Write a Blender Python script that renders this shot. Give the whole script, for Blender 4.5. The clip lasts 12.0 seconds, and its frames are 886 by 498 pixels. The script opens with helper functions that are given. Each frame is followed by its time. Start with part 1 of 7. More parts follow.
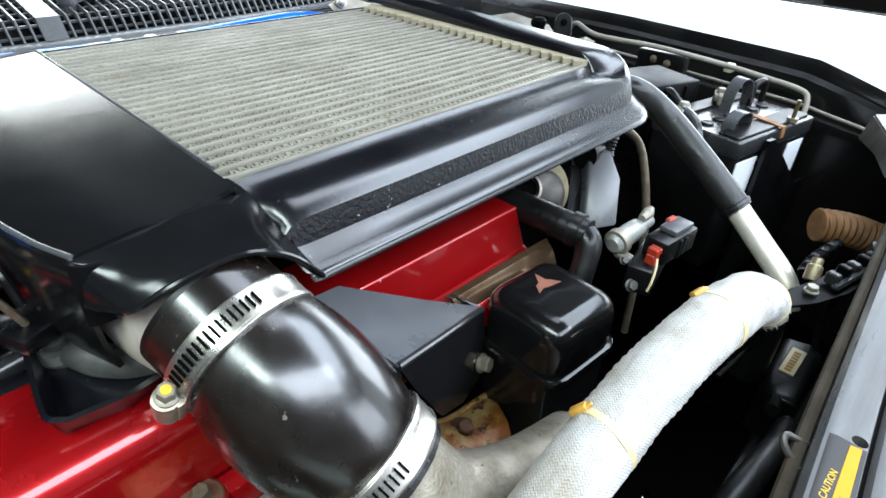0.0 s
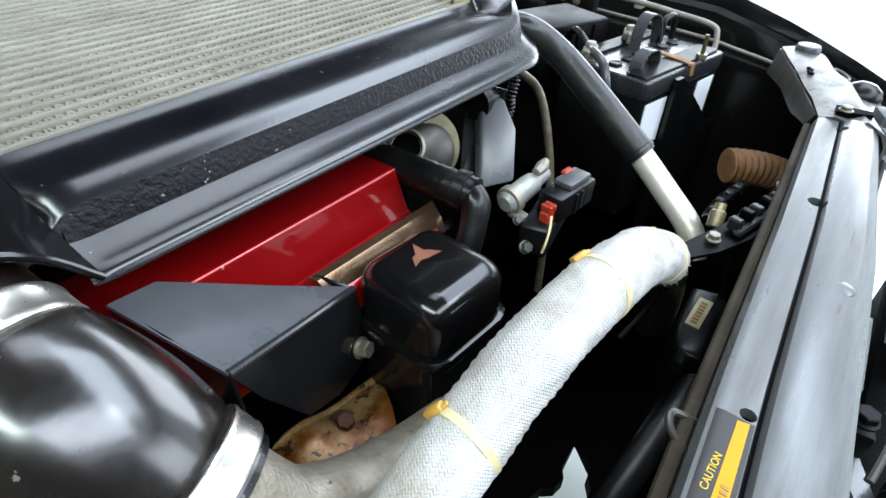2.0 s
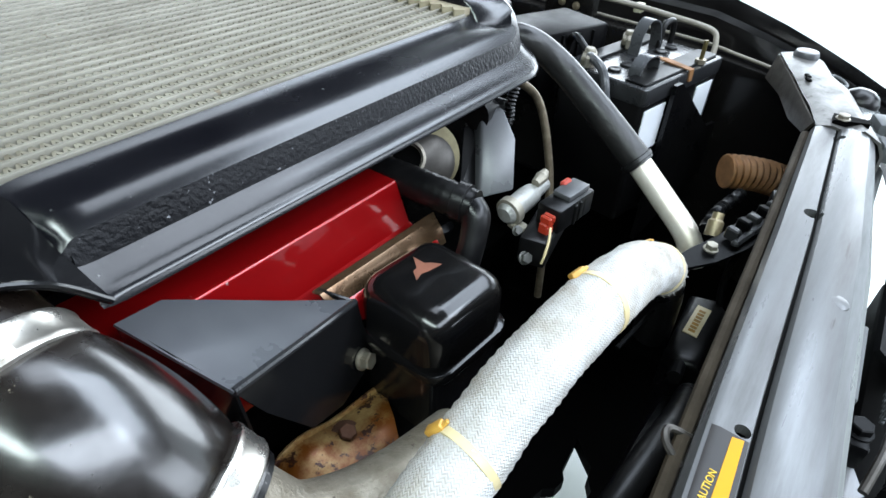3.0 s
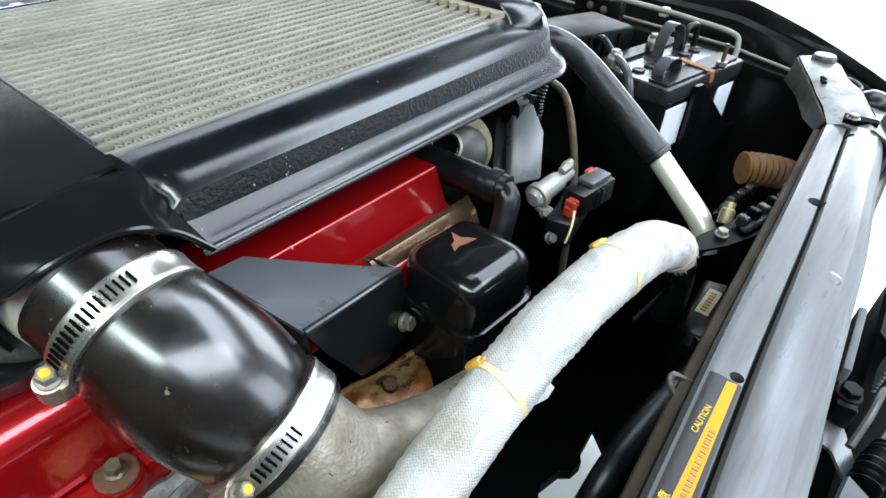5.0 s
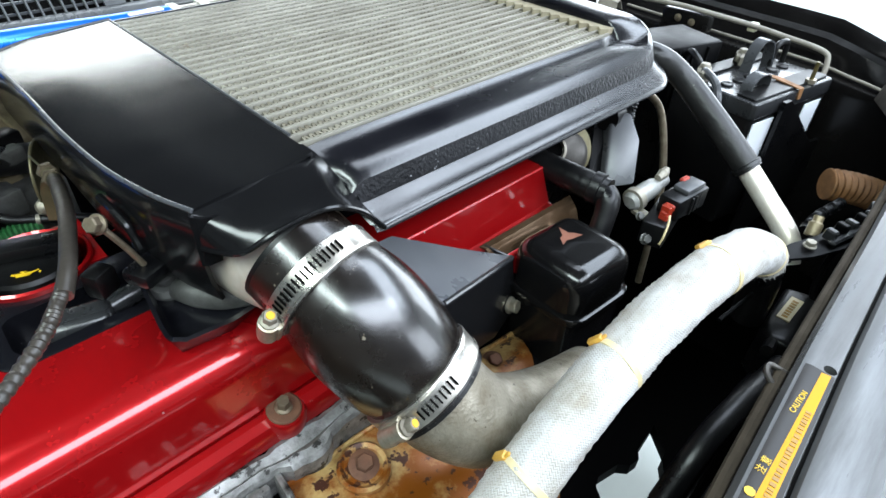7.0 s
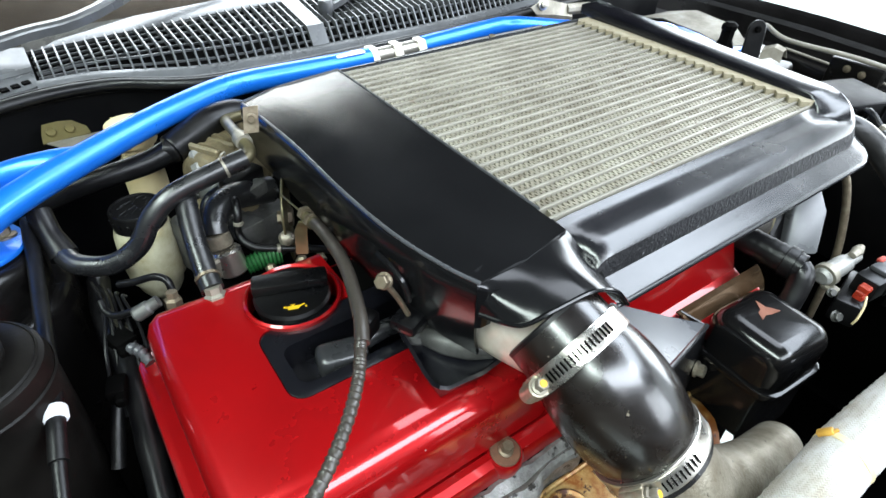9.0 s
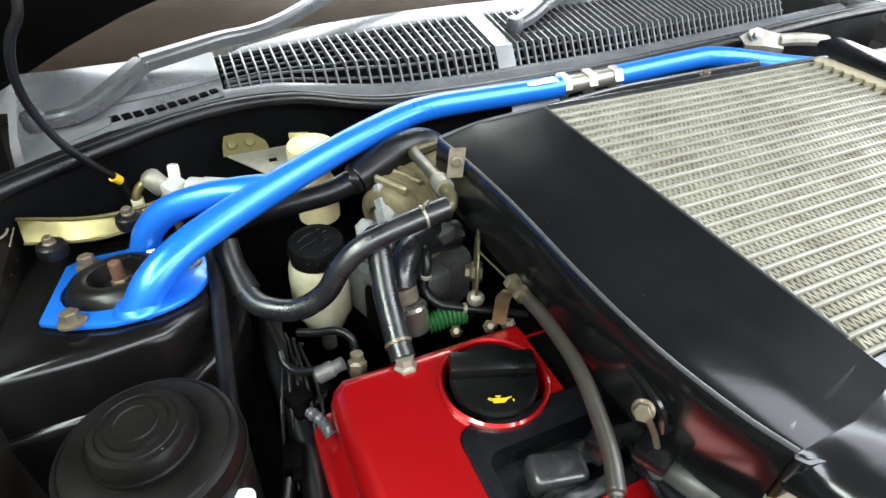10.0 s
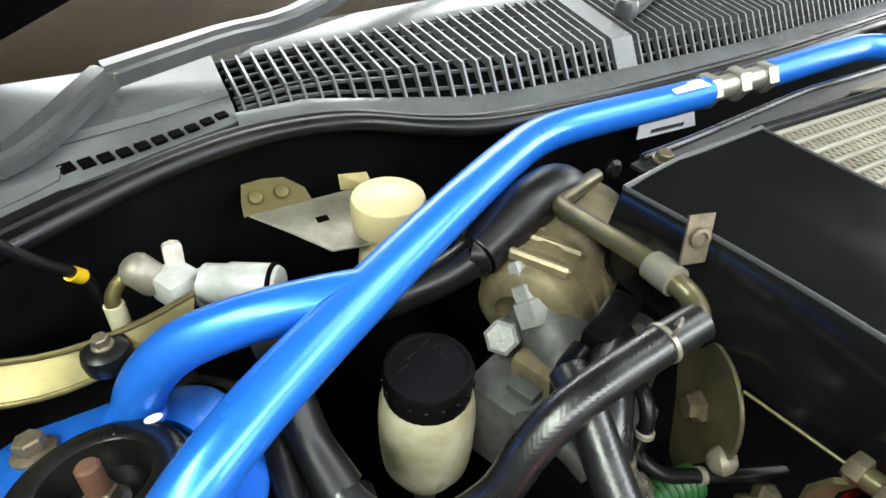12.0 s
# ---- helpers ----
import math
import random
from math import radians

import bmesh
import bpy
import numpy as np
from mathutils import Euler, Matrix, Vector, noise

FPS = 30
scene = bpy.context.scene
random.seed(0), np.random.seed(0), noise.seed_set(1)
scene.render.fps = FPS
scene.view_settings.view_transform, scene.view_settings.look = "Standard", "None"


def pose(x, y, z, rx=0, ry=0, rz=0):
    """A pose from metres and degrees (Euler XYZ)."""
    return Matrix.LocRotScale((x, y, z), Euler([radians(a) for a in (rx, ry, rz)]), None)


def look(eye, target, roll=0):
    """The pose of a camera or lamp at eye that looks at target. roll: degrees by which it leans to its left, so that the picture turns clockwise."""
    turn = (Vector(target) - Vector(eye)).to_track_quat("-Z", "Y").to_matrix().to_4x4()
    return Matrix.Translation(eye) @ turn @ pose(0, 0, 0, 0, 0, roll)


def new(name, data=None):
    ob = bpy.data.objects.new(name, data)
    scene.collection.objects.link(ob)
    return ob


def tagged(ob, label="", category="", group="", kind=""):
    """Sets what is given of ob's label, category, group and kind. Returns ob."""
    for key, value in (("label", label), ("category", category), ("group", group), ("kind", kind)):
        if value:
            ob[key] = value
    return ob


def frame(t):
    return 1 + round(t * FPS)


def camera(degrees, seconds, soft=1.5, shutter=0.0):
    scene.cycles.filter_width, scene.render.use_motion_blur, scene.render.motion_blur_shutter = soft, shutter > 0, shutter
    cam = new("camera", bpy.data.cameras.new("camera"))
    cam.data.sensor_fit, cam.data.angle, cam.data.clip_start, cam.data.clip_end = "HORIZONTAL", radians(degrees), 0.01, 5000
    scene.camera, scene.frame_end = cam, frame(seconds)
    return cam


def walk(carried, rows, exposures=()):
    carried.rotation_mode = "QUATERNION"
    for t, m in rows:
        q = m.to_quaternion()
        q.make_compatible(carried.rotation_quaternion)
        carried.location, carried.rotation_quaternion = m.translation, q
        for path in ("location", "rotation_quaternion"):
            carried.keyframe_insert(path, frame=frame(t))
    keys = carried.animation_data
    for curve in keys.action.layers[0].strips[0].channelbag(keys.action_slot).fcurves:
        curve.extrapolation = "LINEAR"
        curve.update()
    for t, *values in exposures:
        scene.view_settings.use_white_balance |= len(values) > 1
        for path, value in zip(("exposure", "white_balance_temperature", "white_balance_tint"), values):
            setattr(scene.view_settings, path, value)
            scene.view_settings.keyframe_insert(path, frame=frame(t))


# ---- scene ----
import itertools

cam = camera(76.0, 12.0)
PATH = [
    (0, (-0.023, -0.008, 1.238), (1.208, 1.127, 0.144), 2.7),
    (0.5, (0.015, -0.031, 1.213), (1.308, 0.996, 0.085), 2.8),
    (1, (0.035, -0.027, 1.208), (1.325, 0.947, 0.031), 2.9),
    (1.5, (0.048, -0.02, 1.211), (1.334, 0.931, 0.011), 2.7),
    (2, (0.056, -0.018, 1.217), (1.342, 0.918, 0.004), 2.5),
    (2.5, (0.06, -0.025, 1.229), (1.339, 0.904, 0.004), 2.4),
    (3, (0.058, -0.016, 1.23), (1.337, 0.917, 0.008), 2.3),
    (5, (0.007, -0.041, 1.246), (1.241, 0.953, 0.025), 2.0),
    (5.5, (-0.009, -0.048, 1.247), (1.213, 0.959, 0.026), 2.0),
    (6, (-0.03, -0.046, 1.249), (1.181, 0.965, 0.02), 2.3),
    (6.5, (-0.055, -0.043, 1.257), (1.14, 0.987, 0.028), 2.4),
    (7, (-0.072, -0.03, 1.274), (1.052, 1.073, 0.041), 2.3),
    (7.2, (-0.078, -0.024, 1.281), (1.007, 1.112, 0.043), 2.4),
    (8.8, (-0.164, 0.024, 1.336), (0.772, 1.286, 0.099), 1.8),
    (9, (-0.171, 0.05, 1.335), (0.762, 1.315, 0.098), 1.9),
    (9.5, (-0.191, 0.089, 1.333), (0.621, 1.437, 0.098), 1.7),
    (10, (-0.214, 0.194, 1.335), (0.451, 1.604, 0.081), 1.9),
    (10.5, (-0.269, 0.283, 1.308), (0.39, 1.706, 0.067), 2.4),
    (11, (-0.308, 0.359, 1.281), (0.337, 1.785, 0.035), 2.5),
    (11.5, (-0.273, 0.399, 1.271), (0.374, 1.809, 0.008), 2.5),
    (12, (-0.247, 0.452, 1.253), (0.546, 1.792, -0.002), 2.6),
]
walk(cam, [(t, look(eye, target, roll)) for t, eye, target, roll in PATH],
     exposures=[(0, 0.10, 6230, 10), (0.6, -0.06, 6230, 10), (3, -0.05, 6230, 10), (6.5, 0.06, 6230, 10), (8.5, 0.28, 6400, 10), (9.5, 0.44, 6550, 10), (10.5, 0.62, 6900, 10), (11.2, 0.78, 7000, 10), (12, 0.38, 7100, 10)])

# ---- light: a bright white workshop, its unseen ceiling lamps set from the highlights ----
world = bpy.data.worlds.new("world")
scene.world = world
world.use_nodes = True
world.node_tree.nodes["Background"].inputs[0].default_value = (0.9, 0.95, 1.0, 1)
world.node_tree.nodes["Background"].inputs[1].default_value = 0.012


def area_lamp(name, eye, target, size, size_y, watts, colour):
    data = bpy.data.lights.new(name, "AREA")
    data.shape, data.size, data.size_y, data.energy, data.color = "RECTANGLE", size, size_y, watts, colour
    lamp = new(name, data)
    lamp.matrix_world = look(eye, target)
    return lamp


# added source placed where the hose's highlights point
area_lamp("added_daylight_front", (2.45, -3.23, 1.72), (2.45, 0.0, 1.72), 2.5, 1.35, 75, (0.87, 0.95, 1.03))
area_lamp("ceiling_lamp_front", (0.3, -1.75, 2.62), (0.3, -1.74, 0), 2.6, 1.2, 128, (0.85, 0.93, 1.02))
area_lamp("ceiling_lamp_right", (1.8, -0.6, 2.62), (1.8, -0.59, 0), 1.3, 2.1, 88, (0.82, 0.92, 1.03))
area_lamp("ceiling_lamp_left", (-1.25, -0.2, 2.62), (-1.25, -0.19, 0), 0.5, 2.2, 85, (0.86, 1.0, 0.95))
area_lamp("ceiling_lamp_rear", (0.5, 2.7, 2.62), (0.5, 2.71, 0), 3.0, 1.5, 150, (0.86, 0.95, 1.02))
# added fill light above the engine, no lamp is known there
area_lamp("fill_lamp_middle", (0.85, 0.42, 2.62), (0.85, 0.43, 0), 0.9, 0.7, 12, (0.85, 0.93, 1.02))
# added source that gives the end tank its bright reflection
area_lamp("added_daylight_rear", (0.95, 4.03, 2.12), (0.95, 0.0, 2.12), 2.4, 0.9, 70, (0.90, 0.98, 1.04))
area_lamp("daylight_in_window", (4.03, 0.7, 1.55), (0.0, 0.7, 1.55), 3.9, 1.7, 185, (0.90, 0.98, 1.04))

# ---- materials ----
def surface(name, base, second=None, rough=0.5, metal=0.0, scale=8.0, amount=0.5, bump=0.0, bump_scale=60.0, coat=0.0, spots=None,
            spot_scale=30.0, spot_level=0.62, rough_var=0.12, spec=0.5, per_object=0.0, stretch=(1, 1, 1), band=(0.35, 0.7)):
    """A painted, cast, plastic or metal surface: two scales of colour variation, uneven gloss, fine relief, and specks of a third colour."""
    m = bpy.data.materials.new(name)
    m.use_nodes = True
    nt = m.node_tree
    n, l = nt.nodes, nt.links
    b = n["Principled BSDF"]
    co = n.new("ShaderNodeNewGeometry")
    mp = n.new("ShaderNodeMapping")
    mp.inputs["Scale"].default_value = stretch
    l.new(co.outputs["Position"], mp.inputs["Vector"])
    big = n.new("ShaderNodeTexNoise")
    big.inputs["Scale"].default_value, big.inputs["Detail"].default_value, big.inputs["Roughness"].default_value = scale, 6, 0.65
    l.new(mp.outputs[0], big.inputs["Vector"])
    fine = n.new("ShaderNodeTexNoise")
    fine.inputs["Scale"].default_value, fine.inputs["Detail"].default_value = bump_scale, 4
    l.new(mp.outputs[0], fine.inputs["Vector"])
    ramp = n.new("ShaderNodeMapRange")
    ramp.inputs["From Min"].default_value, ramp.inputs["From Max"].default_value = band
    ramp.inputs["To Max"].default_value = amount
    l.new(big.outputs["Fac"], ramp.inputs["Value"])
    mix = n.new("ShaderNodeMix")
    mix.data_type = "RGBA"
    mix.inputs["A"].default_value = (*base, 1)
    mix.inputs["B"].default_value = (*(second or [c * 0.6 for c in base]), 1)
    l.new(ramp.outputs[0], mix.inputs["Factor"])
    colour = mix.outputs["Result"]
    if per_object:
        info = n.new("ShaderNodeObjectInfo")
        hsv = n.new("ShaderNodeHueSaturation")
        val = n.new("ShaderNodeMapRange")
        val.inputs["To Min"].default_value, val.inputs["To Max"].default_value = 1 - per_object, 1 + per_object
        l.new(info.outputs["Random"], val.inputs["Value"])
        l.new(val.outputs[0], hsv.inputs["Value"])
        l.new(colour, hsv.inputs["Color"])
        colour = hsv.outputs[0]
    if spots:
        sp = n.new("ShaderNodeTexNoise")
        sp.inputs["Scale"].default_value, sp.inputs["Detail"].default_value, sp.inputs["Roughness"].default_value = spot_scale, 5, 0.6
        l.new(mp.outputs[0], sp.inputs["Vector"])
        th = n.new("ShaderNodeMapRange")
        th.inputs["From Min"].default_value, th.inputs["From Max"].default_value = spot_level, spot_level + 0.04
        l.new(sp.outputs["Fac"], th.inputs["Value"])
        mix2 = n.new("ShaderNodeMix")
        mix2.data_type = "RGBA"
        mix2.inputs["B"].default_value = (*spots, 1)
        l.new(colour, mix2.inputs["A"])
        l.new(th.outputs[0], mix2.inputs["Factor"])
        colour = mix2.outputs["Result"]
    l.new(colour, b.inputs["Base Color"])
    rr = n.new("ShaderNodeMapRange")
    rr.inputs["From Min"].default_value, rr.inputs["From Max"].default_value = 0.3, 0.7
    rr.inputs["To Min"].default_value, rr.inputs["To Max"].default_value = max(0.02, rough - rough_var), min(1, rough + rough_var)
    l.new(big.outputs["Fac"], rr.inputs["Value"])
    l.new(rr.outputs[0], b.inputs["Roughness"])
    b.inputs["Metallic"].default_value = metal
    b.inputs["Specular IOR Level"].default_value = spec
    b.inputs["Coat Weight"].default_value = coat
    b.inputs["Coat Roughness"].default_value = 0.05
    if bump:
        bp = n.new("ShaderNodeBump")
        bp.inputs["Strength"].default_value, bp.inputs["Distance"].default_value = bump, 0.001
        l.new(fine.outputs["Fac"], bp.inputs["Height"])
        l.new(bp.outputs[0], b.inputs["Normal"])
    return m


M = {
    "hosebeige": surface("faded_hose", (0.22, 0.20, 0.165), (0.12, 0.105, 0.08), 0.6, 0.0, 30, 0.7),
    "hosegrey": surface("dull_silver_casting", (0.30, 0.30, 0.29), (0.15, 0.145, 0.13), 0.42, 0.3, 60, 0.8, 0.5, 300),
    "valvegrey": surface("grimy_grey_casting", (0.10, 0.10, 0.095), (0.03, 0.028, 0.025), 0.5, 0.4, 60, 0.8, 0.2, 300),
    "corend": surface("dusty_core_end", (0.36, 0.32, 0.23), (0.22, 0.18, 0.11), 0.55, 0.2, 40, 0.8, 0.2, 300),
    "sleeve": surface("dusty_rubber_sleeve", (0.006, 0.006, 0.0065), (0.020, 0.019, 0.018), 0.38, 0, 26, 0.8, 0.6, 120, spec=0.4, spots=(0.07, 0.065, 0.06), spot_scale=90, spot_level=0.68),
    # black cover: the grey it reflects is put into its base colour
    "pumpsheen": surface("black_cover_with_grey_sheen", (0.14, 0.143, 0.15), (0.08, 0.081, 0.085), 0.28, 0.1, 14, 0.6, 0.08, 250),
    "mount": surface("satin_black_mount", (0.004, 0.004, 0.004), (0.010, 0.009, 0.008), 0.32, 0, 20, 0.7, 0.15, 200, spots=(0.10, 0.09, 0.07), spot_scale=110, spot_level=0.73, spec=0.4),
    "oldbolt": surface("tarnished_bolt", (0.20, 0.165, 0.115), (0.07, 0.05, 0.032), 0.45, 0.6, 90, 0.8, 0.2, 400),
    "canister": surface("black_canister", (0.0035, 0.0031, 0.0028), (0.0085, 0.0075, 0.0065), 0.40, 0, 14, 0.8, 0.15, 200, spec=0.12, spots=(0.06, 0.05, 0.045), spot_scale=110, spot_level=0.71),
    # black paint whose pale reflection is put into the base colour
    "sheenpaint": surface("black_paint_with_sheen", (0.060, 0.063, 0.070), (0.095, 0.098, 0.105), 0.32, 0.0, 9, 0.6, 0.03, 200, spec=0.62, spots=(0.20, 0.20, 0.20), spot_scale=120, spot_level=0.745),
    "rawcast": surface("raw_ribbed_casting", (0.26, 0.255, 0.25), (0.035, 0.032, 0.028), 0.45, 0.4, 45, 1.0, 0.8, 220, spots=(0.012, 0.010, 0.008), spot_scale=75, spot_level=0.58),
    "enamel": surface("chipped_gloss_black_enamel", (0.003, 0.003, 0.0035), (0.007, 0.006, 0.005), 0.16, 0, 14, 0.6, 0.06, 120, spots=(0.10, 0.05, 0.03), spot_scale=120, spot_level=0.735, rough_var=0.08, spec=0.42),
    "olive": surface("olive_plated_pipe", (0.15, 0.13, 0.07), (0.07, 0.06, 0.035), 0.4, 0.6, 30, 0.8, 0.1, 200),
    "backing": surface("dark_label_backing", (0.010, 0.008, 0.007), (0.022, 0.017, 0.013), 0.4, 0, 12, 0.8, 0.05, 80, spec=0.25),
    "print": surface("worn_label_print", (0.20, 0.10, 0.006), (0.40, 0.20, 0.01), 0.5, 0, 60, 0.8),
    "strip": surface("orange_yellow_label", (0.48, 0.21, 0.003), (0.50, 0.26, 0.006), 0.5, 0, 14, 0.8, 0.05, 200, spec=0.2),
    "sheath": surface("brown_grey_cable_sheath", (0.040, 0.034, 0.028), (0.016, 0.013, 0.010), 0.36, 0, 40, 0.8, 0.2, 200),
    "hooksteel": surface("dark_wire", (0.06, 0.055, 0.05), (0.03, 0.026, 0.02), 0.4, 0.6, 60, 0.7),
    "amber": surface("amber_paint_mark", (0.75, 0.42, 0.02), (0.5, 0.25, 0.02), 0.5, 0, 200, 0.8, 0.2, 300),
    "neck": surface("dull_spun_aluminium", (0.74, 0.71, 0.65), (0.42, 0.34, 0.24), 0.36, 0.4, 16, 0.8, 0.15, 200),
    "arm": surface("worn_silver_wiper_paint", (0.10, 0.102, 0.106), (0.035, 0.035, 0.035), 0.34, 0.5, 12, 0.8, 0.06, 120),
    "ledge": surface("stained_black_ledge", (0.0035, 0.003, 0.0025), (0.014, 0.011, 0.008), 0.36, 0, 14, 0.8, 0.3, 90, spots=(0.11, 0.085, 0.05), spot_scale=230, spot_level=0.66, spec=0.4),
    "satin": surface("satin_grey_black_paint", (0.016, 0.0165, 0.018), (0.032, 0.032, 0.033), 0.26, 0.0, 9, 0.6, 0.03, 200, spec=0.6, spots=(0.10, 0.10, 0.10), spot_scale=120, spot_level=0.745),
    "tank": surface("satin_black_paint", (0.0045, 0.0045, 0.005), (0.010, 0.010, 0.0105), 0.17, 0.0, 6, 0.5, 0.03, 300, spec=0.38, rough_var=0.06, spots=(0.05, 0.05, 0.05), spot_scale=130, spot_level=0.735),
    "skirt": surface("black_moulded_plastic", (0.003, 0.003, 0.0045), (0.007, 0.007, 0.009), 0.24, 0, 12, 0.6, 0.05, 300, spots=(0.07, 0.07, 0.07), spot_scale=150, spot_level=0.70, spec=0.68, rough_var=0.05),
    # the pale specks stand for sparkle on the wrinkles
    "wrinkle": surface("wrinkled_black_paint", (0.004, 0.004, 0.005), (0.012, 0.012, 0.014), 0.40, 0, 14, 0.6, 1.0, 330, spec=0.16, rough_var=0.12, spots=(0.16, 0.16, 0.17), spot_scale=260, spot_level=0.66),
    "gloss": surface("gloss_black_silicone", (0.004, 0.0032, 0.003), (0.011, 0.006, 0.003), 0.25, 0, 14, 0.6, 0.08, 120, spots=(0.14, 0.12, 0.09), spot_scale=170, spot_level=0.69, rough_var=0.12, spec=0.85, coat=0.1),
    "plastic": surface("black_plastic", (0.0022, 0.0022, 0.0026), (0.0065, 0.006, 0.0055), 0.34, 0, 10, 0.6, 0.15, 250, spec=0.26),
    "rubber": surface("black_rubber", (0.0024, 0.0024, 0.003), (0.008, 0.0075, 0.007), 0.36, 0, 20, 0.7, 0.2, 200, spec=0.30),
    "hose": surface("black_cloth_hose", (0.006, 0.006, 0.007), (0.015, 0.015, 0.015), 0.30, 0, 25, 0.6, 0.12, 400, spec=0.75),
    "body": surface("black_car_paint", (0.003, 0.0028, 0.0028), (0.007, 0.006, 0.0055), 0.24, 0, 5, 0.7, 0.05, 80, spots=(0.16, 0.13, 0.09), spot_scale=45, spot_level=0.75, spec=0.25),
    "dusty": surface("dusty_black_paint", (0.0013, 0.0013, 0.0017), (0.0045, 0.0045, 0.0046), 0.45, 0, 7, 0.8, 0.1, 120, spec=0.10),
    # near-black: stands for deep shade in the bay as well as grime
    "dark": surface("grime_and_shade", (0.0006, 0.0006, 0.0006), (0.0022, 0.0020, 0.0018), 0.7, 0, 9, 0.8, 0.2, 60, spec=0.03),
    # the grey base carries the bright reflection on the support's black lacquer
    "silver": surface("lacquer_with_grey_sheen", (0.135, 0.137, 0.142), (0.055, 0.053, 0.052), 0.34, 0.35, 16, 0.95, 0.06, 60, stretch=(0.35, 3, 1), spots=(0.03, 0.026, 0.022), spot_scale=26, spot_level=0.65),
    "panel": surface("dirty_grey_panel", (0.095, 0.092, 0.088), (0.030, 0.026, 0.022), 0.42, 0.2, 30, 0.95, 0.15, 120, spots=(0.02, 0.016, 0.012), spot_scale=60, spot_level=0.62),
    "valvepale": surface("pale_valve_casting", (0.44, 0.45, 0.43), (0.24, 0.235, 0.21), 0.42, 0.15, 60, 0.8, 0.2, 300),
    "cast": surface("cast_aluminium", (0.27, 0.245, 0.195), (0.10, 0.078, 0.048), 0.45, 0.5, 38, 0.95, 0.6, 420, spots=(0.05, 0.038, 0.024), spot_scale=170, spot_level=0.66),
    "cowl": surface("sun_bleached_grey_plastic", (0.105, 0.108, 0.112), (0.035, 0.035, 0.036), 0.26, 0, 9, 0.9, 0.08, 150, spec=0.5),
    "slat": surface("weathered_grille_plastic", (0.10, 0.103, 0.107), (0.04, 0.04, 0.04), 0.35, 0, 20, 0.8, 0.1, 200),
    "paleplastic": surface("pale_grey_plastic", (0.095, 0.10, 0.105), (0.045, 0.045, 0.045), 0.5, 0, 10, 0.85, 0.1, 150, spec=0.25),
    "greyplastic": surface("worn_grey_plastic", (0.060, 0.062, 0.067), (0.03, 0.03, 0.031), 0.3, 0, 14, 0.6, 0.08, 250),
    "sealer": surface("old_body_sealer", (0.20, 0.175, 0.115), (0.09, 0.075, 0.05), 0.7, 0, 60, 0.8, 0.2, 200),
    "stained": surface("oil_stained_casting", (0.24, 0.195, 0.115), (0.05, 0.038, 0.022), 0.45, 0.4, 30, 0.9, 0.5, 200, spots=(0.36, 0.33, 0.25), spot_scale=50, spot_level=0.68),
    "alu": surface("aluminium_tube", (0.42, 0.40, 0.36), (0.27, 0.24, 0.19), 0.36, 0.8, 14, 0.7, 0.06, 200),
    "core": surface("oxidised_core_aluminium", (0.28, 0.266, 0.226), (0.165, 0.15, 0.12), 0.5, 0.35, 20, 0.7, 0.2, 400, spots=(0.17, 0.14, 0.10), spot_scale=70, spot_level=0.66, per_object=0.08),
    "fin": surface("thin_aluminium_fins", (0.34, 0.32, 0.255), (0.14, 0.12, 0.085), 0.5, 0.3, 30, 1.0, spots=(0.50, 0.48, 0.42), spot_scale=45, spot_level=0.70),
    "steel": surface("bright_steel", (0.60, 0.58, 0.54), (0.36, 0.32, 0.26), 0.30, 0.95, 40, 0.7, 0.06, 300),
    "zinc": surface("yellow_zinc_plate", (0.155, 0.128, 0.052), (0.075, 0.06, 0.027), 0.42, 0.65, 26, 0.85, 0.12, 200),
    "greyzinc": surface("dull_zinc_plate", (0.30, 0.28, 0.23), (0.12, 0.10, 0.075), 0.50, 0.55, 26, 0.8, 0.15, 200),
    "bolt": surface("zinc_bolt", (0.45, 0.42, 0.34), (0.22, 0.17, 0.11), 0.4, 0.8, 90, 0.8, 0.2, 400),
    "rust": surface("rusty_steel", (0.13, 0.055, 0.028), (0.06, 0.03, 0.018), 0.75, 0.2, 60, 0.8, 0.4, 300),
    "red": surface("red_enamel", (0.375, 0.0042, 0.0060), (0.25, 0.0027, 0.0038), 0.30, 0.5, 6, 0.6, 0.03, 150, coat=1.0, spec=0.3, spots=(0.7, 0.6, 0.58), spot_scale=90, spot_level=0.722, rough_var=0.06),
    "blue": surface("blue_metallic_paint", (0.01, 0.17, 0.72), (0.008, 0.13, 0.62), 0.34, 0.45, 12, 0.5, 0.03, 300, coat=0.25),
    "wrap": surface("white_glass_cloth", (0.50, 0.50, 0.495), (0.26, 0.225, 0.17), 0.85, 0, 30, 0.8, 0.7, 300),
    "tape": surface("amber_tape", (0.52, 0.30, 0.05), (0.32, 0.15, 0.02), 0.45, 0, 60, 0.6, 0.1, 200),
    "cream": surface("cream_plastic", (0.58, 0.49, 0.29), (0.44, 0.34, 0.17), 0.4, 0, 25, 0.6, 0.05, 200),
    "milky": surface("milky_plastic", (0.56, 0.54, 0.40), (0.24, 0.19, 0.075), 0.35, 0, 24, 0.85, 0.05, 150),
    "yellow": surface("yellow_print", (0.62, 0.42, 0.01), (0.5, 0.28, 0.01), 0.5, 0, 30, 0.6),
    "label_white": surface("white_label", (0.78, 0.80, 0.84), (0.7, 0.72, 0.76), 0.35, 0, 20, 0.4),
    "orange": surface("orange_plastic", (0.32, 0.026, 0.010), (0.20, 0.016, 0.006), 0.4, 0, 50, 0.5),
    "green": surface("green_plastic", (0.012, 0.075, 0.02), (0.006, 0.03, 0.008), 0.4, 0, 50, 0.5),
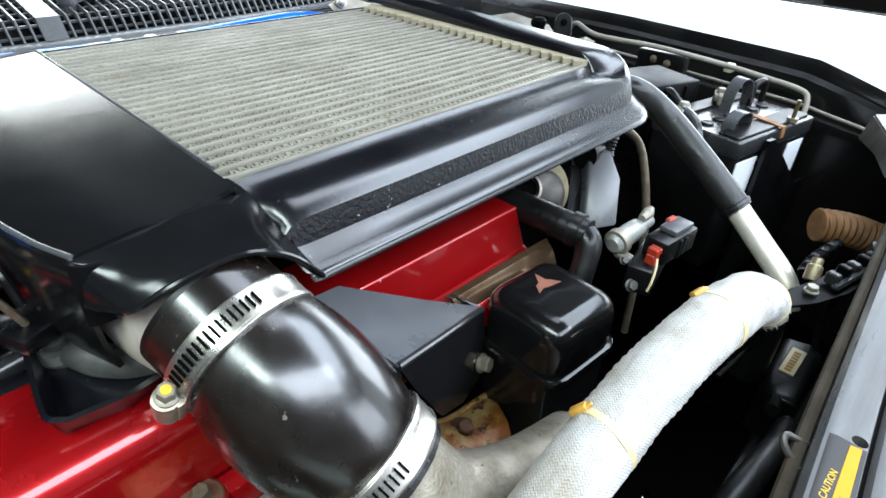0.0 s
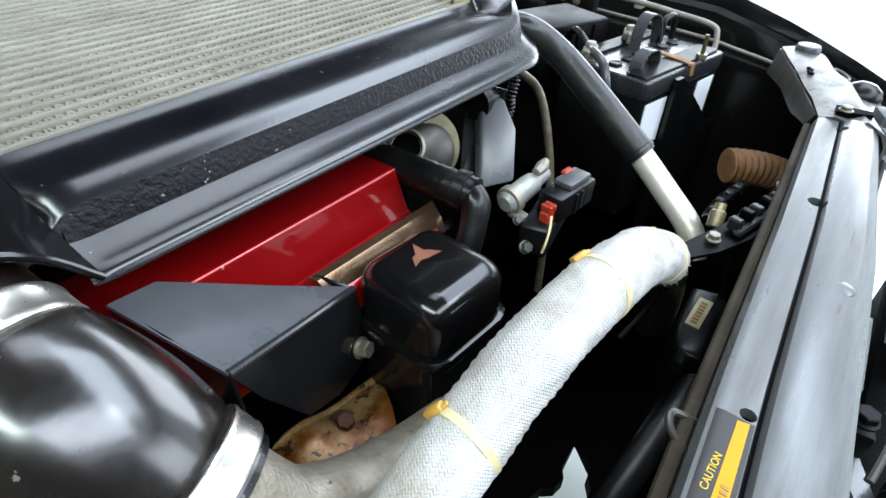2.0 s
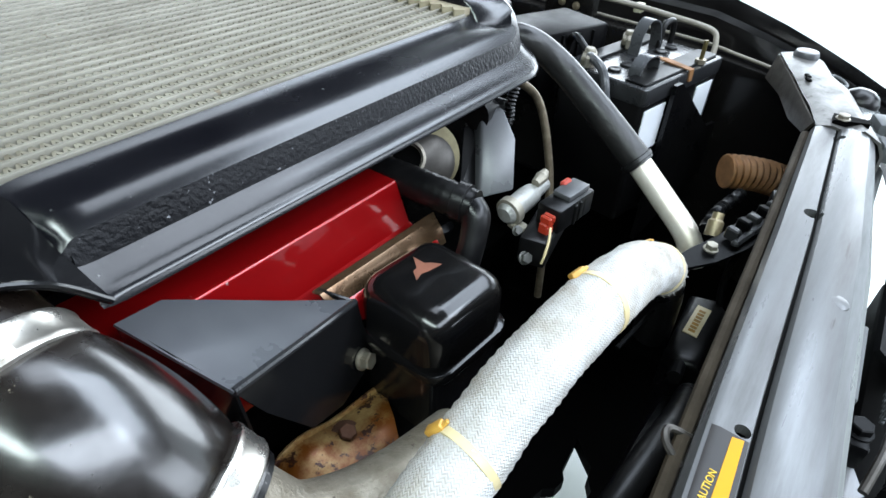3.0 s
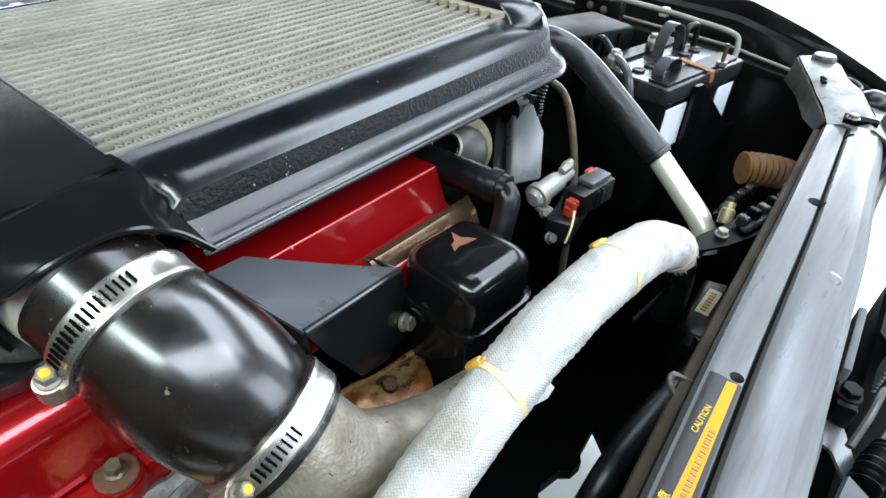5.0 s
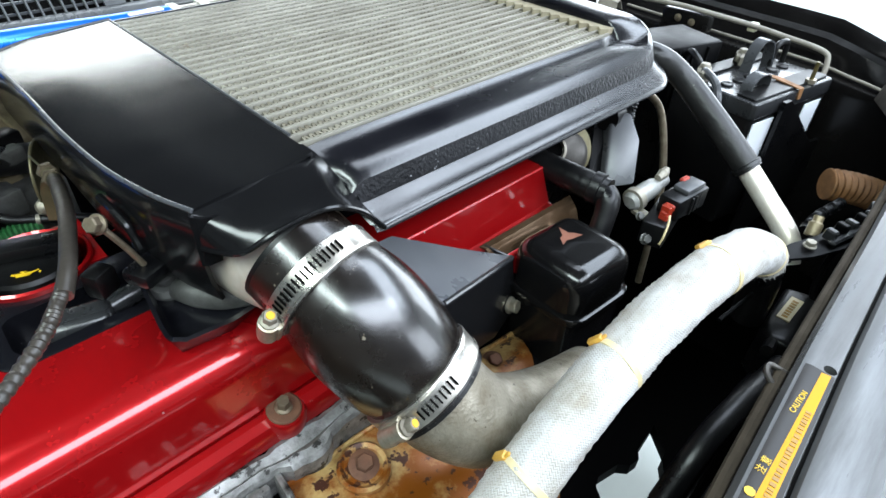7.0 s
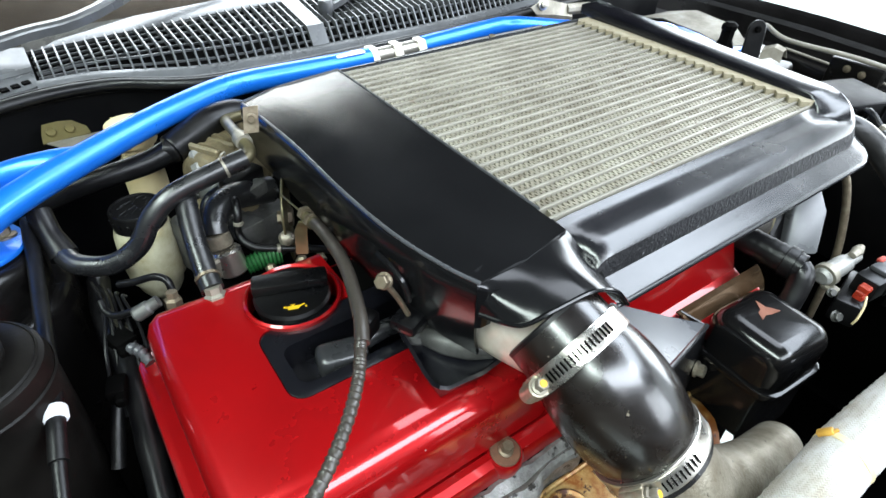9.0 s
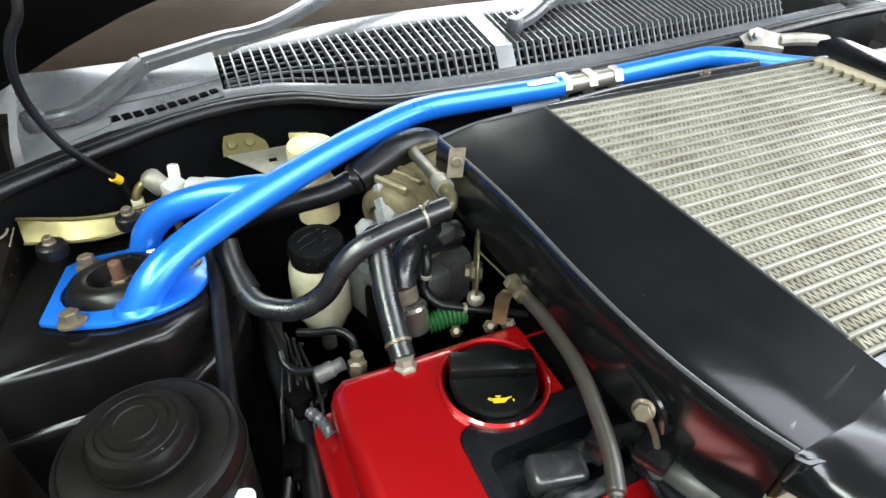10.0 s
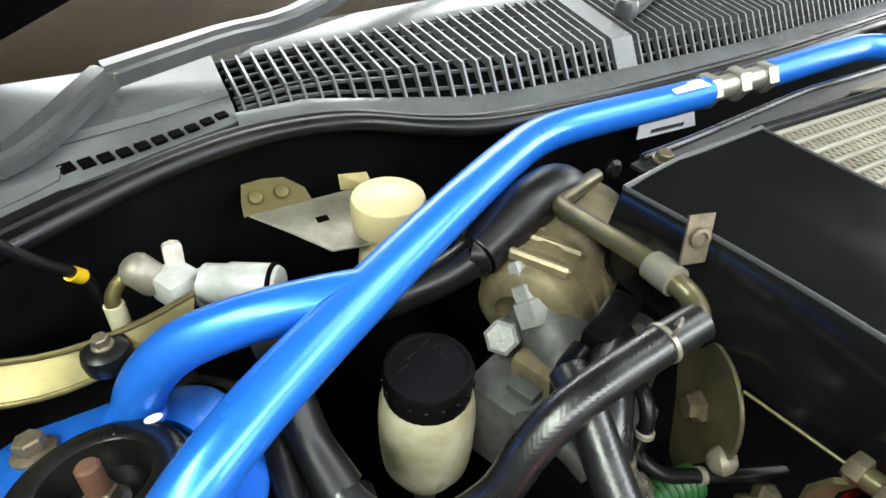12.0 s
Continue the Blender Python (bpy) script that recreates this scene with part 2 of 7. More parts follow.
    "brass": surface("burnt_gold_shield", (0.19, 0.055, 0.004), (0.60, 0.45, 0.19), 0.38, 0.3, 17, 1.0, 0.25, 120, spots=(0.05, 0.017, 0.009), spot_scale=90, spot_level=0.565, band=(0.48, 0.70)),
    "brown": surface("heat_browned_chrome", (0.09, 0.045, 0.020), (0.20, 0.14, 0.09), 0.18, 0.7, 12, 0.8, 0.05, 200),
    "browncoil": surface("brown_cardboard_hose", (0.23, 0.105, 0.035), (0.10, 0.045, 0.016), 0.65, 0, 50, 0.8, 0.3, 200),
    "chip": surface("rust_primer_chip", (0.17, 0.055, 0.028), (0.11, 0.035, 0.018), 0.7, 0, 60, 0.7, 0.3, 300),
    # for unseen walls and ceiling, kept dark so black parts reflect little light
    "dark_wall": surface("dark_wall_paint", (0.038, 0.040, 0.041), (0.03, 0.031, 0.033), 0.8, 0, 2, 0.6, 0.1, 60),
    "wall": surface("white_wall_paint", (0.86, 0.88, 0.88), (0.8, 0.82, 0.82), 0.8, 0, 2, 0.6, 0.1, 60),
    "floor": surface("pale_floor_paint", (0.62, 0.66, 0.62), (0.5, 0.53, 0.5), 0.45, 0, 2, 0.7, 0.05, 40),
    "foam": surface("brown_foam_strip", (0.040, 0.030, 0.019), (0.016, 0.012, 0.008), 0.85, 0, 30, 0.8, 0.3, 200, spec=0.2),
    "interior": surface("brown_dashboard", (0.020, 0.0075, 0.0015), (0.005, 0.002, 0.0005), 0.6, 0, 3, 0.9, 0.1, 40, spec=0.08),
    "headlamp": surface("clouded_lens", (0.16, 0.17, 0.17), (0.09, 0.095, 0.095), 0.2, 0.2, 10, 0.6),
}


def woven(m, width, thread, depth, dirt, patch=0.0):
    """Adds a herringbone weave to a tube's material, in the tube's own lengths; patch: worn away in places."""
    nt = m.node_tree
    n, l = nt.nodes, nt.links
    b = n["Principled BSDF"]
    uvn = n.new("ShaderNodeUVMap")
    sep = n.new("ShaderNodeSeparateXYZ")
    l.new(uvn.outputs[0], sep.inputs[0])
    pp = n.new("ShaderNodeMath")
    pp.operation = "PINGPONG"
    pp.inputs[1].default_value = width
    l.new(sep.outputs[0], pp.inputs[0])
    add = n.new("ShaderNodeMath")
    add.operation = "ADD"
    l.new(pp.outputs[0], add.inputs[0]), l.new(sep.outputs[1], add.inputs[1])
    mul = n.new("ShaderNodeMath")
    mul.operation = "MULTIPLY"
    mul.inputs[1].default_value = 2 * math.pi / thread
    l.new(add.outputs[0], mul.inputs[0])
    sn = n.new("ShaderNodeMath")
    sn.operation = "SINE"
    l.new(mul.outputs[0], sn.inputs[0])
    bp = n.new("ShaderNodeBump")
    bp.inputs["Strength"].default_value, bp.inputs["Distance"].default_value = 0.8, depth
    l.new(sn.outputs[0], bp.inputs["Height"])
    old = b.inputs["Normal"].links
    if old:
        l.new(old[0].from_socket, bp.inputs["Normal"])
    l.new(bp.outputs[0], b.inputs["Normal"])
    src = b.inputs["Base Color"].links[0].from_socket
    mr = n.new("ShaderNodeMapRange")
    mr.inputs["From Min"].default_value, mr.inputs["From Max"].default_value = -1.0, 0.4
    mr.inputs["To Min"].default_value, mr.inputs["To Max"].default_value = dirt, 0.0
    l.new(sn.outputs[0], mr.inputs["Value"])
    amount = mr.outputs[0]
    if patch:
        pn = n.new("ShaderNodeTexNoise")
        pn.inputs["Scale"].default_value, pn.inputs["Detail"].default_value = 28, 3
        pm = n.new("ShaderNodeMapRange")
        pm.inputs["From Min"].default_value, pm.inputs["From Max"].default_value = 0.38, 0.38 + patch * 0.5
        l.new(pn.outputs["Fac"], pm.inputs["Value"])
        pr = n.new("ShaderNodeMath")
        pr.operation = "MULTIPLY"
        l.new(pm.outputs[0], pr.inputs[0]), l.new(mr.outputs[0], pr.inputs[1])
        amount = pr.outputs[0]
    mx = n.new("ShaderNodeMix")
    mx.data_type = "RGBA"
    mx.blend_type = "MULTIPLY"
    mx.inputs["B"].default_value = (0.42, 0.36, 0.28, 1)
    l.new(amount, mx.inputs["Factor"]), l.new(src, mx.inputs["A"])
    l.new(mx.outputs["Result"], b.inputs["Base Color"])


woven(M["wrap"], 0.0017, 0.0020, 0.00022, 0.75, 0.8)
woven(M["hose"], 0.004, 0.003, 0.000018, 0.0)


def glass(name, tint):
    m = bpy.data.materials.new(name)
    m.use_nodes = True
    b = m.node_tree.nodes["Principled BSDF"]
    b.inputs["Base Color"].default_value = (*tint, 1)
    b.inputs["Roughness"].default_value, b.inputs["Transmission Weight"].default_value, b.inputs["IOR"].default_value = 0.03, 1.0, 1.45
    return m


M["glass"] = glass("windscreen_glass", (0.60, 0.56, 0.48))


# ---- mesh tools: all take world coordinates ----
BASE = {}


def finish(bm, smooth=True, angle=35):
    bmesh.ops.recalc_face_normals(bm, faces=bm.faces)
    for f in bm.faces:
        f.smooth = smooth
    for e in bm.edges:
        if len(e.link_faces) == 2 and e.calc_face_angle(0) > radians(angle):
            e.smooth = False


def thing(name, label, category, base, group="", kind=""):
    ob = new(name)
    ob.empty_display_size = 0.02
    ob.location = base
    BASE[ob.name] = Vector(base)
    return tagged(ob, label, category, group, kind)


def part(name, bm, material, parent, label="", smooth=True, angle=35):
    finish(bm, smooth, angle)
    off = BASE[parent.name]
    bmesh.ops.translate(bm, verts=bm.verts, vec=-off)
    me = bpy.data.meshes.new(name)
    bm.to_mesh(me)
    bm.free()
    me.materials.append(M[material])
    ob = new(name, me)
    ob.parent = parent
    BASE[ob.name] = off
    return tagged(ob, label)


def solid(name, bm, material, label, category, group="", kind="", angle=35):
    """A thing of one mesh."""
    finish(bm, True, angle)
    c = Vector([sum(v.co[i] for v in bm.verts) / len(bm.verts) for i in range(2)] + [min(v.co.z for v in bm.verts)])
    bmesh.ops.translate(bm, verts=bm.verts, vec=-c)
    me = bpy.data.meshes.new(name)
    bm.to_mesh(me)
    bm.free()
    me.materials.append(M[material])
    ob = new(name, me)
    ob.location = c
    BASE[ob.name] = c
    return tagged(ob, label, category, group, kind)


def box(lo, hi, bevel=0.0, seg=2, turn=0.0, bm=None, tilt=None):
    """A box from corner to corner, bevelled, turned about its middle (degrees about z, or a matrix)."""
    out = bm or bmesh.new()
    b = bmesh.new()
    lo, hi = Vector(lo), Vector(hi)
    bmesh.ops.create_cube(b, size=1)
    bmesh.ops.scale(b, verts=b.verts, vec=hi - lo)
    if bevel:
        bmesh.ops.bevel(b, geom=b.edges[:], offset=bevel, segments=seg, profile=0.5, affect="EDGES")
    m = Matrix.Translation((lo + hi) / 2) @ (tilt if tilt else pose(0, 0, 0, 0, 0, turn))
    bmesh.ops.transform(b, matrix=m, verts=b.verts)
    return absorb(out, b)


def absorb(out, b):
    me = bpy.data.meshes.new("tmp")
    b.to_mesh(me)
    b.free()
    out.from_mesh(me)
    bpy.data.meshes.remove(me)
    return out


def spline(points, res):
    """A smooth line through the points (Catmull-Rom)."""
    p = [Vector(q) for q in points]
    p = [2 * p[0] - p[1]] + p + [2 * p[-1] - p[-2]]
    out = []
    for i in range(1, len(p) - 2):
        for k in range(res):
            t = k / res
            a, b, c, d = p[i - 1], p[i], p[i + 1], p[i + 2]
            out.append(0.5 * ((2 * b) + (c - a) * t + (2 * a - 5 * b + 4 * c - d) * t * t + (3 * b - a - 3 * c + d) * t ** 3))
    out.append(p[-2])
    return out


def tube(points, r, seg=14, res=6, bm=None, wave=0.0, pitch=0.01, flat=1.0, rumple=0.0):
    """A round tube along a smooth line; r may vary from point to point. wave and pitch: corrugations. rumple: uneven cloth."""
    bm = bm or bmesh.new()
    line = spline(points, res) if res > 1 else [Vector(q) for q in points]
    n = len(line)
    rs = [r] * n if not isinstance(r, (list, tuple)) else [float(np.interp(i / (n - 1) * (len(r) - 1), range(len(r)), r)) for i in range(n)]
    up, rings, run = None, [], 0.0
    for i, p in enumerate(line):
        d = (line[min(i + 1, n - 1)] - line[max(i - 1, 0)]).normalized()
        if i:
            run += (p - line[i - 1]).length
        if up is None:
            up = d.orthogonal().normalized()
        up = (up - d * up.dot(d)).normalized()
        side = d.cross(up)
        rad = rs[i] + wave * math.sin(2 * math.pi * run / pitch)
        rings.append([bm.verts.new(p + (rad + (rumple * (noise.noise(p * 45 + 3 * Vector((math.cos(a), math.sin(a), 0))) + 0.4 * math.sin(run * 900 + 2 * a)) if rumple else 0)) * (math.cos(a) * up + flat * math.sin(a) * side)) for a in (2 * math.pi * k / seg for k in range(seg))])
    uv, run = bm.loops.layers.uv.verify(), 0.0
    for i, (a, b) in enumerate(zip(rings, rings[1:])):
        step, round_ = (line[i + 1] - line[i]).length, 2 * math.pi * rs[0]
        for k in range(seg):
            f = bm.faces.new((a[k], a[(k + 1) % seg], b[(k + 1) % seg], b[k]))
            for lp, (u, v) in zip(f.loops, ((k, 0), (k + 1, 0), (k + 1, 1), (k, 1))):
                lp[uv].uv = (u / seg * round_, run + v * step)
        run += step
    for ring in (rings[0], rings[-1]):
        bm.faces.new(ring)
    return bm


def aim(at, axis, turn=0.0):
    """A pose at a place whose z points along axis."""
    return Matrix.Translation(at) @ Vector(axis).to_track_quat("Z", "Y").to_matrix().to_4x4() @ pose(0, 0, 0, 0, 0, turn)


def lathe(profile, at, axis=(0, 0, 1), seg=24, bm=None, turn=0.0, bumps=0, bump=0.0):
    """A turned body: profile of (radius, height) about an axis. bumps: flutes round it."""
    bm = bm or bmesh.new()
    m = aim(at, axis, turn)
    rings = []
    for r, z in profile:
        ring = []
        for k in range(seg):
            a = 2 * math.pi * k / seg
            q = r + (bump * (1 if math.sin(bumps * a) > 0 else 0) if bumps else 0)
            ring.append(bm.verts.new(m @ Vector((q * math.cos(a), q * math.sin(a), z))))
        rings.append(ring)
    for a, b in zip(rings, rings[1:]):
        for k in range(seg):
            bm.faces.new((a[k], a[(k + 1) % seg], b[(k + 1) % seg], b[k]))
    bm.faces.new(rings[0][::-1]), bm.faces.new(rings[-1])
    return bm


def slab(outline, z0, z1, bevel=0.0, seg=2, bm=None, matrix=None, only_top=False):
    """A plate of any outline (x, y), from z0 to z1, its edges rounded; matrix places it."""
    out = bm or bmesh.new()
    b = bmesh.new()
    lo = [b.verts.new((x, y, z0)) for x, y in outline]
    f = b.faces.new(lo)
    r = bmesh.ops.extrude_face_region(b, geom=[f])
    top = [v for v in r["geom"] if isinstance(v, bmesh.types.BMVert)]
    bmesh.ops.translate(b, verts=top, vec=(0, 0, z1 - z0))
    bmesh.ops.recalc_face_normals(b, faces=b.faces)
    if bevel:
        ed = [e for e in b.edges if not only_top or all(v in top for v in e.verts)]
        bmesh.ops.bevel(b, geom=ed, offset=bevel, segments=seg, profile=0.5, affect="EDGES")
    if matrix:
        bmesh.ops.transform(b, matrix=matrix, verts=b.verts)
    return absorb(out, b)


def sheet(rows, thick, bm=None):
    """A sheet of metal through a grid of places, with a thickness."""
    out = bm or bmesh.new()
    b = bmesh.new()
    g = [[b.verts.new(p) for p in row] for row in rows]
    for i in range(len(g) - 1):
        for k in range(len(g[0]) - 1):
            b.faces.new((g[i][k], g[i + 1][k], g[i + 1][k + 1], g[i][k + 1]))
    bmesh.ops.recalc_face_normals(b, faces=b.faces)
    b.normal_update()
    rim = [e for e in b.edges if e.is_boundary]
    front = b.faces[:]
    twin = {v: b.verts.new(v.co - v.normal * thick) for v in b.verts[:]}
    for f in front:
        b.faces.new([twin[v] for v in reversed(f.verts)])
    for e in rim:
        p, q = e.verts
        b.faces.new((p, q, twin[q], twin[p]))
    return absorb(out, b)


def arc(cx, cy, r, a0, a1, n):
    return [(cx + r * math.cos(radians(a0 + (a1 - a0) * i / n)), cy + r * math.sin(radians(a0 + (a1 - a0) * i / n))) for i in range(n + 1)]


def rounded(x0, y0, x1, y1, r, n=4):
    """The outline of a rectangle with round corners."""
    return arc(x1 - r, y1 - r, r, 0, 90, n) + arc(x0 + r, y1 - r, r, 90, 180, n) + arc(x0 + r, y0 + r, r, 180, 270, n) + arc(x1 - r, y0 + r, r, 270, 360, n)


def hexhead(at, axis, across, height, bm=None, washer=1.35, turn=0.0):
    """A flanged hexagon bolt head."""
    bm = bm or bmesh.new()
    r = across / 2 / math.cos(radians(30))
    lathe([(across * washer / 2 * 1.05, 0), (across * washer / 2 * 1.05, height * 0.18), (across * 0.5, height * 0.34)], at, axis, 18, bm)
    lathe([(r, height * 0.3), (r, height * 0.9), (r * 0.86, height)], at, axis, 6, bm, turn)
    return bm


def bolt(parent, at, axis=(0, 0, 1), across=0.010, height=0.008, material="bolt", label="", turn=10, washer=1.35):
    return part("bolt", hexhead(at, axis, across, height, None, washer, turn), material, parent, label, angle=25)


def carve(bm, cutter):
    """bm less the body of cutter."""
    obs = []
    for b in (bm, cutter):
        bmesh.ops.recalc_face_normals(b, faces=b.faces)
        me = bpy.data.meshes.new("tmp")
        b.to_mesh(me)
        b.free()
        obs.append(new("tmp", me))
    mod = obs[0].modifiers.new("cut", "BOOLEAN")
    mod.operation, mod.object, mod.solver = "DIFFERENCE", obs[1], "EXACT"
    dg = bpy.context.evaluated_depsgraph_get()
    me = bpy.data.meshes.new_from_object(obs[0].evaluated_get(dg))
    out = bmesh.new()
    out.from_mesh(me)
    for o in obs:
        d = o.data
        bpy.data.objects.remove(o)
        bpy.data.meshes.remove(d)
    bpy.data.meshes.remove(me)
    return out


def text_bm(words, size, matrix, depth=0.0003):
    """Lettering in the built-in font as a flat mesh."""
    cu = bpy.data.curves.new("tmp", "FONT")
    cu.body, cu.size, cu.extrude = words, size, depth
    ob = new("tmp", cu)
    me = bpy.data.meshes.new_from_object(ob.evaluated_get(bpy.context.evaluated_depsgraph_get()))
    b = bmesh.new()
    b.from_mesh(me)
    bmesh.ops.transform(b, matrix=matrix, verts=b.verts)
    bpy.data.objects.remove(ob)
    bpy.data.curves.remove(cu)
    bpy.data.meshes.remove(me)
    return b

# ---- the setting ----
tagged(solid("floor", box((-3, -3.2, -0.06), (4, 4, 0)), "floor", "pale painted workshop floor", "floor", kind="structure"))
south = box((-3.1, -3.3, 0), (1.15, -3.2, 2.7))
for lo, hi in (((3.75, -3.3, 0), (4.1, -3.2, 2.7)), ((1.15, -3.3, 0), (3.75, -3.2, 1.0)), ((1.15, -3.3, 2.42), (3.75, -3.2, 2.7))):
    box(lo, hi, bm=south)
solid("wall_south", south, "dark_wall", "unseen dark wall with an added window in front of the car", "wall", kind="structure")
# unseen window, added to house the front light
win = thing("window_3", "unseen window with a white frame, added in front of the car", "window", (2.45, -3.22, 1.0), kind="structure")
for lo, hi in (((1.15, -3.25, 1.0), (3.75, -3.18, 1.04)), ((1.15, -3.25, 2.38), (3.75, -3.18, 2.42)), ((1.15, -3.25, 1.04), (1.19, -3.18, 2.38)), ((3.71, -3.25, 1.04), (3.75, -3.18, 2.38))):
    part("window_frame", box(lo, hi, 0.004), "wall", win)
part("pane", box((1.19, -3.266, 1.04), (3.71, -3.260, 2.38)), "glass", win, "clear window pane").visible_shadow = False
north = box((-3.1, 4, 0), (-0.3, 4.1, 2.7))
for lo, hi in (((2.2, 4, 0), (4.1, 4.1, 2.7)), ((-0.3, 4, 0), (2.2, 4.1, 1.62)), ((-0.3, 4, 2.62), (2.2, 4.1, 2.7))):
    box(lo, hi, bm=north)
solid("wall_north", north, "wall", "bright white painted wall with an added window behind the car", "wall", kind="structure")
solid("wall_west", box((-3.1, -3.2, 0), (-3, 4, 2.7)), "dark_wall", "unseen wall, coloured dark to hold down reflections", "wall", kind="structure")
east = box((4, -3.2, 0), (4.1, -1.3, 2.7))
for lo, hi in (((4, 2.7, 0), (4.1, 4, 2.7)), ((4, -1.3, 0), (4.1, 2.7, 0.65)), ((4, -1.3, 2.45), (4.1, 2.7, 2.7))):
    box(lo, hi, bm=east)
solid("wall_east", east, "wall", "bright white painted wall with a wide window", "wall", kind="structure")
win = thing("window_1", "wide bright window with a white frame", "window", (4.02, 0.7, 0.65), kind="structure")
for lo, hi in (((3.98, -1.3, 0.65), (4.05, 2.7, 0.70)), ((3.98, -1.3, 2.40), (4.05, 2.7, 2.45)), ((3.98, -1.3, 0.70), (4.05, -1.25, 2.40)), ((3.98, 2.65, 0.70), (4.05, 2.7, 2.40))):
    part("window_frame", box(lo, hi, 0.004), "wall", win)
part("pane", box((4.060, -1.25, 0.70), (4.066, 2.65, 2.40)), "glass", win, "clear window pane").visible_shadow = False
# unseen window, added to house the rear light
win = thing("window_2", "unseen long window with a white frame, added behind the car", "window", (0.95, 4.02, 1.62), kind="structure")
for lo, hi in (((-0.3, 3.98, 1.62), (2.2, 4.05, 1.66)), ((-0.3, 3.98, 2.58), (2.2, 4.05, 2.62)), ((-0.3, 3.98, 1.66), (-0.26, 4.05, 2.58)), ((2.16, 3.98, 1.66), (2.2, 4.05, 2.58))):
    part("window_frame", box(lo, hi, 0.004), "wall", win)
part("pane", box((-0.26, 4.060, 1.66), (2.16, 4.066, 2.58)), "glass", win, "clear window pane").visible_shadow = False
solid("ceiling", box((-3.1, -3.3, 2.7), (4.1, 4.1, 2.8)), "dark_wall", "unseen ceiling, coloured dark to hold down reflections", "ceiling", kind="structure")

# ---- the car's body ----
car = thing("car_body", "black car body shell with its bonnet propped open", "car", (0.28, 0.4, 0.2))


def loft(rings, bm=None, closed=True):
    bm = bm or bmesh.new()
    g = [[bm.verts.new(p) for p in ring] for ring in rings]
    n = len(g[0])
    for a, b in zip(g, g[1:]):
        for k in range(n if closed else n - 1):
            bm.faces.new((a[k], a[(k + 1) % n], b[(k + 1) % n], b[k]))
    if closed:
        bm.faces.new(g[0][::-1]), bm.faces.new(g[-1])
    return bm


# fenders: a ledge with a gutter beside it and the rolled outer edge
fender_left = [(-0.400, 0.45), (-0.400, 0.985), (-0.405, 0.998), (-0.415, 1.003), (-0.452, 1.000), (-0.458, 0.985), (-0.478, 0.98), (-0.486, 1.02), (-0.50, 1.035),
               (-0.512, 1.02), (-0.535, 1.02), (-0.545, 1.045), (-0.565, 1.05), (-0.61, 1.0), (-0.64, 0.85), (-0.64, 0.3), (-0.60, 0.3)]
part("fender", loft([[(x, y, z) for x, z in fender_left] for y in np.linspace(-0.15, 1.5, 12)]), "ledge", car, "black inner fender ledge with scratches and old sealer")
fender_right = [(0.0, 0.62), (0.0, 0.93), (0.006, 0.945), (0.05, 0.95), (0.056, 0.965), (0.064, 0.985), (0.082, 0.99), (0.09, 0.975), (0.11, 0.97), (0.118, 0.995), (0.128, 1.005),
                (0.145, 1.0), (0.175, 0.95), (0.20, 0.8), (0.20, 0.62), (0.16, 0.62)]


def fender_base(y):
    return float(np.interp(y, [-0.06, 0.016, 0.1, 0.2, 0.6, 1.5], [0.880, 0.962, 0.990, 1.012, 1.07, 1.07]))


def fender_width(y):
    return float(np.interp(y, [-0.06, 0.016, 0.1, 0.2], [0.20, 0.26, 0.62, 1.0]))


part("fender", loft([[(x * fender_width(y) + fender_base(y), y, z - 0.10 * max(0, 0.22 - y) * (1 if x > 0.05 else 0.4)) for x, z in fender_right] for y in np.linspace(-0.06, 1.5, 30)]), "body", car, "black fender with a rolled outer edge")
part("fender_bead", tube([(fender_base(y) + 0.03 * fender_width(y), y, 0.953 - 0.04 * max(0, 0.22 - y)) for y in (0.05, 0.10, 0.15, 0.20, 0.28, 0.4, 0.6)], 0.0026, 8, 4), "hosebeige", car, "pale bead along the fender")
part("sealer_bead", tube([(-0.404, 0.620, 1.0035), (-0.412, 0.631, 1.0045), (-0.424, 0.633, 1.0045), (-0.436, 0.631, 1.0040), (-0.448, 0.629, 1.003)], 0.0011, 6, 5), "sealer", car, "pale bead of old sealer")
part("sealer_bead", tube([(-0.404, 0.50, 1.0025), (-0.4035, 0.56, 1.003), (-0.404, 0.615, 1.003)], [0.0005, 0.0008, 0.0010], 6, 5), "sealer", car)
part("sealer_bead", tube([(-0.402, 0.72, 1.003), (-0.403, 0.78, 1.003), (-0.41, 0.797, 1.004), (-0.44, 0.80, 1.004)], 0.0008, 6, 4), "sealer", car)

ring = [(-0.416 + 0.010 * math.cos(a), 0.745 + 0.013 * math.sin(a), 1.0048) for a in np.linspace(0, 2 * math.pi, 17)]
part("sealer_ring", tube(ring, 0.0012, 6, 1), "sealer", car, "pale smeared ring of sealer")
part("plug_cap", lathe([(0.008, 0), (0.008, 0.001), (0.006, 0.0016)], (-0.416, 0.750, 1.0025), (0, 0, 1), 18), "ledge", car)
# strut towers
tower = [(-0.41, 0.545), (-0.33, 0.548), (-0.28, 0.556), (-0.248, 0.578), (-0.233, 0.612), (-0.232, 0.655), (-0.25, 0.70), (-0.285, 0.735), (-0.33, 0.752), (-0.41, 0.757)]
lower = [(-0.41, 0.530), (-0.33, 0.532), (-0.272, 0.540), (-0.234, 0.566), (-0.218, 0.610), (-0.218, 0.66), (-0.238, 0.712), (-0.28, 0.75), (-0.33, 0.768), (-0.41, 0.772)]
b = slab(tower, 0.94, 0.992, 0.012, 3, only_top=True)
bmesh.ops.transform(b, matrix=Matrix.Translation((0, 0.635, 1.0)) @ pose(0, 0, 0, -11) @ Matrix.Translation((0, -0.635, -1.0)), verts=b.verts)
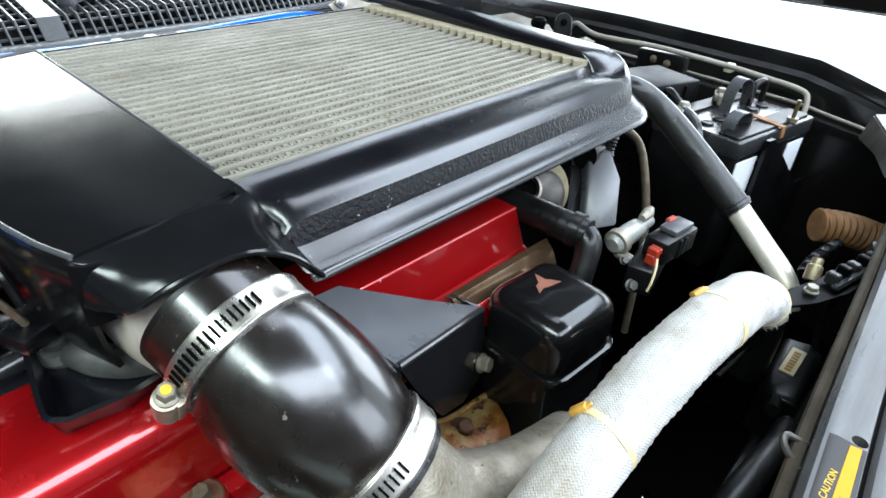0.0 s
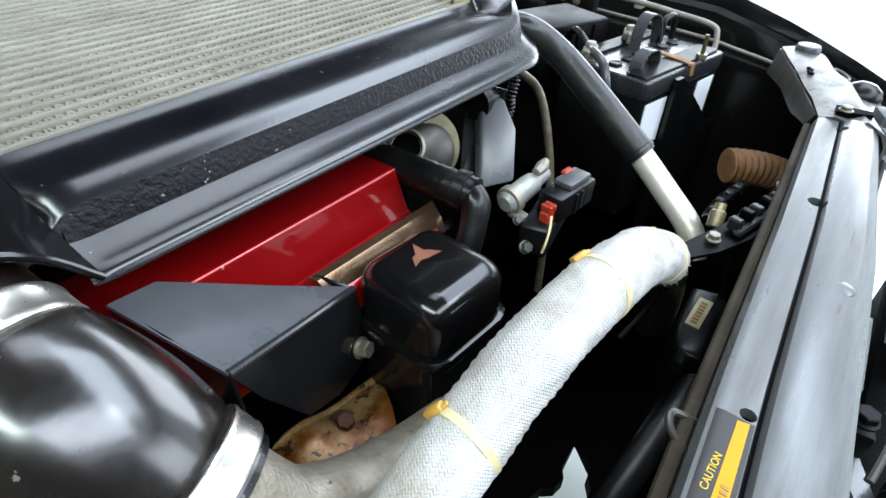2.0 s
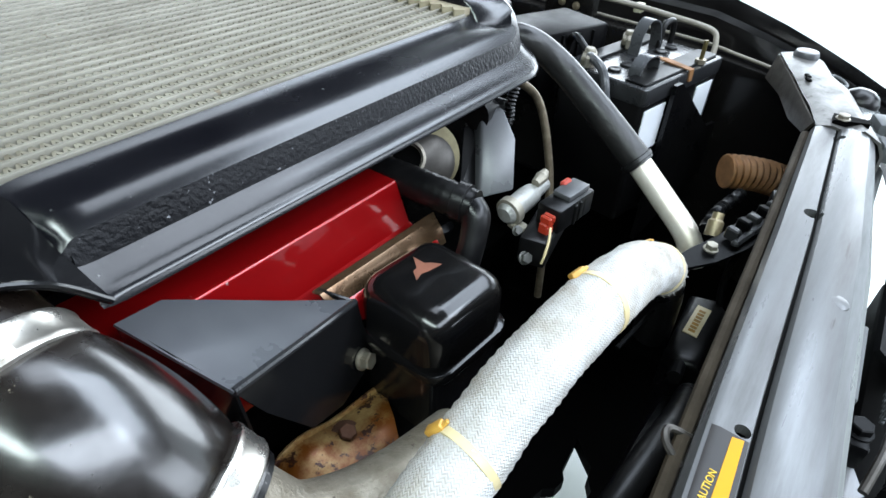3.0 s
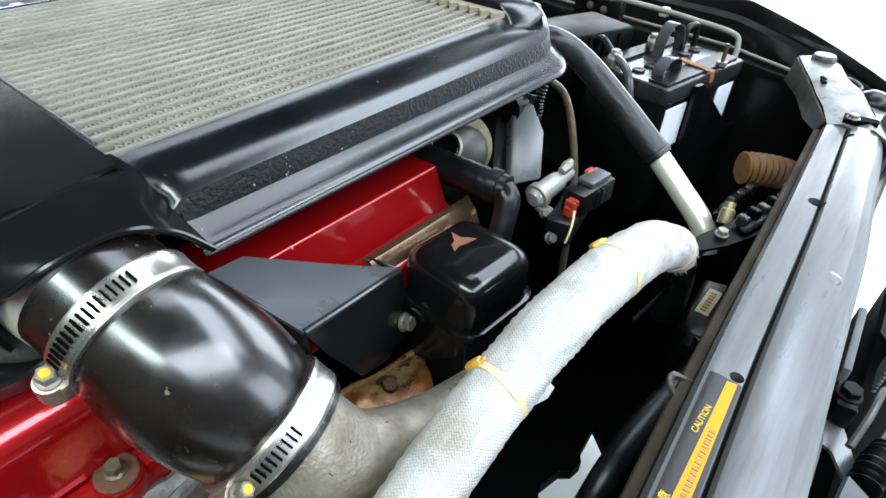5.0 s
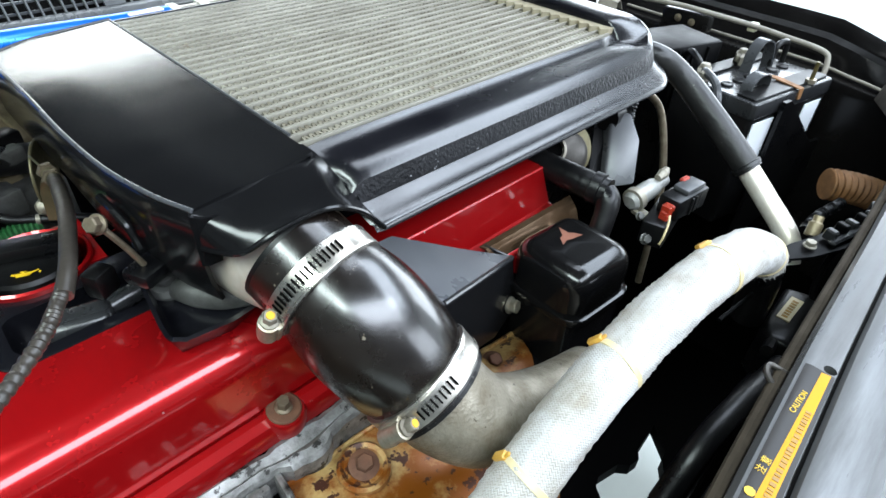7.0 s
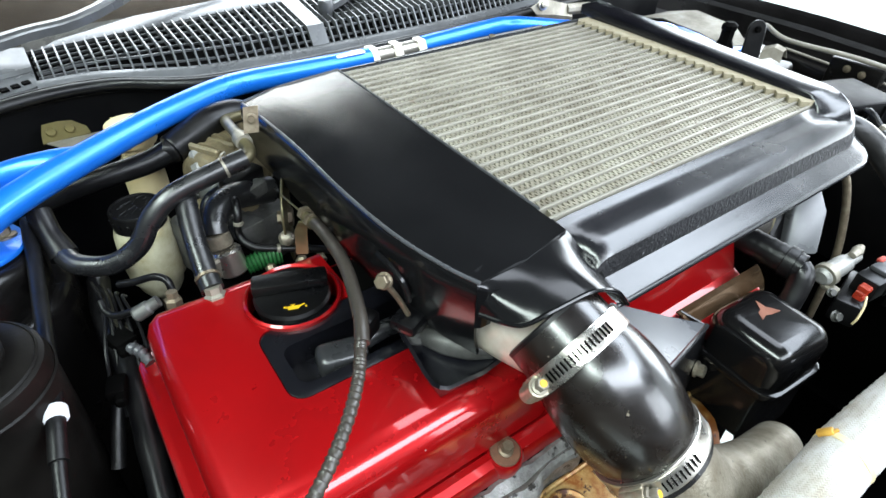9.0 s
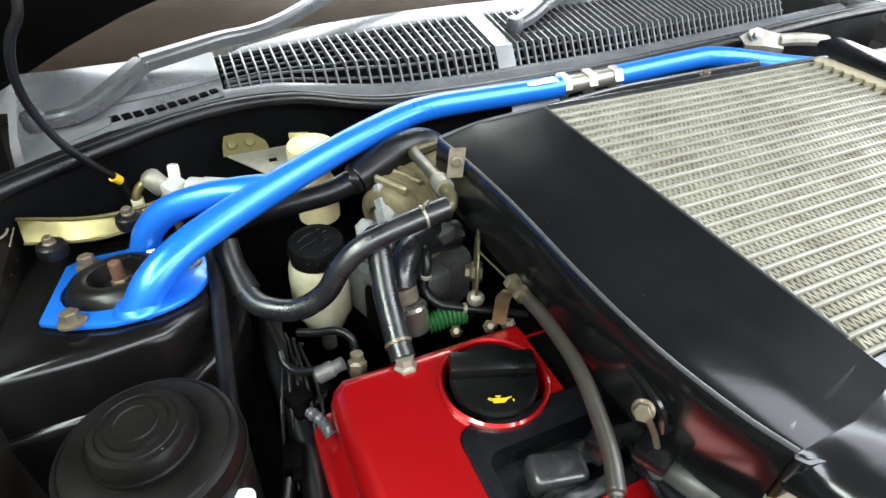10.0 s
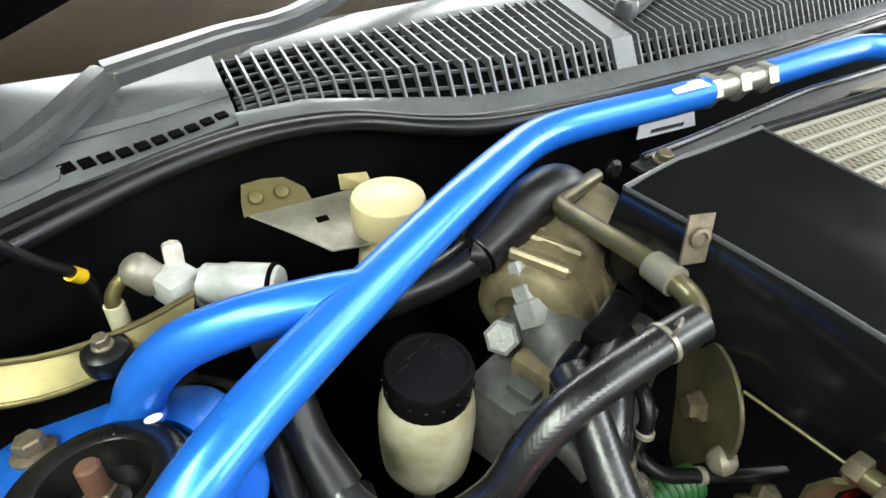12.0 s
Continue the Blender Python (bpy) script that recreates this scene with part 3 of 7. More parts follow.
slab(lower, 0.5, 0.958, 0.010, 3, b, only_top=True)
part("strut_tower", b, "body", car, "glossy black strut tower with pressed ridges")
part("strut_tower", slab([(1.02 - 0.0 + 0.0, 0.58), (0.84, 0.585), (0.80, 0.62), (0.80, 0.74), (0.85, 0.79), (1.02, 0.79)], 0.5, 0.975, 0.012, 2, only_top=True), "body", car)

# firewall, weatherstrip and cowl
edge = [(-0.47, 0.70), (-0.42, 0.728), (-0.366, 0.764), (-0.305, 0.800), (-0.25, 0.830), (-0.195, 0.849), (-0.145, 0.853), (-0.098, 0.843), (-0.05, 0.812), (-0.005, 0.793), (0.05, 0.788), (0.15, 0.786), (0.334, 0.794), (0.45, 0.805), (0.604, 0.822), (0.85, 0.852), (1.02, 0.862)]
line = spline([(x, y, 1.045) for x, y in edge], 5)
part("firewall", sheet([[(p.x, p.y + 0.016, z) for p in line] for z in (0.45, 0.8, 0.95, 1.036)], 0.004), "dusty", car, "dusty black firewall")
part("weatherstrip", tube([(x, y, 1.046) for x, y in edge], 0.0075, 12, 5), "rubber", car, "black rubber bonnet seal")
part("weatherstrip", tube([(x, y + 0.016, 1.046) for x, y in edge], 0.0045, 10, 5), "rubber", car)
part("cowl_flange", sheet([[(p.x, p.y + dy, z) for p in line] for dy, z in ((0.004, 1.036), (0.022, 1.041), (0.030, 1.044), (0.036, 1.046))], 0.002), "plastic", car)

part("wheel_arch_liner", box((0.984, -0.12, 0.30), (0.995, 1.5, 0.66), 0.002), "dark", car)

# bonnet, propped open, and its hinge
rear = [(-0.52, 1.03), (-0.42, 1.06), (-0.34, 1.100), (-0.27, 1.13), (-0.12, 1.18), (0.05, 1.225), (0.28, 1.25), (0.6, 1.235), (0.85, 1.17), (1.1, 1.06)]
part("bonnet", sheet([[(x, 0.97 - 0.33 * d, z * (1 - d) + (1.22 + 0.93) * d) for x, z in rear] for d in np.linspace(0, 1.0, 6)], 0.012), "dark", car, "open black bonnet")
b = sheet([[(-0.415, 0.80, 1.02), (-0.40, 0.80, 1.02)], [(-0.412, 0.812, 1.08), (-0.392, 0.812, 1.08)], [(-0.425, 0.835, 1.15), (-0.39, 0.835, 1.15)], [(-0.455, 0.90, 1.26), (-0.405, 0.90, 1.26)]], 0.006)
hinge = part("bonnet_hinge", b, "dark", car, "dirty black bonnet hinge")
part("bolt", hexhead((-0.405, 0.826, 1.14), (0.2, -0.8, 0.4), 0.012, 0.008), "hooksteel", hinge)

b = sheet([[(-0.470, 0.735, 1.020), (-0.430, 0.752, 1.022), (-0.392, 0.778, 1.026)], [(-0.470, 0.775, 1.036), (-0.432, 0.790, 1.040), (-0.394, 0.806, 1.038)], [(-0.468, 0.820, 1.040), (-0.434, 0.832, 1.052), (-0.400, 0.845, 1.046)], [(-0.465, 0.875, 1.060), (-0.436, 0.880, 1.064), (-0.402, 0.890, 1.058)]], 0.004)
foot = part("hinge_foot", b, "ledge", car, "rusty blackened hinge foot")
part("hinge_link", tube([(-0.432, 0.795, 1.045), (-0.425, 0.815, 1.075), (-0.435, 0.835, 1.11)], [0.008, 0.007, 0.006], 10, 4), "ledge", foot)
part("bolt", hexhead((-0.418, 0.782, 1.035), (0.1, -0.4, 1), 0.011, 0.007), "oldbolt", foot)
for k in range(4):
    part("sealer_bead", tube([(-0.455 + 0.014 * k, 0.764 + 0.006 * k, 1.034 + 0.002 * (k % 2)), (-0.447 + 0.014 * k, 0.772 + 0.004 * k, 1.040), (-0.440 + 0.013 * k, 0.771 + 0.005 * k, 1.036)], [0.0014, 0.0024, 0.001], 6, 4), "sealer", foot, "crumbling brown sealer")

# windscreen with the dashboard behind it
part("windscreen", sheet([[(x, 0.952 + 0.85 * d, 1.070 + 0.53 * d) for x in np.linspace(-0.42, 0.98, 4)] for d in np.linspace(0, 1.0, 3)], 0.005), "glass", car, "raked windscreen").visible_shadow = False
part("dashboard", box((-0.42, 1.0, 0.9), (0.98, 1.9, 1.05), 0.02), "interior", car, "brown dashboard behind the glass")

# radiator support across the front, slightly bowed, with pressed holes
def bow(x):
    return float(np.interp(x, [-0.4, 0.0, 0.17, 0.30, 0.50, 0.75], [-0.061, -0.032, -0.0175, -0.0085, 0.0015, 0.015]))


prof = [(-0.011, 0.955), (-0.010, 0.980), (-0.013, 0.9870), (-0.018, 0.9885), (-0.0335, 0.9878), (-0.0348, 0.9850), (-0.0356, 0.9850), (-0.0385, 0.9900), (-0.046, 0.9925), (-0.056, 0.9925), (-0.066, 0.9895), (-0.074, 0.983), (-0.080, 0.972), (-0.084, 0.935), (-0.080, 0.935),
        (-0.076, 0.970), (-0.068, 0.980), (-0.05, 0.9835), (-0.02, 0.9805), (-0.015, 0.975), (-0.014, 0.955)]
sup = loft([[(x, y * (1 - 0.12 * max(0, x - 0.5) / 0.25) + bow(x), z) for y, z in prof] for x in np.linspace(-0.40, 0.724, 26)])
for hx, hy, hr in ((0.289, -0.0385, 0.0042), (0.535, -0.028, 0.007), (0.70, -0.022, 0.005)):
    sup = carve(sup, lathe([(hr, -0.02), (hr, 0.02)], (hx, hy, 0.985), (0, 0, 1), 14))
support = part("radiator_support", sup, "silver", car, "black lacquered radiator support panel, its grey reflection in the colour", angle=22)
part("foam_strip", tube([(x, -0.006 + bow(x), 0.972) for x in (-0.4, 0.0, 0.17, 0.3, 0.5, 0.73)], 0.0042, 8, 4), "foam", support, "brown foam strip")
part("wire_hook", tube([(0.262, -0.021, 0.972), (0.268, -0.010, 0.976), (0.277, -0.008, 0.977), (0.282, -0.019, 0.973)], 0.0022, 8, 5), "hooksteel", support)
for bx in (0.425,):
    part("rubber_button", lathe([(0.0095, -0.001), (0.0085, 0.001), (0.006, 0.0022), (0.002, 0.0026)], (bx, -0.056 + bow(bx), 0.990), (0, 0, 1), 16), "silver", support)
part("seam", tube([(x, -0.0352 * (1 - 0.12 * max(0, x - 0.5) / 0.25) + bow(x), 0.9856) for x in np.linspace(-0.38, 0.722, 14)], 0.0012, 6, 2), "dark", support, "dark grime in the groove")
# panel that carries the support on to the fender, with its cap, slots and gusset
panel_rows = [((0.722, 0.002, 0.9875), (0.722, -0.012, 0.9912), (0.722, -0.026, 0.9885), (0.722, -0.040, 0.9938), (0.722, -0.057, 0.986), (0.722, -0.064, 0.974), (0.722, -0.066, 0.945)),
              ((0.775, 0.017, 0.9870), (0.775, 0.004, 0.9920), (0.774, -0.008, 0.9895), (0.772, -0.024, 0.9930), (0.770, -0.042, 0.985), (0.770, -0.051, 0.974), (0.770, -0.053, 0.950)),
              ((0.810, 0.032, 0.9875), (0.811, 0.018, 0.9930), (0.812, 0.006, 0.9905), (0.810, -0.010, 0.9935), (0.806, -0.028, 0.986), (0.806, -0.037, 0.976), (0.806, -0.039, 0.955)),
              ((0.855, 0.048, 0.9880), (0.856, 0.034, 0.9930), (0.858, 0.022, 0.9905), (0.860, 0.008, 0.9930), (0.862, -0.010, 0.986), (0.862, -0.018, 0.978), (0.862, -0.020, 0.960)),
              ((0.900, 0.066, 0.9880), (0.901, 0.054, 0.9915), (0.902, 0.042, 0.9905), (0.901, 0.028, 0.9905), (0.900, 0.012, 0.985), (0.901, 0.005, 0.978), (0.902, 0.003, 0.962)),
              ((0.950, 0.084, 0.9870), (0.953, 0.070, 0.9900), (0.956, 0.058, 0.9900), (0.960, 0.046, 0.9890), (0.964, 0.032, 0.983), (0.966, 0.026, 0.976), (0.966, 0.024, 0.965))]
corner = part("corner_panel", sheet(panel_rows, 0.003), "panel", car, "grey corner panel with a pressed channel", angle=50)
part("gusset", sheet([[(0.735, 0.003, 0.984), (0.81, 0.031, 0.985), (0.90, 0.065, 0.985), (0.95, 0.083, 0.984)], [(0.735, 0.006, 0.978), (0.81, 0.033, 0.979), (0.90, 0.066, 0.979), (0.95, 0.084, 0.978)], [(0.738, 0.009, 0.970), (0.80, 0.031, 0.958), (0.86, 0.055, 0.962), (0.95, 0.088, 0.950)]], 0.003), "sheath", corner, "folded gusset below the panel")
part("rubber_cap", lathe([(0.0155, -0.008), (0.0155, 0.002), (0.0135, 0.006), (0.006, 0.007), (0.0, 0.0068)], (0.944, 0.053, 0.991), (0, 0, 1), 24), "greyplastic", corner, "grey rubber stop")
for x0, y0 in ((0.853, 0.030), (0.840, 0.027)):
    part("slot", box((x0, y0, 0.9915), (x0 + 0.005, y0 + 0.011, 0.9945), 0.001, 1, -60), "dark", corner)
part("notch", slab([(0.728, -0.010), (0.748, -0.008), (0.752, -0.040), (0.742, -0.042), (0.736, -0.028)], 0.9890, 0.9950), "dark", corner, "dark notch round the bolt")
part("bolt", hexhead((0.7385, -0.0175, 0.9945), (0, 0, 1), 0.010, 0.005), "greyzinc", corner)
lamp_unit = part("headlamp", sheet([[(0.765, -0.052, 0.972), (0.83, -0.032, 0.976), (0.89, -0.010, 0.972)], [(0.775, -0.075, 0.966), (0.85, -0.055, 0.968), (0.92, -0.034, 0.964)], [(0.79, -0.105, 0.93), (0.87, -0.085, 0.93), (0.95, -0.064, 0.93)], [(0.80, -0.15, 0.86), (0.88, -0.12, 0.86), (0.97, -0.10, 0.86)]], 0.008), "headlamp", car, "clouded headlamp top")
part("adjuster_dome", lathe([(0.021, -0.012), (0.021, 0.0), (0.017, 0.008), (0.009, 0.013), (0.002, 0.014)], (0.872, -0.026, 0.974), (0.1, -0.1, 1), 24), "plastic", lamp_unit, "black domed adjuster cap")
part("lamp_tab", box((0.792, -0.066, 0.968), (0.826, -0.046, 0.981), 0.003, 2, 20), "paleplastic", lamp_unit, "pale plastic tab")
part("lamp_tab", box((0.752, -0.074, 0.955), (0.782, -0.058, 0.974), 0.003, 2, 16), "paleplastic", lamp_unit)
part("bulb_ring", tube([(0.905 + 0.010 * math.cos(a), 0.004 + 0.010 * math.sin(a), 0.980 + 0.004 * math.sin(a)) for a in np.linspace(0, 2 * math.pi, 15)], 0.0022, 8, 1), "paleplastic", lamp_unit)
part("front_panel", sheet([[(0.58, -0.125, 0.86), (0.80, -0.115, 0.88), (1.02, -0.07, 0.88)], [(0.60, -0.22, 0.78), (0.84, -0.24, 0.80), (1.06, -0.20, 0.80)], [(0.60, -0.36, 0.62), (0.86, -0.38, 0.64), (1.07, -0.34, 0.64)]], 0.006), "dusty", car, "dusty black front panel")
part("bumper", box((-0.45, -0.42, 0.25), (1.05, -0.158, 0.62), 0.05, 3), "dark", car, "black front bumper")
part("grille_panel", box((-0.40, -0.16, 0.30), (0.78, -0.13, 0.82), 0.01), "dark", car)
# what hangs in front of the support: a stay, the latch and its spring, the horn
part("front_stay", box((0.452, -0.1045, 0.86), (0.545, -0.0975, 0.902), 0.002, 2, 2), "paleplastic", car, "pale stay in front of the support")
part("front_stay", box((0.330, -0.106, 0.80), (0.384, -0.099, 0.892), 0.002, 2, 2), "paleplastic", car)
latch = part("bonnet_latch", box((0.395, -0.114, 0.890), (0.424, -0.098, 0.914), 0.004, 2, 8), "dusty", car, "dusty bonnet latch in front of the support")
part("latch_lip", sheet([[(0.375, -0.098, 0.892), (0.402, -0.098, 0.896)], [(0.372, -0.112, 0.890), (0.398, -0.114, 0.892)], [(0.360, -0.124, 0.884), (0.376, -0.128, 0.886)]], 0.003), "silver", latch)
part("latch_bolt", hexhead((0.409, -0.106, 0.914), (0, 0, 1), 0.013, 0.008), "dusty", latch)
part("latch_loop", tube([(0.372, -0.118, 0.902), (0.400, -0.122, 0.912), (0.432, -0.126, 0.912), (0.447, -0.134, 0.902), (0.440, -0.142, 0.892), (0.405, -0.138, 0.890), (0.380, -0.130, 0.892)], 0.0030, 10, 5), "hooksteel", latch, "dull wire loop")
part("latch_spring", tube([(0.352, -0.134, 0.894), (0.372, -0.136, 0.896), (0.396, -0.142, 0.892)], 0.009, 14, 18, wave=0.0018, pitch=0.006), "dusty", latch, "coil spring")
part("latch_plate", sheet([[(0.322, -0.120, 0.904), (0.345, -0.122, 0.904)], [(0.318, -0.138, 0.896), (0.342, -0.140, 0.896)], [(0.312, -0.150, 0.870), (0.338, -0.152, 0.870)]], 0.004), "paleplastic", latch)
part("horn", lathe([(0.02, -0.02), (0.045, -0.015), (0.048, 0.0), (0.03, 0.012), (0.012, 0.016)], (0.27, -0.175, 0.85), (0, -0.4, 1), 26), "dusty", car)
mesh_bars = bmesh.new()
for k in range(6):
    box((0.450 + 0.006 * k, -0.125, 0.892), (0.4515 + 0.006 * k, -0.123, 0.915), bm=mesh_bars)
    box((0.448, -0.1255, 0.894 + 0.004 * k), (0.486, -0.1235, 0.8953 + 0.004 * k), bm=mesh_bars)
part("grille_mesh", mesh_bars, "paleplastic", car, "patch of pale grille mesh")
sm = pose(0.2125, -0.0415, 0.9885, 0, 0, 2.9)
part("label_backing", sheet([[(x, bow(x) + dy, z) for dy, z in ((-0.0332, 0.98825), (-0.026, 0.98865), (-0.019, 0.98890), (-0.0150, 0.98800))] for x in np.linspace(0.03, 0.284, 9)], 0.0004), "backing", support, "dark label backing")
strip = part("warning_strip", slab([(-0.068, -0.0042), (0.070, -0.0026), (0.069, 0.0030), (-0.068, 0.0046)], 0, 0.0008, matrix=sm), "strip", support, "long yellow warning label")
random.seed(4)
bars = bmesh.new()
x = -0.062
while x < 0.03:
    w = random.uniform(0.001, 0.0032)
    slab([(x, -0.002), (x + w, -0.002), (x + w, 0.0012), (x, 0.0012)], 0.0008, 0.0012, bm=bars, matrix=sm)
    x += w + random.uniform(0.0008, 0.0018)
part("print", bars, "print", strip, "unreadable dark print")
part("lettering", text_bm("CAUTION", 0.0050, pose(0.2345, -0.0345, 0.9889, 0, 0, -1)), "yellow", support, "yellow printed word")
part("lettering", text_bm("\u6ce8 \u610f", 0.0058, pose(0.179, -0.0375, 0.9889, 0, 0, 0)), "yellow", support, "yellow printed characters")
part("symbol", lathe([(0.0030, 0), (0.0030, 0.0004)], (0.164, -0.0365, 0.9888), (0, 0, 1), 8), "yellow", support)

# ---- intercooler on top of the engine ----
ic = thing("intercooler", "top-mounted intercooler with a dusty aluminium core and black end tank", "intercooler", (0.3, 0.46, 1.0))
X0, X1, Y0, Y1, ZC = 0.108, 0.500, 0.2926, 0.6407, 1.085
NB = 27
pitch = (Y1 - Y0) / (NB - 1)
# filler block, its darker olive stands for the shade between the fins
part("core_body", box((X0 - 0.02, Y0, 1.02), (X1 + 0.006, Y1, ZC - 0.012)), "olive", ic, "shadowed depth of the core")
bar = None
fin = None
for i in range(NB):
    y = Y0 + i * pitch
    if bar is None:
        bar = part("core_bar", box((X0 - 0.004, y - 0.0018, ZC - 0.012), (X1, y + 0.0018, ZC), 0.0012, 2), "core", ic, "pale aluminium bar")
        # a ribbon folded to and fro between two bars, seen on its edge
        xs = np.linspace(X0 + 0.008, X1 - 0.006, 2 * 66 + 1)
        m = loft([[(x - 0.0010, yy, ZC - 0.0022), (x + 0.0010, yy, ZC - 0.0022), (x + 0.0010, yy, ZC - 0.0115), (x - 0.0010, yy, ZC - 0.0115)]
                  for x, yy in zip(xs, itertools.cycle((y + 0.0019, y + pitch - 0.0019)))])
        fin = part("fin_strip", m, "fin", ic, "strip of folded fins", smooth=False)
    else:
        for src in (bar, fin):
            if src is fin and i == NB - 1:
                continue
            o = src.copy()
            scene.collection.objects.link(o)
            o.location = (0, i * pitch, 0)
BASE[ic.name] = Vector((0.3, 0.46, 1.0))
# wavy end of the core by the far tank
pts = []
for i in range((NB - 1) * 6 + 1):
    y = Y0 + (Y1 - Y0) * i / ((NB - 1) * 6)
    pts.append((X1 - 0.004 + 0.0032 * math.cos(2 * math.pi * i / 6), y))
part("core_end", slab(pts + [(X1 + 0.020, Y1), (X1 + 0.020, Y0)], ZC - 0.014, ZC + 0.0035), "corend", ic, "wavy pale end plate of the core")

# end tank: folded sheet cover with a soft crease along the top
left = [(-0.010, 0.646), (-0.009, 0.58), (-0.008, 0.50), (-0.008, 0.417), (-0.004, 0.345), (0.006, 0.292), (0.016, 0.262)]
b = bmesh.new()
rows = []
for x, y in left:
    w = 0.109 - x
    drop = 0.011 * max(0, (y - 0.50) / 0.146) ** 1.5
    rows.append([(px, py, pz - drop * q) for q, (px, py, pz) in zip((0.5, 0.8, 1, 1, 1, 1, 0.55, 0.4, 0, 0), [(x + 0.004, y, 1.012), (x, y, 1.03), (x - 0.002, y, 1.066), (x - 0.001, y, 1.0805), (x + 0.0008, y, 1.0840), (x + 0.0045, y, 1.0858), (x + 0.35 * w, y, 1.0885), (x + 0.45 * w, y, 1.0875), (0.106, y + 0.0 if y > 0.3 else y + 0.01, 1.0875), (0.109, y if y > 0.3 else y + 0.012, 1.080)])])
sheet(rows, 0.003, b)
tank = part("end_tank", b, "tank", ic, "satin black end tank with scuffs", angle=28)
part("tank_back", sheet([[(-0.010, 0.646, 1.0745), (0.03, 0.6465, 1.0805), (0.109, 0.646, 1.0875)], [(-0.010, 0.652, 1.03), (0.03, 0.652, 1.03), (0.109, 0.652, 1.03)]], 0.003), "tank", tank)
# beads in a paler grey than the tank colour in its edge highlights
part("edge_bead", tube([(-0.010, 0.645, 1.0745), (0.01, 0.6465, 1.0775), (0.04, 0.6468, 1.0825), (0.109, 0.6465, 1.0872)], 0.0018, 8, 4), "greyplastic", tank)
part("edge_bead", tube([(x + 0.0012, y, 1.0845 - 0.011 * max(0, (y - 0.50) / 0.146) ** 1.5) for x, y in left], 0.0016, 8, 4), "greyplastic", tank, "folded edge, coloured paler for its highlight")
part("core_lip", tube([(0.1085, 0.304 + 0.057 * k, 1.0868) for k in range(7)], 0.0013, 8, 2), "greyplastic", tank, "paler lip beside the core")
# saddle over the outlet neck
saddle = [[(0.0175, 0.272, 1.0852), (0.024, 0.274, 1.0868), (0.040, 0.276, 1.0872), (0.058, 0.280, 1.0876), (0.076, 0.284, 1.0876), (0.094, 0.288, 1.0874), (0.110, 0.290, 1.0850)],
          [(0.0150, 0.2625, 1.0835), (0.024, 0.2630, 1.0845), (0.037, 0.2635, 1.0856), (0.055, 0.2655, 1.0868), (0.073, 0.2690, 1.0868), (0.096, 0.2740, 1.0850), (0.1145, 0.2760, 1.0790)],
          [(0.0155, 0.2600, 1.0745), (0.0235, 0.2520, 1.0770), (0.036, 0.2480, 1.0810), (0.054, 0.2465, 1.0850), (0.074, 0.2480, 1.0862), (0.098, 0.2490, 1.0790), (0.1170, 0.2500, 1.0650)],
          [(0.0155, 0.2590, 1.0660), (0.0225, 0.2430, 1.0695), (0.033, 0.2340, 1.0755), (0.050, 0.2300, 1.0820), (0.076, 0.2290, 1.0845), (0.100, 0.2290, 1.0745), (0.1190, 0.2290, 1.0560)],
          [(0.0155, 0.2580, 1.0600), (0.0215, 0.2400, 1.0640), (0.0290, 0.2275, 1.0685), (0.048, 0.2200, 1.0785), (0.078, 0.2160, 1.0822), (0.102, 0.2150, 1.0705), (0.1205, 0.2145, 1.0490)]]
fine = [[Vector(p) for p in spline(row, 4)] for row in saddle]
fine = list(zip(*[spline(col, 3) for col in zip(*fine)]))
part("saddle", sheet(fine, 0.0025), "tank", tank, "black saddle arched over the outlet neck", angle=60)
part("saddle_rim", tube(saddle[4], 0.0018, 8, 5), "tank", tank)

# moulded skirt along the front and round the far side
prof = [(0.2885, 1.0835), (0.284, 1.0800), (0.277, 1.0790), (0.269, 1.0786), (0.260, 1.0776), (0.251, 1.0748), (0.2450, 1.0690), (0.2418, 1.0610), (0.2400, 1.0545), (0.2335, 1.0518), (0.2268, 1.0485), (0.222, 1.0480), (0.219, 1.0455), (0.2185, 1.0420)]
CX, CY = 0.502, 0.302
rows = []
rows.append([(0.112 + (0.287 - y) * 0.14, y, float(np.interp(y, [0.219, 0.252, 0.287], [1.0455, 1.065, 1.083])) - 0.001) for y, z in prof])
for x, w in ((0.117, 0.3), (0.122, 0.75), (0.128, 0.97)):
    rows.append([(x, a[1] * (1 - w) + y * w, a[2] * (1 - w) + z * w) for a, (y, z) in zip(rows[0], prof)])
for x in np.linspace(0.136, CX, 12):
    rows.append([(x, y, z) for y, z in prof])
far = [(0.507, 1.083), (0.5078, 1.0925), (0.5085, 1.0942), (0.5105, 1.0952), (0.530, 1.0956), (0.549, 1.0950), (0.5545, 1.0920), (0.557, 1.084), (0.559, 1.074), (0.560, 1.064), (0.562, 1.058), (0.565, 1.054), (0.567, 1.050), (0.567, 1.046)]
for a in np.linspace(10, 90, 9):
    si, co = math.sin(radians(a)), math.cos(radians(a))
    hollow = 0.010 * math.sin(radians(2 * a)) ** 2
    rows.append([(CX + (xf - CX) * si, CY - (CY - y) * co, z * (1 - si * si) + zf * si * si - (hollow if 1 <= k <= 4 else 0)) for k, ((y, z), (xf, zf)) in enumerate(zip(prof, far))])
for y2 in np.linspace(0.32, 0.66, 6):
    q = (y2 - 0.302) / 0.36
    rows.append([(xf + 0.016 * q, y2, zf + (0.007 * q if zf > 1.06 else 0)) for xf, zf in far])
part("skirt", sheet([r[:7] for r in rows], 0.003), "skirt", ic, "glossy black moulded skirt with a rounded shoulder", angle=50)
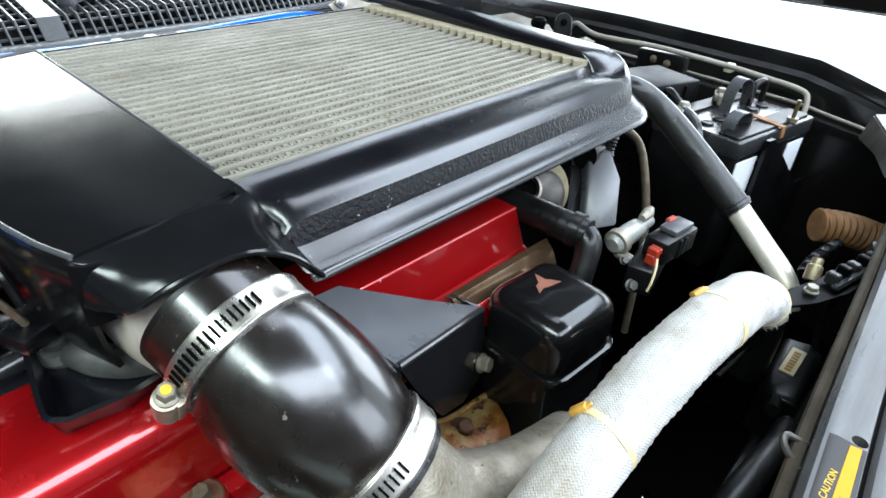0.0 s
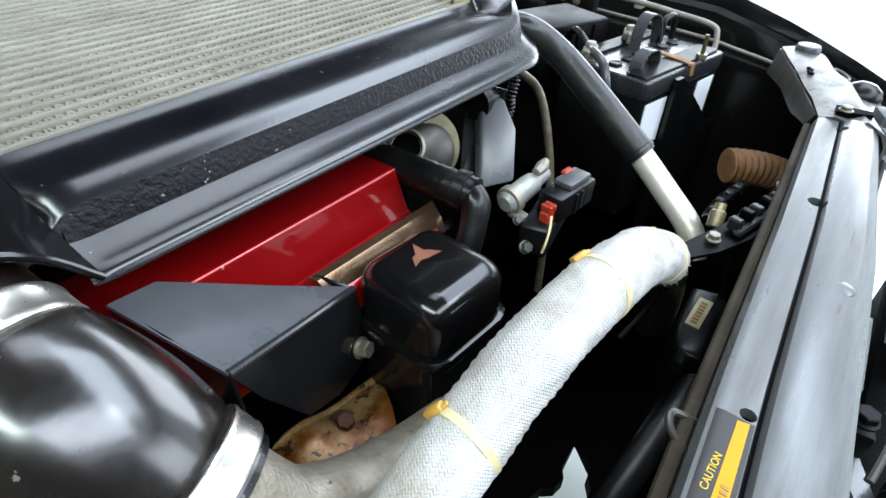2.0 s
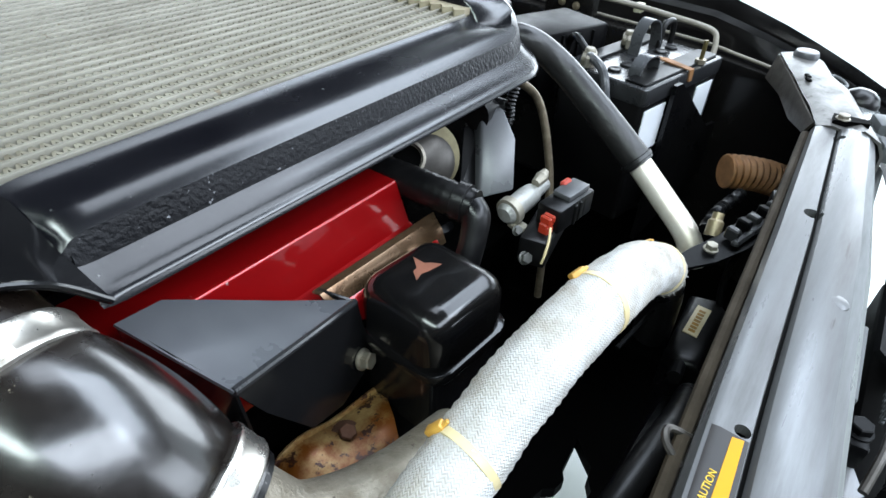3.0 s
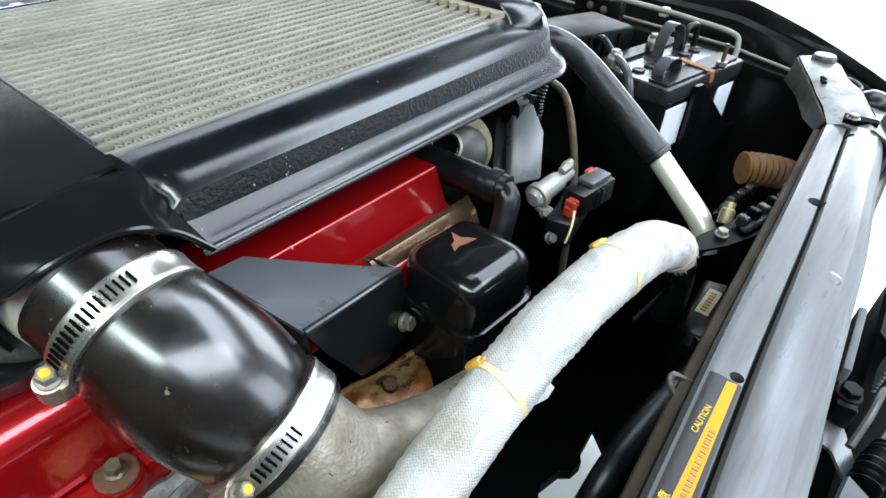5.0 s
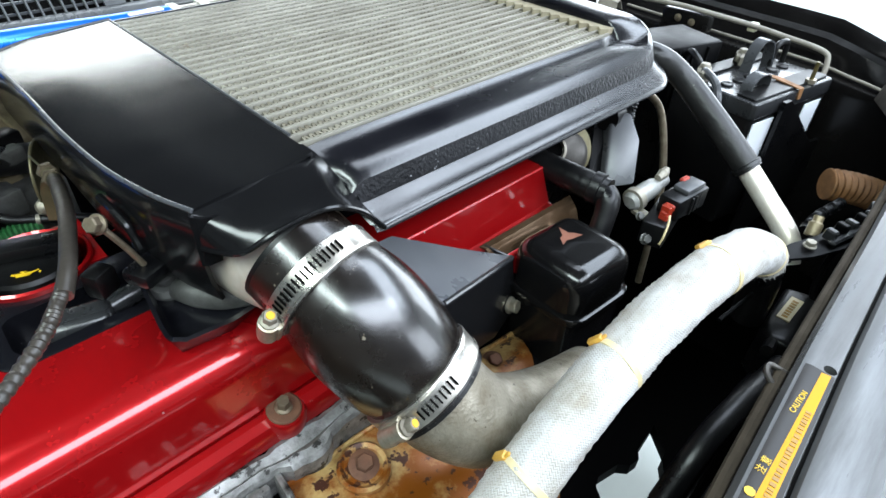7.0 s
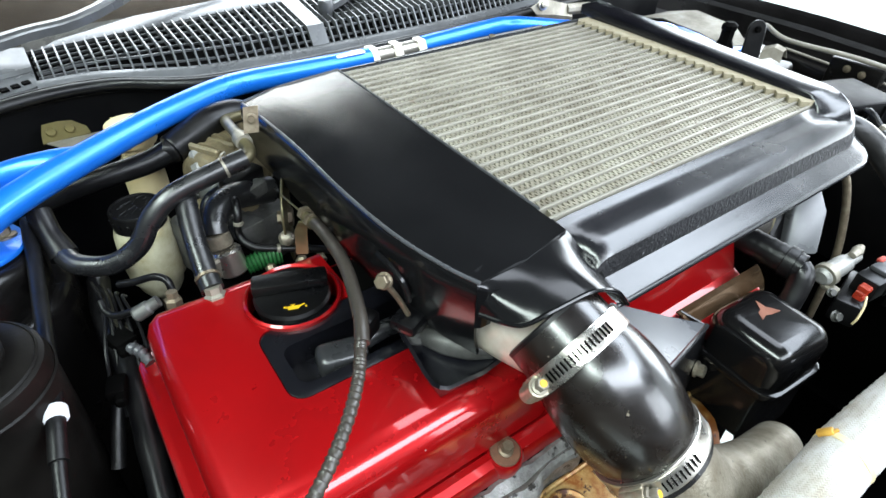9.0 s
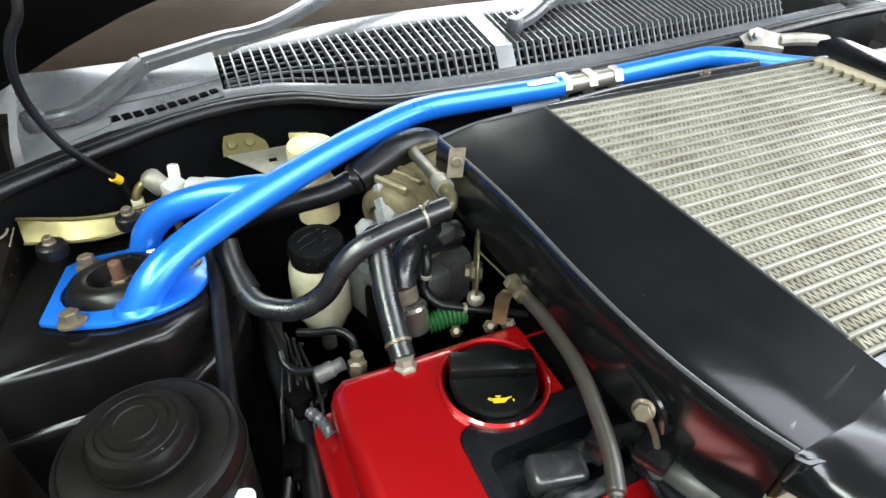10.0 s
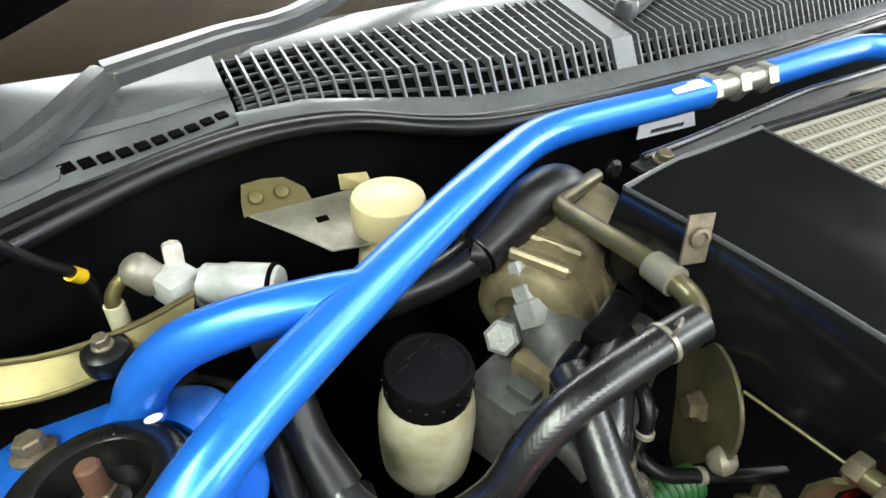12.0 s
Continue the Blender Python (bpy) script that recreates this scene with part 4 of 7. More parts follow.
part("skirt_channel", sheet([r[6:9] for r in rows], 0.003), "wrinkle", ic, "wrinkled black paint in the skirt's channel", angle=50)
part("skirt_lip", sheet([r[8:] for r in rows], 0.003), "skirt", ic, "rolled lip of the skirt", angle=50)
part("back_rail", box((0.112, 0.648, 1.03), (0.56, 0.657, 1.084), 0.003), "satin", ic)

# outlet neck, hose and clamps
A, B = Vector((0.0667, 0.2175, 1.0368)), Vector((0.097, 0.151, 0.969))
ax = (B - A).normalized()
UA = Vector((0.16, -0.86, -0.40)).normalized()
part("outlet_neck", tube([(0.056, 0.33, 1.020), (0.057, 0.285, 1.022), (0.061, 0.252, 1.030), A - 0.004 * UA, A + 0.012 * UA], [0.033, 0.0335, 0.0345, 0.0352, 0.0352], 32, 6), "neck", ic, "bare aluminium outlet neck")
hose = thing("intake_hose", "glossy black rubber hose speckled with dust between two clamps", "hose", B)
L = (B - A).length
line = [A - 0.020 * UA, A - 0.010 * UA]
for k in range(21):
    t = k / 20
    line.append(A * (2 * t ** 3 - 3 * t * t + 1) + UA * L * (t ** 3 - 2 * t * t + t) + B * (3 * t * t - 2 * t ** 3) + ax * L * (t ** 3 - t * t))
line += [B + 0.006 * ax, B + 0.012 * ax]
bulge = [0.0058 * math.sin(math.pi * min(1, max(0, (k - 4) / 16))) ** 0.7 for k in range(len(line))]
part("hose_body", tube(line, [0.0383 + 0.0030 * k / (len(line) - 1) + bulge[k] for k in range(len(line))], 48, 2), "gloss", hose)
for p, r, d in ((line[0], 0.0385, UA), (line[-1], 0.0414, ax)):
    part("hose_end", lathe([(r - 0.002, -0.0025), (r, -0.0015), (r, 0.0015), (r - 0.002, 0.0025)], p, d, 36), "rubber", hose, "cut rubber edge")


def clamp(at, axis, r, screw_at, tag, slots=17):
    """A worm-drive clamp: slotted band, screw housing and hex screw."""
    at, axis = Vector(at), Vector(axis).normalized()
    c = thing("hose_clamp", tag, "clamp", at, group="hose clamps")
    w = 0.0080
    part("band", lathe([(r, -w), (r + 0.0011, -w), (r + 0.0016, -w * 0.8), (r + 0.0011, -w * 0.6), (r + 0.0011, w * 0.6), (r + 0.0016, w * 0.8), (r + 0.0011, w), (r, w)], at, axis, 48), "steel", c, "bright steel band")
    out = Vector(screw_at) - at
    out = (out - axis * out.dot(axis)).normalized()
    tang = axis.cross(out).normalized()
    strip = []
    for k in range(13):
        a = radians(14 + (4.6 * slots + 14) / 12 * k)
        d = out * math.cos(a) - tang * math.sin(a)
        strip.append([at + d * (r + 0.0024 - 0.0006 * k / 12) + axis * q for q in (-0.0064, -0.0056, 0.0056, 0.0064)])
    part("free_end", sheet(strip, 0.0009), "steel", c, "slotted free end of the band")
    for k in range(slots):
        a = radians(22 + 4.6 * k)
        d = out * math.cos(a) - tang * math.sin(a)
        t2 = out * math.sin(a) + tang * math.cos(a)
        m = Matrix(((*(t2 + axis * 0.4).normalized(), 0), (*axis, 0), (*d, 0), (0, 0, 0, 1))).transposed()
        m.translation = at + d * (r + 0.0033 - 0.0006 * k / 17)
        s = box((-0.0006, -0.0036, -0.0005), (0.0006, 0.0036, 0.0005))
        bmesh.ops.transform(s, matrix=m, verts=s.verts)
        part("slot", s, "dark", c)
    m = Matrix(((*tang, 0), (*axis, 0), (*out, 0), (0, 0, 0, 1))).transposed()
    m.translation = at + out * (r + 0.0042)
    h = box((-0.005, -0.0078, -0.0044), (0.013, 0.0078, 0.0006), 0.0015, 2)
    bmesh.ops.transform(h, matrix=m, verts=h.verts)
    lathe([(0.0040, -0.006), (0.0066, -0.005), (0.0070, -0.001), (0.0062, 0.003), (0.0070, 0.007), (0.0066, 0.013), (0.0035, 0.014)], at + out * (r + 0.0050), tang, 22, h)
    part("screw_housing", h, "bolt", c, "rolled worm housing")
    s = hexhead(at + out * (r + 0.0045) + tang * -0.006, -tang, 0.0080, 0.008, None, 1.4)
    screw = part("screw", s, "greyzinc", c)
    part("paint_mark", lathe([(0.0027, 0), (0.0024, 0.0006)], at + out * (r + 0.0045) + tang * -0.0140, -tang, 12), "amber", screw, "dab of yellow paint")


clamp(A + 0.007 * UA, UA, 0.0398, (0.018, 0.206, 1.029), "bright worm-drive clamp round the top of the hose")
clamp(B + 0.000 * ax, ax, 0.0424, (0.061, 0.13, 0.974), "bright worm-drive clamp round the bottom of the hose", 9)
elbow = thing("intake_elbow", "rough cast aluminium elbow below the hose", "elbow", B)
elbow_line = [B - 0.004 * ax, B + 0.022 * ax, (0.121, 0.119, 0.935), (0.152, 0.110, 0.922), (0.195, 0.106, 0.910), (0.25, 0.108, 0.89)]
part("elbow_pipe", tube(elbow_line, [0.0375, 0.037, 0.0340, 0.029, 0.024, 0.022], 32, 8), "cast", elbow)
part("mould_seam", tube([(0.138, 0.148, 0.938), (0.156, 0.136, 0.932), (0.182, 0.127, 0.923), (0.220, 0.124, 0.912)], [0.0024, 0.0030, 0.0030, 0.0026], 8, 6), "cast", elbow, "pale ridge of the casting")
bolt(ic, (-0.021, 0.324, 1.060), (-0.7, -0.5, 0.5), 0.0095, 0.008, "oldbolt", "tarnished mounting bolt")
part("front_fold", sheet([[(0.0150, 0.2622, 1.083), (0.0150, 0.2622, 1.046)], [(0.020, 0.2575, 1.0815), (0.018, 0.2600, 1.046)], [(0.030, 0.2560, 1.0810), (0.026, 0.2600, 1.046)]], 0.0025), "tank", tank)
part("dent_ridge", tube([(-0.010, 0.352, 1.062), (-0.0085, 0.335, 1.060), (-0.006, 0.322, 1.052), (-0.004, 0.318, 1.036)], 0.0028, 8, 5), "tank", tank)
mb = thing("mounting_bracket", "black pressed bracket and rubber pad below the end tank", "bracket", (0.0, 0.29, 0.98))
trough = [[(-0.008, 0.338, 1.006), (-0.004, 0.337, 0.993), (0.020, 0.335, 0.992), (0.032, 0.333, 0.998)], [(-0.012, 0.305, 1.006), (-0.008, 0.304, 0.992), (0.020, 0.302, 0.990), (0.038, 0.302, 0.998)],
          [(-0.016, 0.277, 1.004), (-0.012, 0.275, 0.990), (0.020, 0.274, 0.989), (0.044, 0.274, 0.998)], [(-0.017, 0.264, 1.004), (-0.012, 0.262, 0.990), (0.020, 0.260, 0.989), (0.046, 0.262, 0.998)], [(-0.016, 0.258, 1.006), (-0.010, 0.256, 1.003), (0.020, 0.254, 1.002), (0.047, 0.256, 1.004)]]
part("pressing", sheet(trough, 0.003), "skirt", mb, "oily black pressed trough", angle=50)
part("seat", lathe([(0.014, 0), (0.014, 0.006), (0.011, 0.010), (0.007, 0.0105), (0.007, 0.016), (0.003, 0.017)], (0.006, 0.322, 0.992), (-0.2, -0.2, 1), 22), "valvegrey", mb, "grimy grey seat")
part("web", tube([(0.008, 0.312, 0.996), (0.016, 0.295, 0.998), (0.028, 0.280, 0.999), (0.042, 0.268, 1.000)], [0.008, 0.010, 0.010, 0.008], 14, 5), "valvegrey", mb)
part("rubber_pad", box((-0.018, 0.305, 1.012), (0.010, 0.328, 1.024), 0.004, 2, 25), "rubber", mb)
part("stay", tube([(-0.019, 0.322, 1.055), (-0.012, 0.318, 1.040), (-0.006, 0.316, 1.024)], 0.0022, 8, 3), "oldbolt", mb)
part("clip", box((-0.040, 0.330, 1.000), (-0.022, 0.345, 1.02), 0.003, 2, 30), "plastic", mb)

# ---- engine: red valve cover, head and block ----
vc = thing("valve_cover", "red enamelled valve cover with chips and dust", "engine cover", (0.09, 0.35, 0.92))
def cover_profile(x):
    """Round front ridge beside the hose, a crisp folded ridge further along."""
    q = min(1, max(0, (x - 0.075) / 0.05))
    q = q * q * (3 - 2 * q)
    sink = 0.026 * (1 - q)
    r, yc, foot = 0.026 - 0.0232 * q, 0.238 + 0.019 * q, 0.2365 + 0.0085 * q
    return [(0.480, 0.925), (0.478, 0.965)] + arc(0.462, 0.970, 0.016, 0, 90, 4) + arc(yc + r, 0.986 - r, r, 90, 180, 7) + [(foot, 0.948 - sink), (0.234 + sink * 0.3, 0.943 - sink), (0.229 + sink * 0.4, 0.9425 - sink), (0.225 + sink * 0.4, 0.9455 - sink), (0.219 + sink * 0.4, 0.9455 - sink), (0.213 + sink * 0.4, 0.942 - sink), (0.210 + sink * 0.4, 0.936 - sink), (0.210 + sink * 0.4, 0.925 - sink)]


cover = bmesh.new()
rings = []
for x, inset in ((-0.178, 0.016), (-0.1765, 0.010), (-0.172, 0.004), (-0.164, 0.0), (-0.05, 0), (0.04, 0), (0.075, 0), (0.0875, 0), (0.10, 0), (0.1125, 0), (0.125, 0), (0.25, 0), (0.362, 0.0), (0.365, 0.002), (0.366, 0.005)):
    rings.append([(x, y + (inset if y < 0.35 else -inset) * (1 if z > 0.95 else 0.3), z - inset * (1 if z > 0.95 else 0)) for y, z in cover_profile(x)])
loft(rings, cover)
cut = slab(rounded(-0.105, 0.316, 0.34, 0.398, 0.014), 0.955, 1.02)
cover = carve(cover, slab(rounded(-0.013, 0.388, 0.40, 0.52, 0.012), 0.9555, 1.02))
body = carve(carve(cover, cut), lathe([(0.039, -0.025), (0.039, 0.03)], (-0.059, 0.424, 0.985), (0, 0, 1), 32))
part("cover_shell", body, "red", vc, "glossy red shell", angle=30)
vt = part("valley", box((-0.104, 0.317, 0.9555), (0.339, 0.397, 0.9575)), "dark", vc, "black recess between the cam covers")
tray = carve(slab(rounded(-0.1045, 0.3165, 0.33, 0.3975, 0.0135), 0.958, 0.986, 0.002, 2, only_top=True), slab(rounded(-0.093, 0.328, 0.325, 0.372, 0.010), 0.960, 1.0))
# near-black sheet over the recess floor, which the shell leaves red
part("rear_recess", box((-0.012, 0.399, 0.9558), (0.358, 0.474, 0.9580)), "dark", vc, "black recess behind the filler")
part("valley_tray", tray, "skirt", vc, "glossy black plug tray")
part("plug_connector", box((-0.072, 0.334, 0.964), (-0.030, 0.360, 0.986), 0.007, 3, -14), "satin", vc, "grey-black coil connector")
part("plug_boot", lathe([(0.014, 0), (0.014, 0.014), (0.010, 0.020)], (-0.052, 0.338, 0.958), (0, 0, 1), 20), "satin", vc)
part("plug_lead", tube([(-0.03, 0.352, 0.975), (-0.005, 0.352, 0.978), (0.03, 0.35, 0.975), (0.08, 0.35, 0.972)], 0.008, 14, 5), "satin", vc)
part("flange", slab(rounded(-0.194, 0.214, -0.165, 0.482, 0.008), 0.924, 0.9385, 0.004, 2), "red", vc)
for x, y, z in ((0.0305, 0.2285, 0.919), (-0.15, 0.2285, 0.919), (0.2, 0.217, 0.944)):
    part("boss", lathe([(0.0165, -0.016), (0.0165, -0.003), (0.0145, 0.0)], (x, y, z), (0, -0.2, 1), 26), "red", vc, "round red bolt boss")
    part("washer", lathe([(0.0128, 0), (0.0130, 0.0016), (0.0118, 0.0026), (0.006, 0.0028)], (x, y, z), (0, -0.2, 1), 26), "rust", vc, "brown stained sealing washer")
    bolt(vc, (x, y - 0.0002, z + 0.0025), (0, -0.2, 1), 0.0092, 0.010, "oldbolt")
bolt(vc, (-0.182, 0.30, 0.9385), (0, 0, 1), 0.011, 0.010, "rubber")
part("filler_collar", lathe([(0.039, 0.965), (0.0425, 0.984), (0.0425, 0.9895), (0.0405, 0.991), (0.039, 0.989), (0.0388, 0.965)], (-0.059, 0.424, 0), (0, 0, 1), 40), "red", vc)
cap = thing("oil_filler_cap", "ribbed black oil filler cap with a yellow oil-can symbol", "cap", (-0.059, 0.424, 0.985))
part("cap_disc", lathe([(0.031, -0.01), (0.0335, 0.0), (0.034, 0.005), (0.032, 0.008), (0.0, 0.0085)], (-0.059, 0.424, 0.985), (0, 0, 1), 40), "plastic", cap)
g = box((-0.033, -0.010, 0.0), (0.033, 0.010, 0.011), 0.003, 2)
bmesh.ops.transform(g, matrix=pose(-0.057, 0.432, 0.992, 0, 0, -20), verts=g.verts)
part("grip", g, "plastic", cap)
s = slab([(-0.0055, -0.0022), (0.0030, -0.0022), (0.0048, 0.0002), (0.0088, 0.0026), (0.0082, 0.0034), (0.0042, 0.0018), (-0.0055, 0.0018)], 0, 0.0005)
slab([(-0.0022, 0.0018), (-0.0004, 0.0018), (-0.0004, 0.0034), (0.0008, 0.0034), (0.0008, 0.0040), (-0.0034, 0.0040), (-0.0034, 0.0034), (-0.0022, 0.0034)], 0, 0.0005, bm=s)
slab([(-0.0055, 0.0016), (-0.0085, 0.0026), (-0.0092, 0.0012), (-0.0055, -0.0006), (-0.0055, 0.0), (-0.0082, 0.0014), (-0.0078, 0.0018), (-0.0055, 0.0009)], 0, 0.0005, bm=s)
slab([(0.0096, 0.0010), (0.0104, 0.0002), (0.0100, -0.0012), (0.0092, -0.0012), (0.0088, 0.0)], 0, 0.0005, bm=s)
bmesh.ops.transform(s, matrix=pose(-0.066, 0.402, 0.9945, 0, 0, -20), verts=s.verts)
part("symbol", s, "yellow", cap, "yellow oil-can symbol")

hd = thing("cylinder_head", "dirty cast aluminium cylinder head with lugs", "engine", (0.1, 0.33, 0.80))
# near-black casting: the shade behind the heat shield is in its colour
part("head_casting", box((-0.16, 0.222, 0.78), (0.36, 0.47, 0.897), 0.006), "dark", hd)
ledge_line = [(-0.16, 0.214, 0.897), (-0.08, 0.214, 0.897), (-0.02, 0.213, 0.897), (0.03, 0.209, 0.897), (0.07, 0.211, 0.899), (0.10, 0.210, 0.901)]
b = bmesh.new()
pts = spline(ledge_line, 6)
ring_rows = []
for k, p in enumerate(pts):
    w = 0.0095 + 0.0035 * noise.noise((p.x * 60, 0.2, 0.7)) + (0.006 if abs(p.x - 0.0305) < 0.018 else 0)
    ring_rows.append([p + Vector((0, dy * w, dz)) for dy, dz in ((-0.9, -0.03), (-1.0, -0.004), (-0.8, 0.000), (-0.45, 0.0015 + 0.001 * (k % 3)), (-0.1, -0.002), (0.5, 0.003), (1.0, 0.001), (1.0, -0.03))])
loft(ring_rows, b)
part("ledge", b, "rawcast", hd, "bare dirty cast ledge", angle=25)
for x0, y0, w, d, z in ((-0.075, 0.186, 0.016, 0.026, 0.895), (-0.045, 0.182, 0.007, 0.030, 0.897), (-0.022, 0.180, 0.012, 0.026, 0.892), (0.001, 0.180, 0.006, 0.030, 0.894)):
    part("lug", box((x0, y0, z - 0.04), (x0 + w, y0 + d, z), 0.003, 2, -6), "rawcast", hd)
part("cross_rib", box((-0.060, 0.196, 0.86), (-0.004, 0.202, 0.893), 0.002, 2), "rawcast", hd)
# near-black face colours in the dark gap beside the shield
part("ledge_face", box((-0.16, 0.200, 0.82), (0.12, 0.218, 0.872), 0.006, 2), "dark", hd)
for p in ((-0.032, 0.186, 0.880), (-0.095, 0.188, 0.885)):
    part("boss", lathe([(0.009, -0.02), (0.009, 0.0), (0.006, 0.002), (0.006, 0.010)], p, (0, -0.5, 1), 16), "valvegrey", hd)
# block, gearbox and subframe are near-black: the bay's shade is in their colour
solid("engine_block", box((-0.15, 0.17, 0.35), (0.35, 0.47, 0.80), 0.01), "dark", "engine block coloured near-black for the bay's deep shade", "engine")
solid("gearbox", box((-0.36, 0.2, 0.35), (-0.152, 0.5, 0.72), 0.03), "dark", "gearbox casing coloured near-black for the bay's deep shade", "gearbox")
sf = thing("subframe", "subframe under the firewall, coloured near-black for deep shade", "subframe", (0.29, 0.67, 0.3))
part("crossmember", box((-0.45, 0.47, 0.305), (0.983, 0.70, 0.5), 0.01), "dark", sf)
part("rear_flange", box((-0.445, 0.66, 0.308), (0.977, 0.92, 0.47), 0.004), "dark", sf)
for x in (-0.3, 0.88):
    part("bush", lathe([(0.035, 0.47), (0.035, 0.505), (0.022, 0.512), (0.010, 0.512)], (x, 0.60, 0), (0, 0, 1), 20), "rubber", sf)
# near-black tray with holes, added to give the blackness under the engine
ut = thing("undertray", "near-black tray added for the darkness under the engine", "tray", (0.2, 0.2, 0.30))
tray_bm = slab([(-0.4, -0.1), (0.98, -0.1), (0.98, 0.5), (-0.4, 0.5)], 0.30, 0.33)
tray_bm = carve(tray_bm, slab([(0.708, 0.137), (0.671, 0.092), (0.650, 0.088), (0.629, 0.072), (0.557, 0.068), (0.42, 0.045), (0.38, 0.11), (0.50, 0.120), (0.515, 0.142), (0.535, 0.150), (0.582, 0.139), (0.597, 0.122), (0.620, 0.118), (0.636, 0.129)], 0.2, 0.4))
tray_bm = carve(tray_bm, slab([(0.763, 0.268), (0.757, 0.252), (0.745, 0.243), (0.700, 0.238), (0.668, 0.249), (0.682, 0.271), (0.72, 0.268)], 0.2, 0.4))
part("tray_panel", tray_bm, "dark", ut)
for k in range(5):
    part("tray_rib", box((-0.3 + 0.15 * k, 0.02, 0.328), (-0.29 + 0.15 * k, 0.16, 0.338), 0.003, 1), "dark", ut)

# exhaust heat shield below the elbow
rows = []
for y in np.linspace(0.060, 0.198, 16):
    rows.append([(x, y, 0.876 - 2.6 * (y - 0.185) ** 2 - 0.15 * max(0, x - 0.10) + 0.012 * math.exp(-((x - 0.190) ** 2 + (y - 0.190) ** 2) / 0.00055) + 0.012 * math.exp(-((x - 0.244) ** 2 + (y - 0.160) ** 2) / 0.00060) + 0.0035 * noise.noise((x * 26, y * 26, 0.3)) + 0.004 * math.sin(24 * x + 12 * y)) for x in np.linspace(0.006, 0.172 + 0.75 * (y - 0.06), 34)])
hs = thing("heat_shield", "burnt cream and gold exhaust heat shield with rust blisters", "heat shield", (0.12, 0.14, 0.86))
part("shield_sheet", sheet(rows, 0.0015), "brass", hs)
part("rolled_edge", tube([(r[0][0] - 0.001, r[0][1], r[0][2]) for r in rows], 0.0028, 8, 2), "brass", hs)
part("rolled_edge", tube([(q[0], q[1] + 0.001, q[2]) for q in rows[-1]], 0.0026, 8, 2), "brass", hs)
for p in ((0.058, 0.172, 0.878),):
    part("embossed_ring", lathe([(0.021, -0.004), (0.0205, 0.002), (0.0180, 0.0045), (0.0150, 0.002)], p, (0, -0.1, 1), 28), "brass", hs, "raised rusty ring")

for p in ((0.058, 0.172, 0.881), (0.218, 0.182, 0.862)):
    solid("shield_bolt", hexhead(p, (0, -0.3, 1), 0.012, 0.009, None, 1.9), "rust", "rusty bolt in the exhaust heat shield", "bolt", group="shield bolts")
solid("exhaust_manifold", tube([(-0.05, 0.15, 0.76), (0.05, 0.13, 0.79), (0.15, 0.14, 0.80), (0.25, 0.17, 0.80)], 0.03, 18, 6), "stained", "oil-browned cast exhaust manifold pipe", "manifold")
# folded black bracket beside the hose
br = thing("coil_bracket", "folded gloss black sheet-metal bracket", "bracket", (0.21, 0.22, 0.9))
# only the top is paler: its reflection is coloured in, the folds stay black
part("top_face", sheet([[(0.125, 0.246, 1.010), (0.152, 0.2465, 1.008), (0.168, 0.246, 0.997)], [(0.135, 0.215, 0.998), (0.185, 0.222, 0.982), (0.215, 0.228, 0.973)], [(0.146, 0.180, 0.986), (0.205, 0.194, 0.968), (0.264, 0.209, 0.950)]], 0.002), "sheenpaint", br)
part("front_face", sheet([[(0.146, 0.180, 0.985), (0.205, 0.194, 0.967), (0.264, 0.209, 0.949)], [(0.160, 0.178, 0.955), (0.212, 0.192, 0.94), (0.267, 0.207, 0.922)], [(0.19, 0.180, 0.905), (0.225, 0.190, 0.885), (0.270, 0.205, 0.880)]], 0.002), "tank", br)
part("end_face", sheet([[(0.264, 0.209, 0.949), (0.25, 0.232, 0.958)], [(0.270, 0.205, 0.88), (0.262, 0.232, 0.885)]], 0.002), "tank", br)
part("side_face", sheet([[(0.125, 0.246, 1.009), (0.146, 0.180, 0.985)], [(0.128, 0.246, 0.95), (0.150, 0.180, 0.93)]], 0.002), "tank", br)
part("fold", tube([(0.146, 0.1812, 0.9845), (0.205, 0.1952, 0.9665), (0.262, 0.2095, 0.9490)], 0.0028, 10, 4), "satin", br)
bolt(br, (0.256, 0.200, 0.900), (0.2, -1, 0.25), 0.012, 0.009)

# black painted box cover with rust where the paint has gone
cv = thing("actuator_cover", "gloss black pressed cover with flaked paint and rust", "cover", (0.304, 0.172, 0.9))
m = pose(0.305, 0.172, 0, 0, 0, -4)
part("lid", slab(rounded(-0.042, -0.042, 0.042, 0.042, 0.020), 0.920, 0.967, 0.019, 7, matrix=m, only_top=True), "enamel", cv)
part("rim", slab(rounded(-0.045, -0.045, 0.045, 0.045, 0.017), 0.911, 0.9205, 0.002, 2, matrix=m), "enamel", cv)
part("lower_shell", slab(rounded(-0.041, -0.041, 0.041, 0.041, 0.016), 0.85, 0.911, matrix=m), "enamel", cv)
flake = [(-0.013, -0.008), (-0.005, -0.0055), (0.001, -0.0075), (0.013, -0.009), (0.0085, -0.002), (0.005, 0.001), (0.0045, 0.012), (0.0005, 0.0065), (-0.003, 0.0015), (-0.0075, 0.0005)]
part("rust_patch", slab([(x + 0.0, y + 0.012) for x, y in flake], 0.9668, 0.9675, matrix=m), "chip", cv, "orange patch of bare rust")
solid("trim_strip", sheet([[(0.245, 0.234, 0.957), (0.38, 0.231, 0.957)], [(0.247, 0.228, 0.956), (0.376, 0.225, 0.956)], [(0.248, 0.220, 0.948), (0.375, 0.217, 0.948)], [(0.248, 0.214, 0.936), (0.375, 0.212, 0.936)]], 0.002), "brown", "heat-browned polished metal strip", "trim")

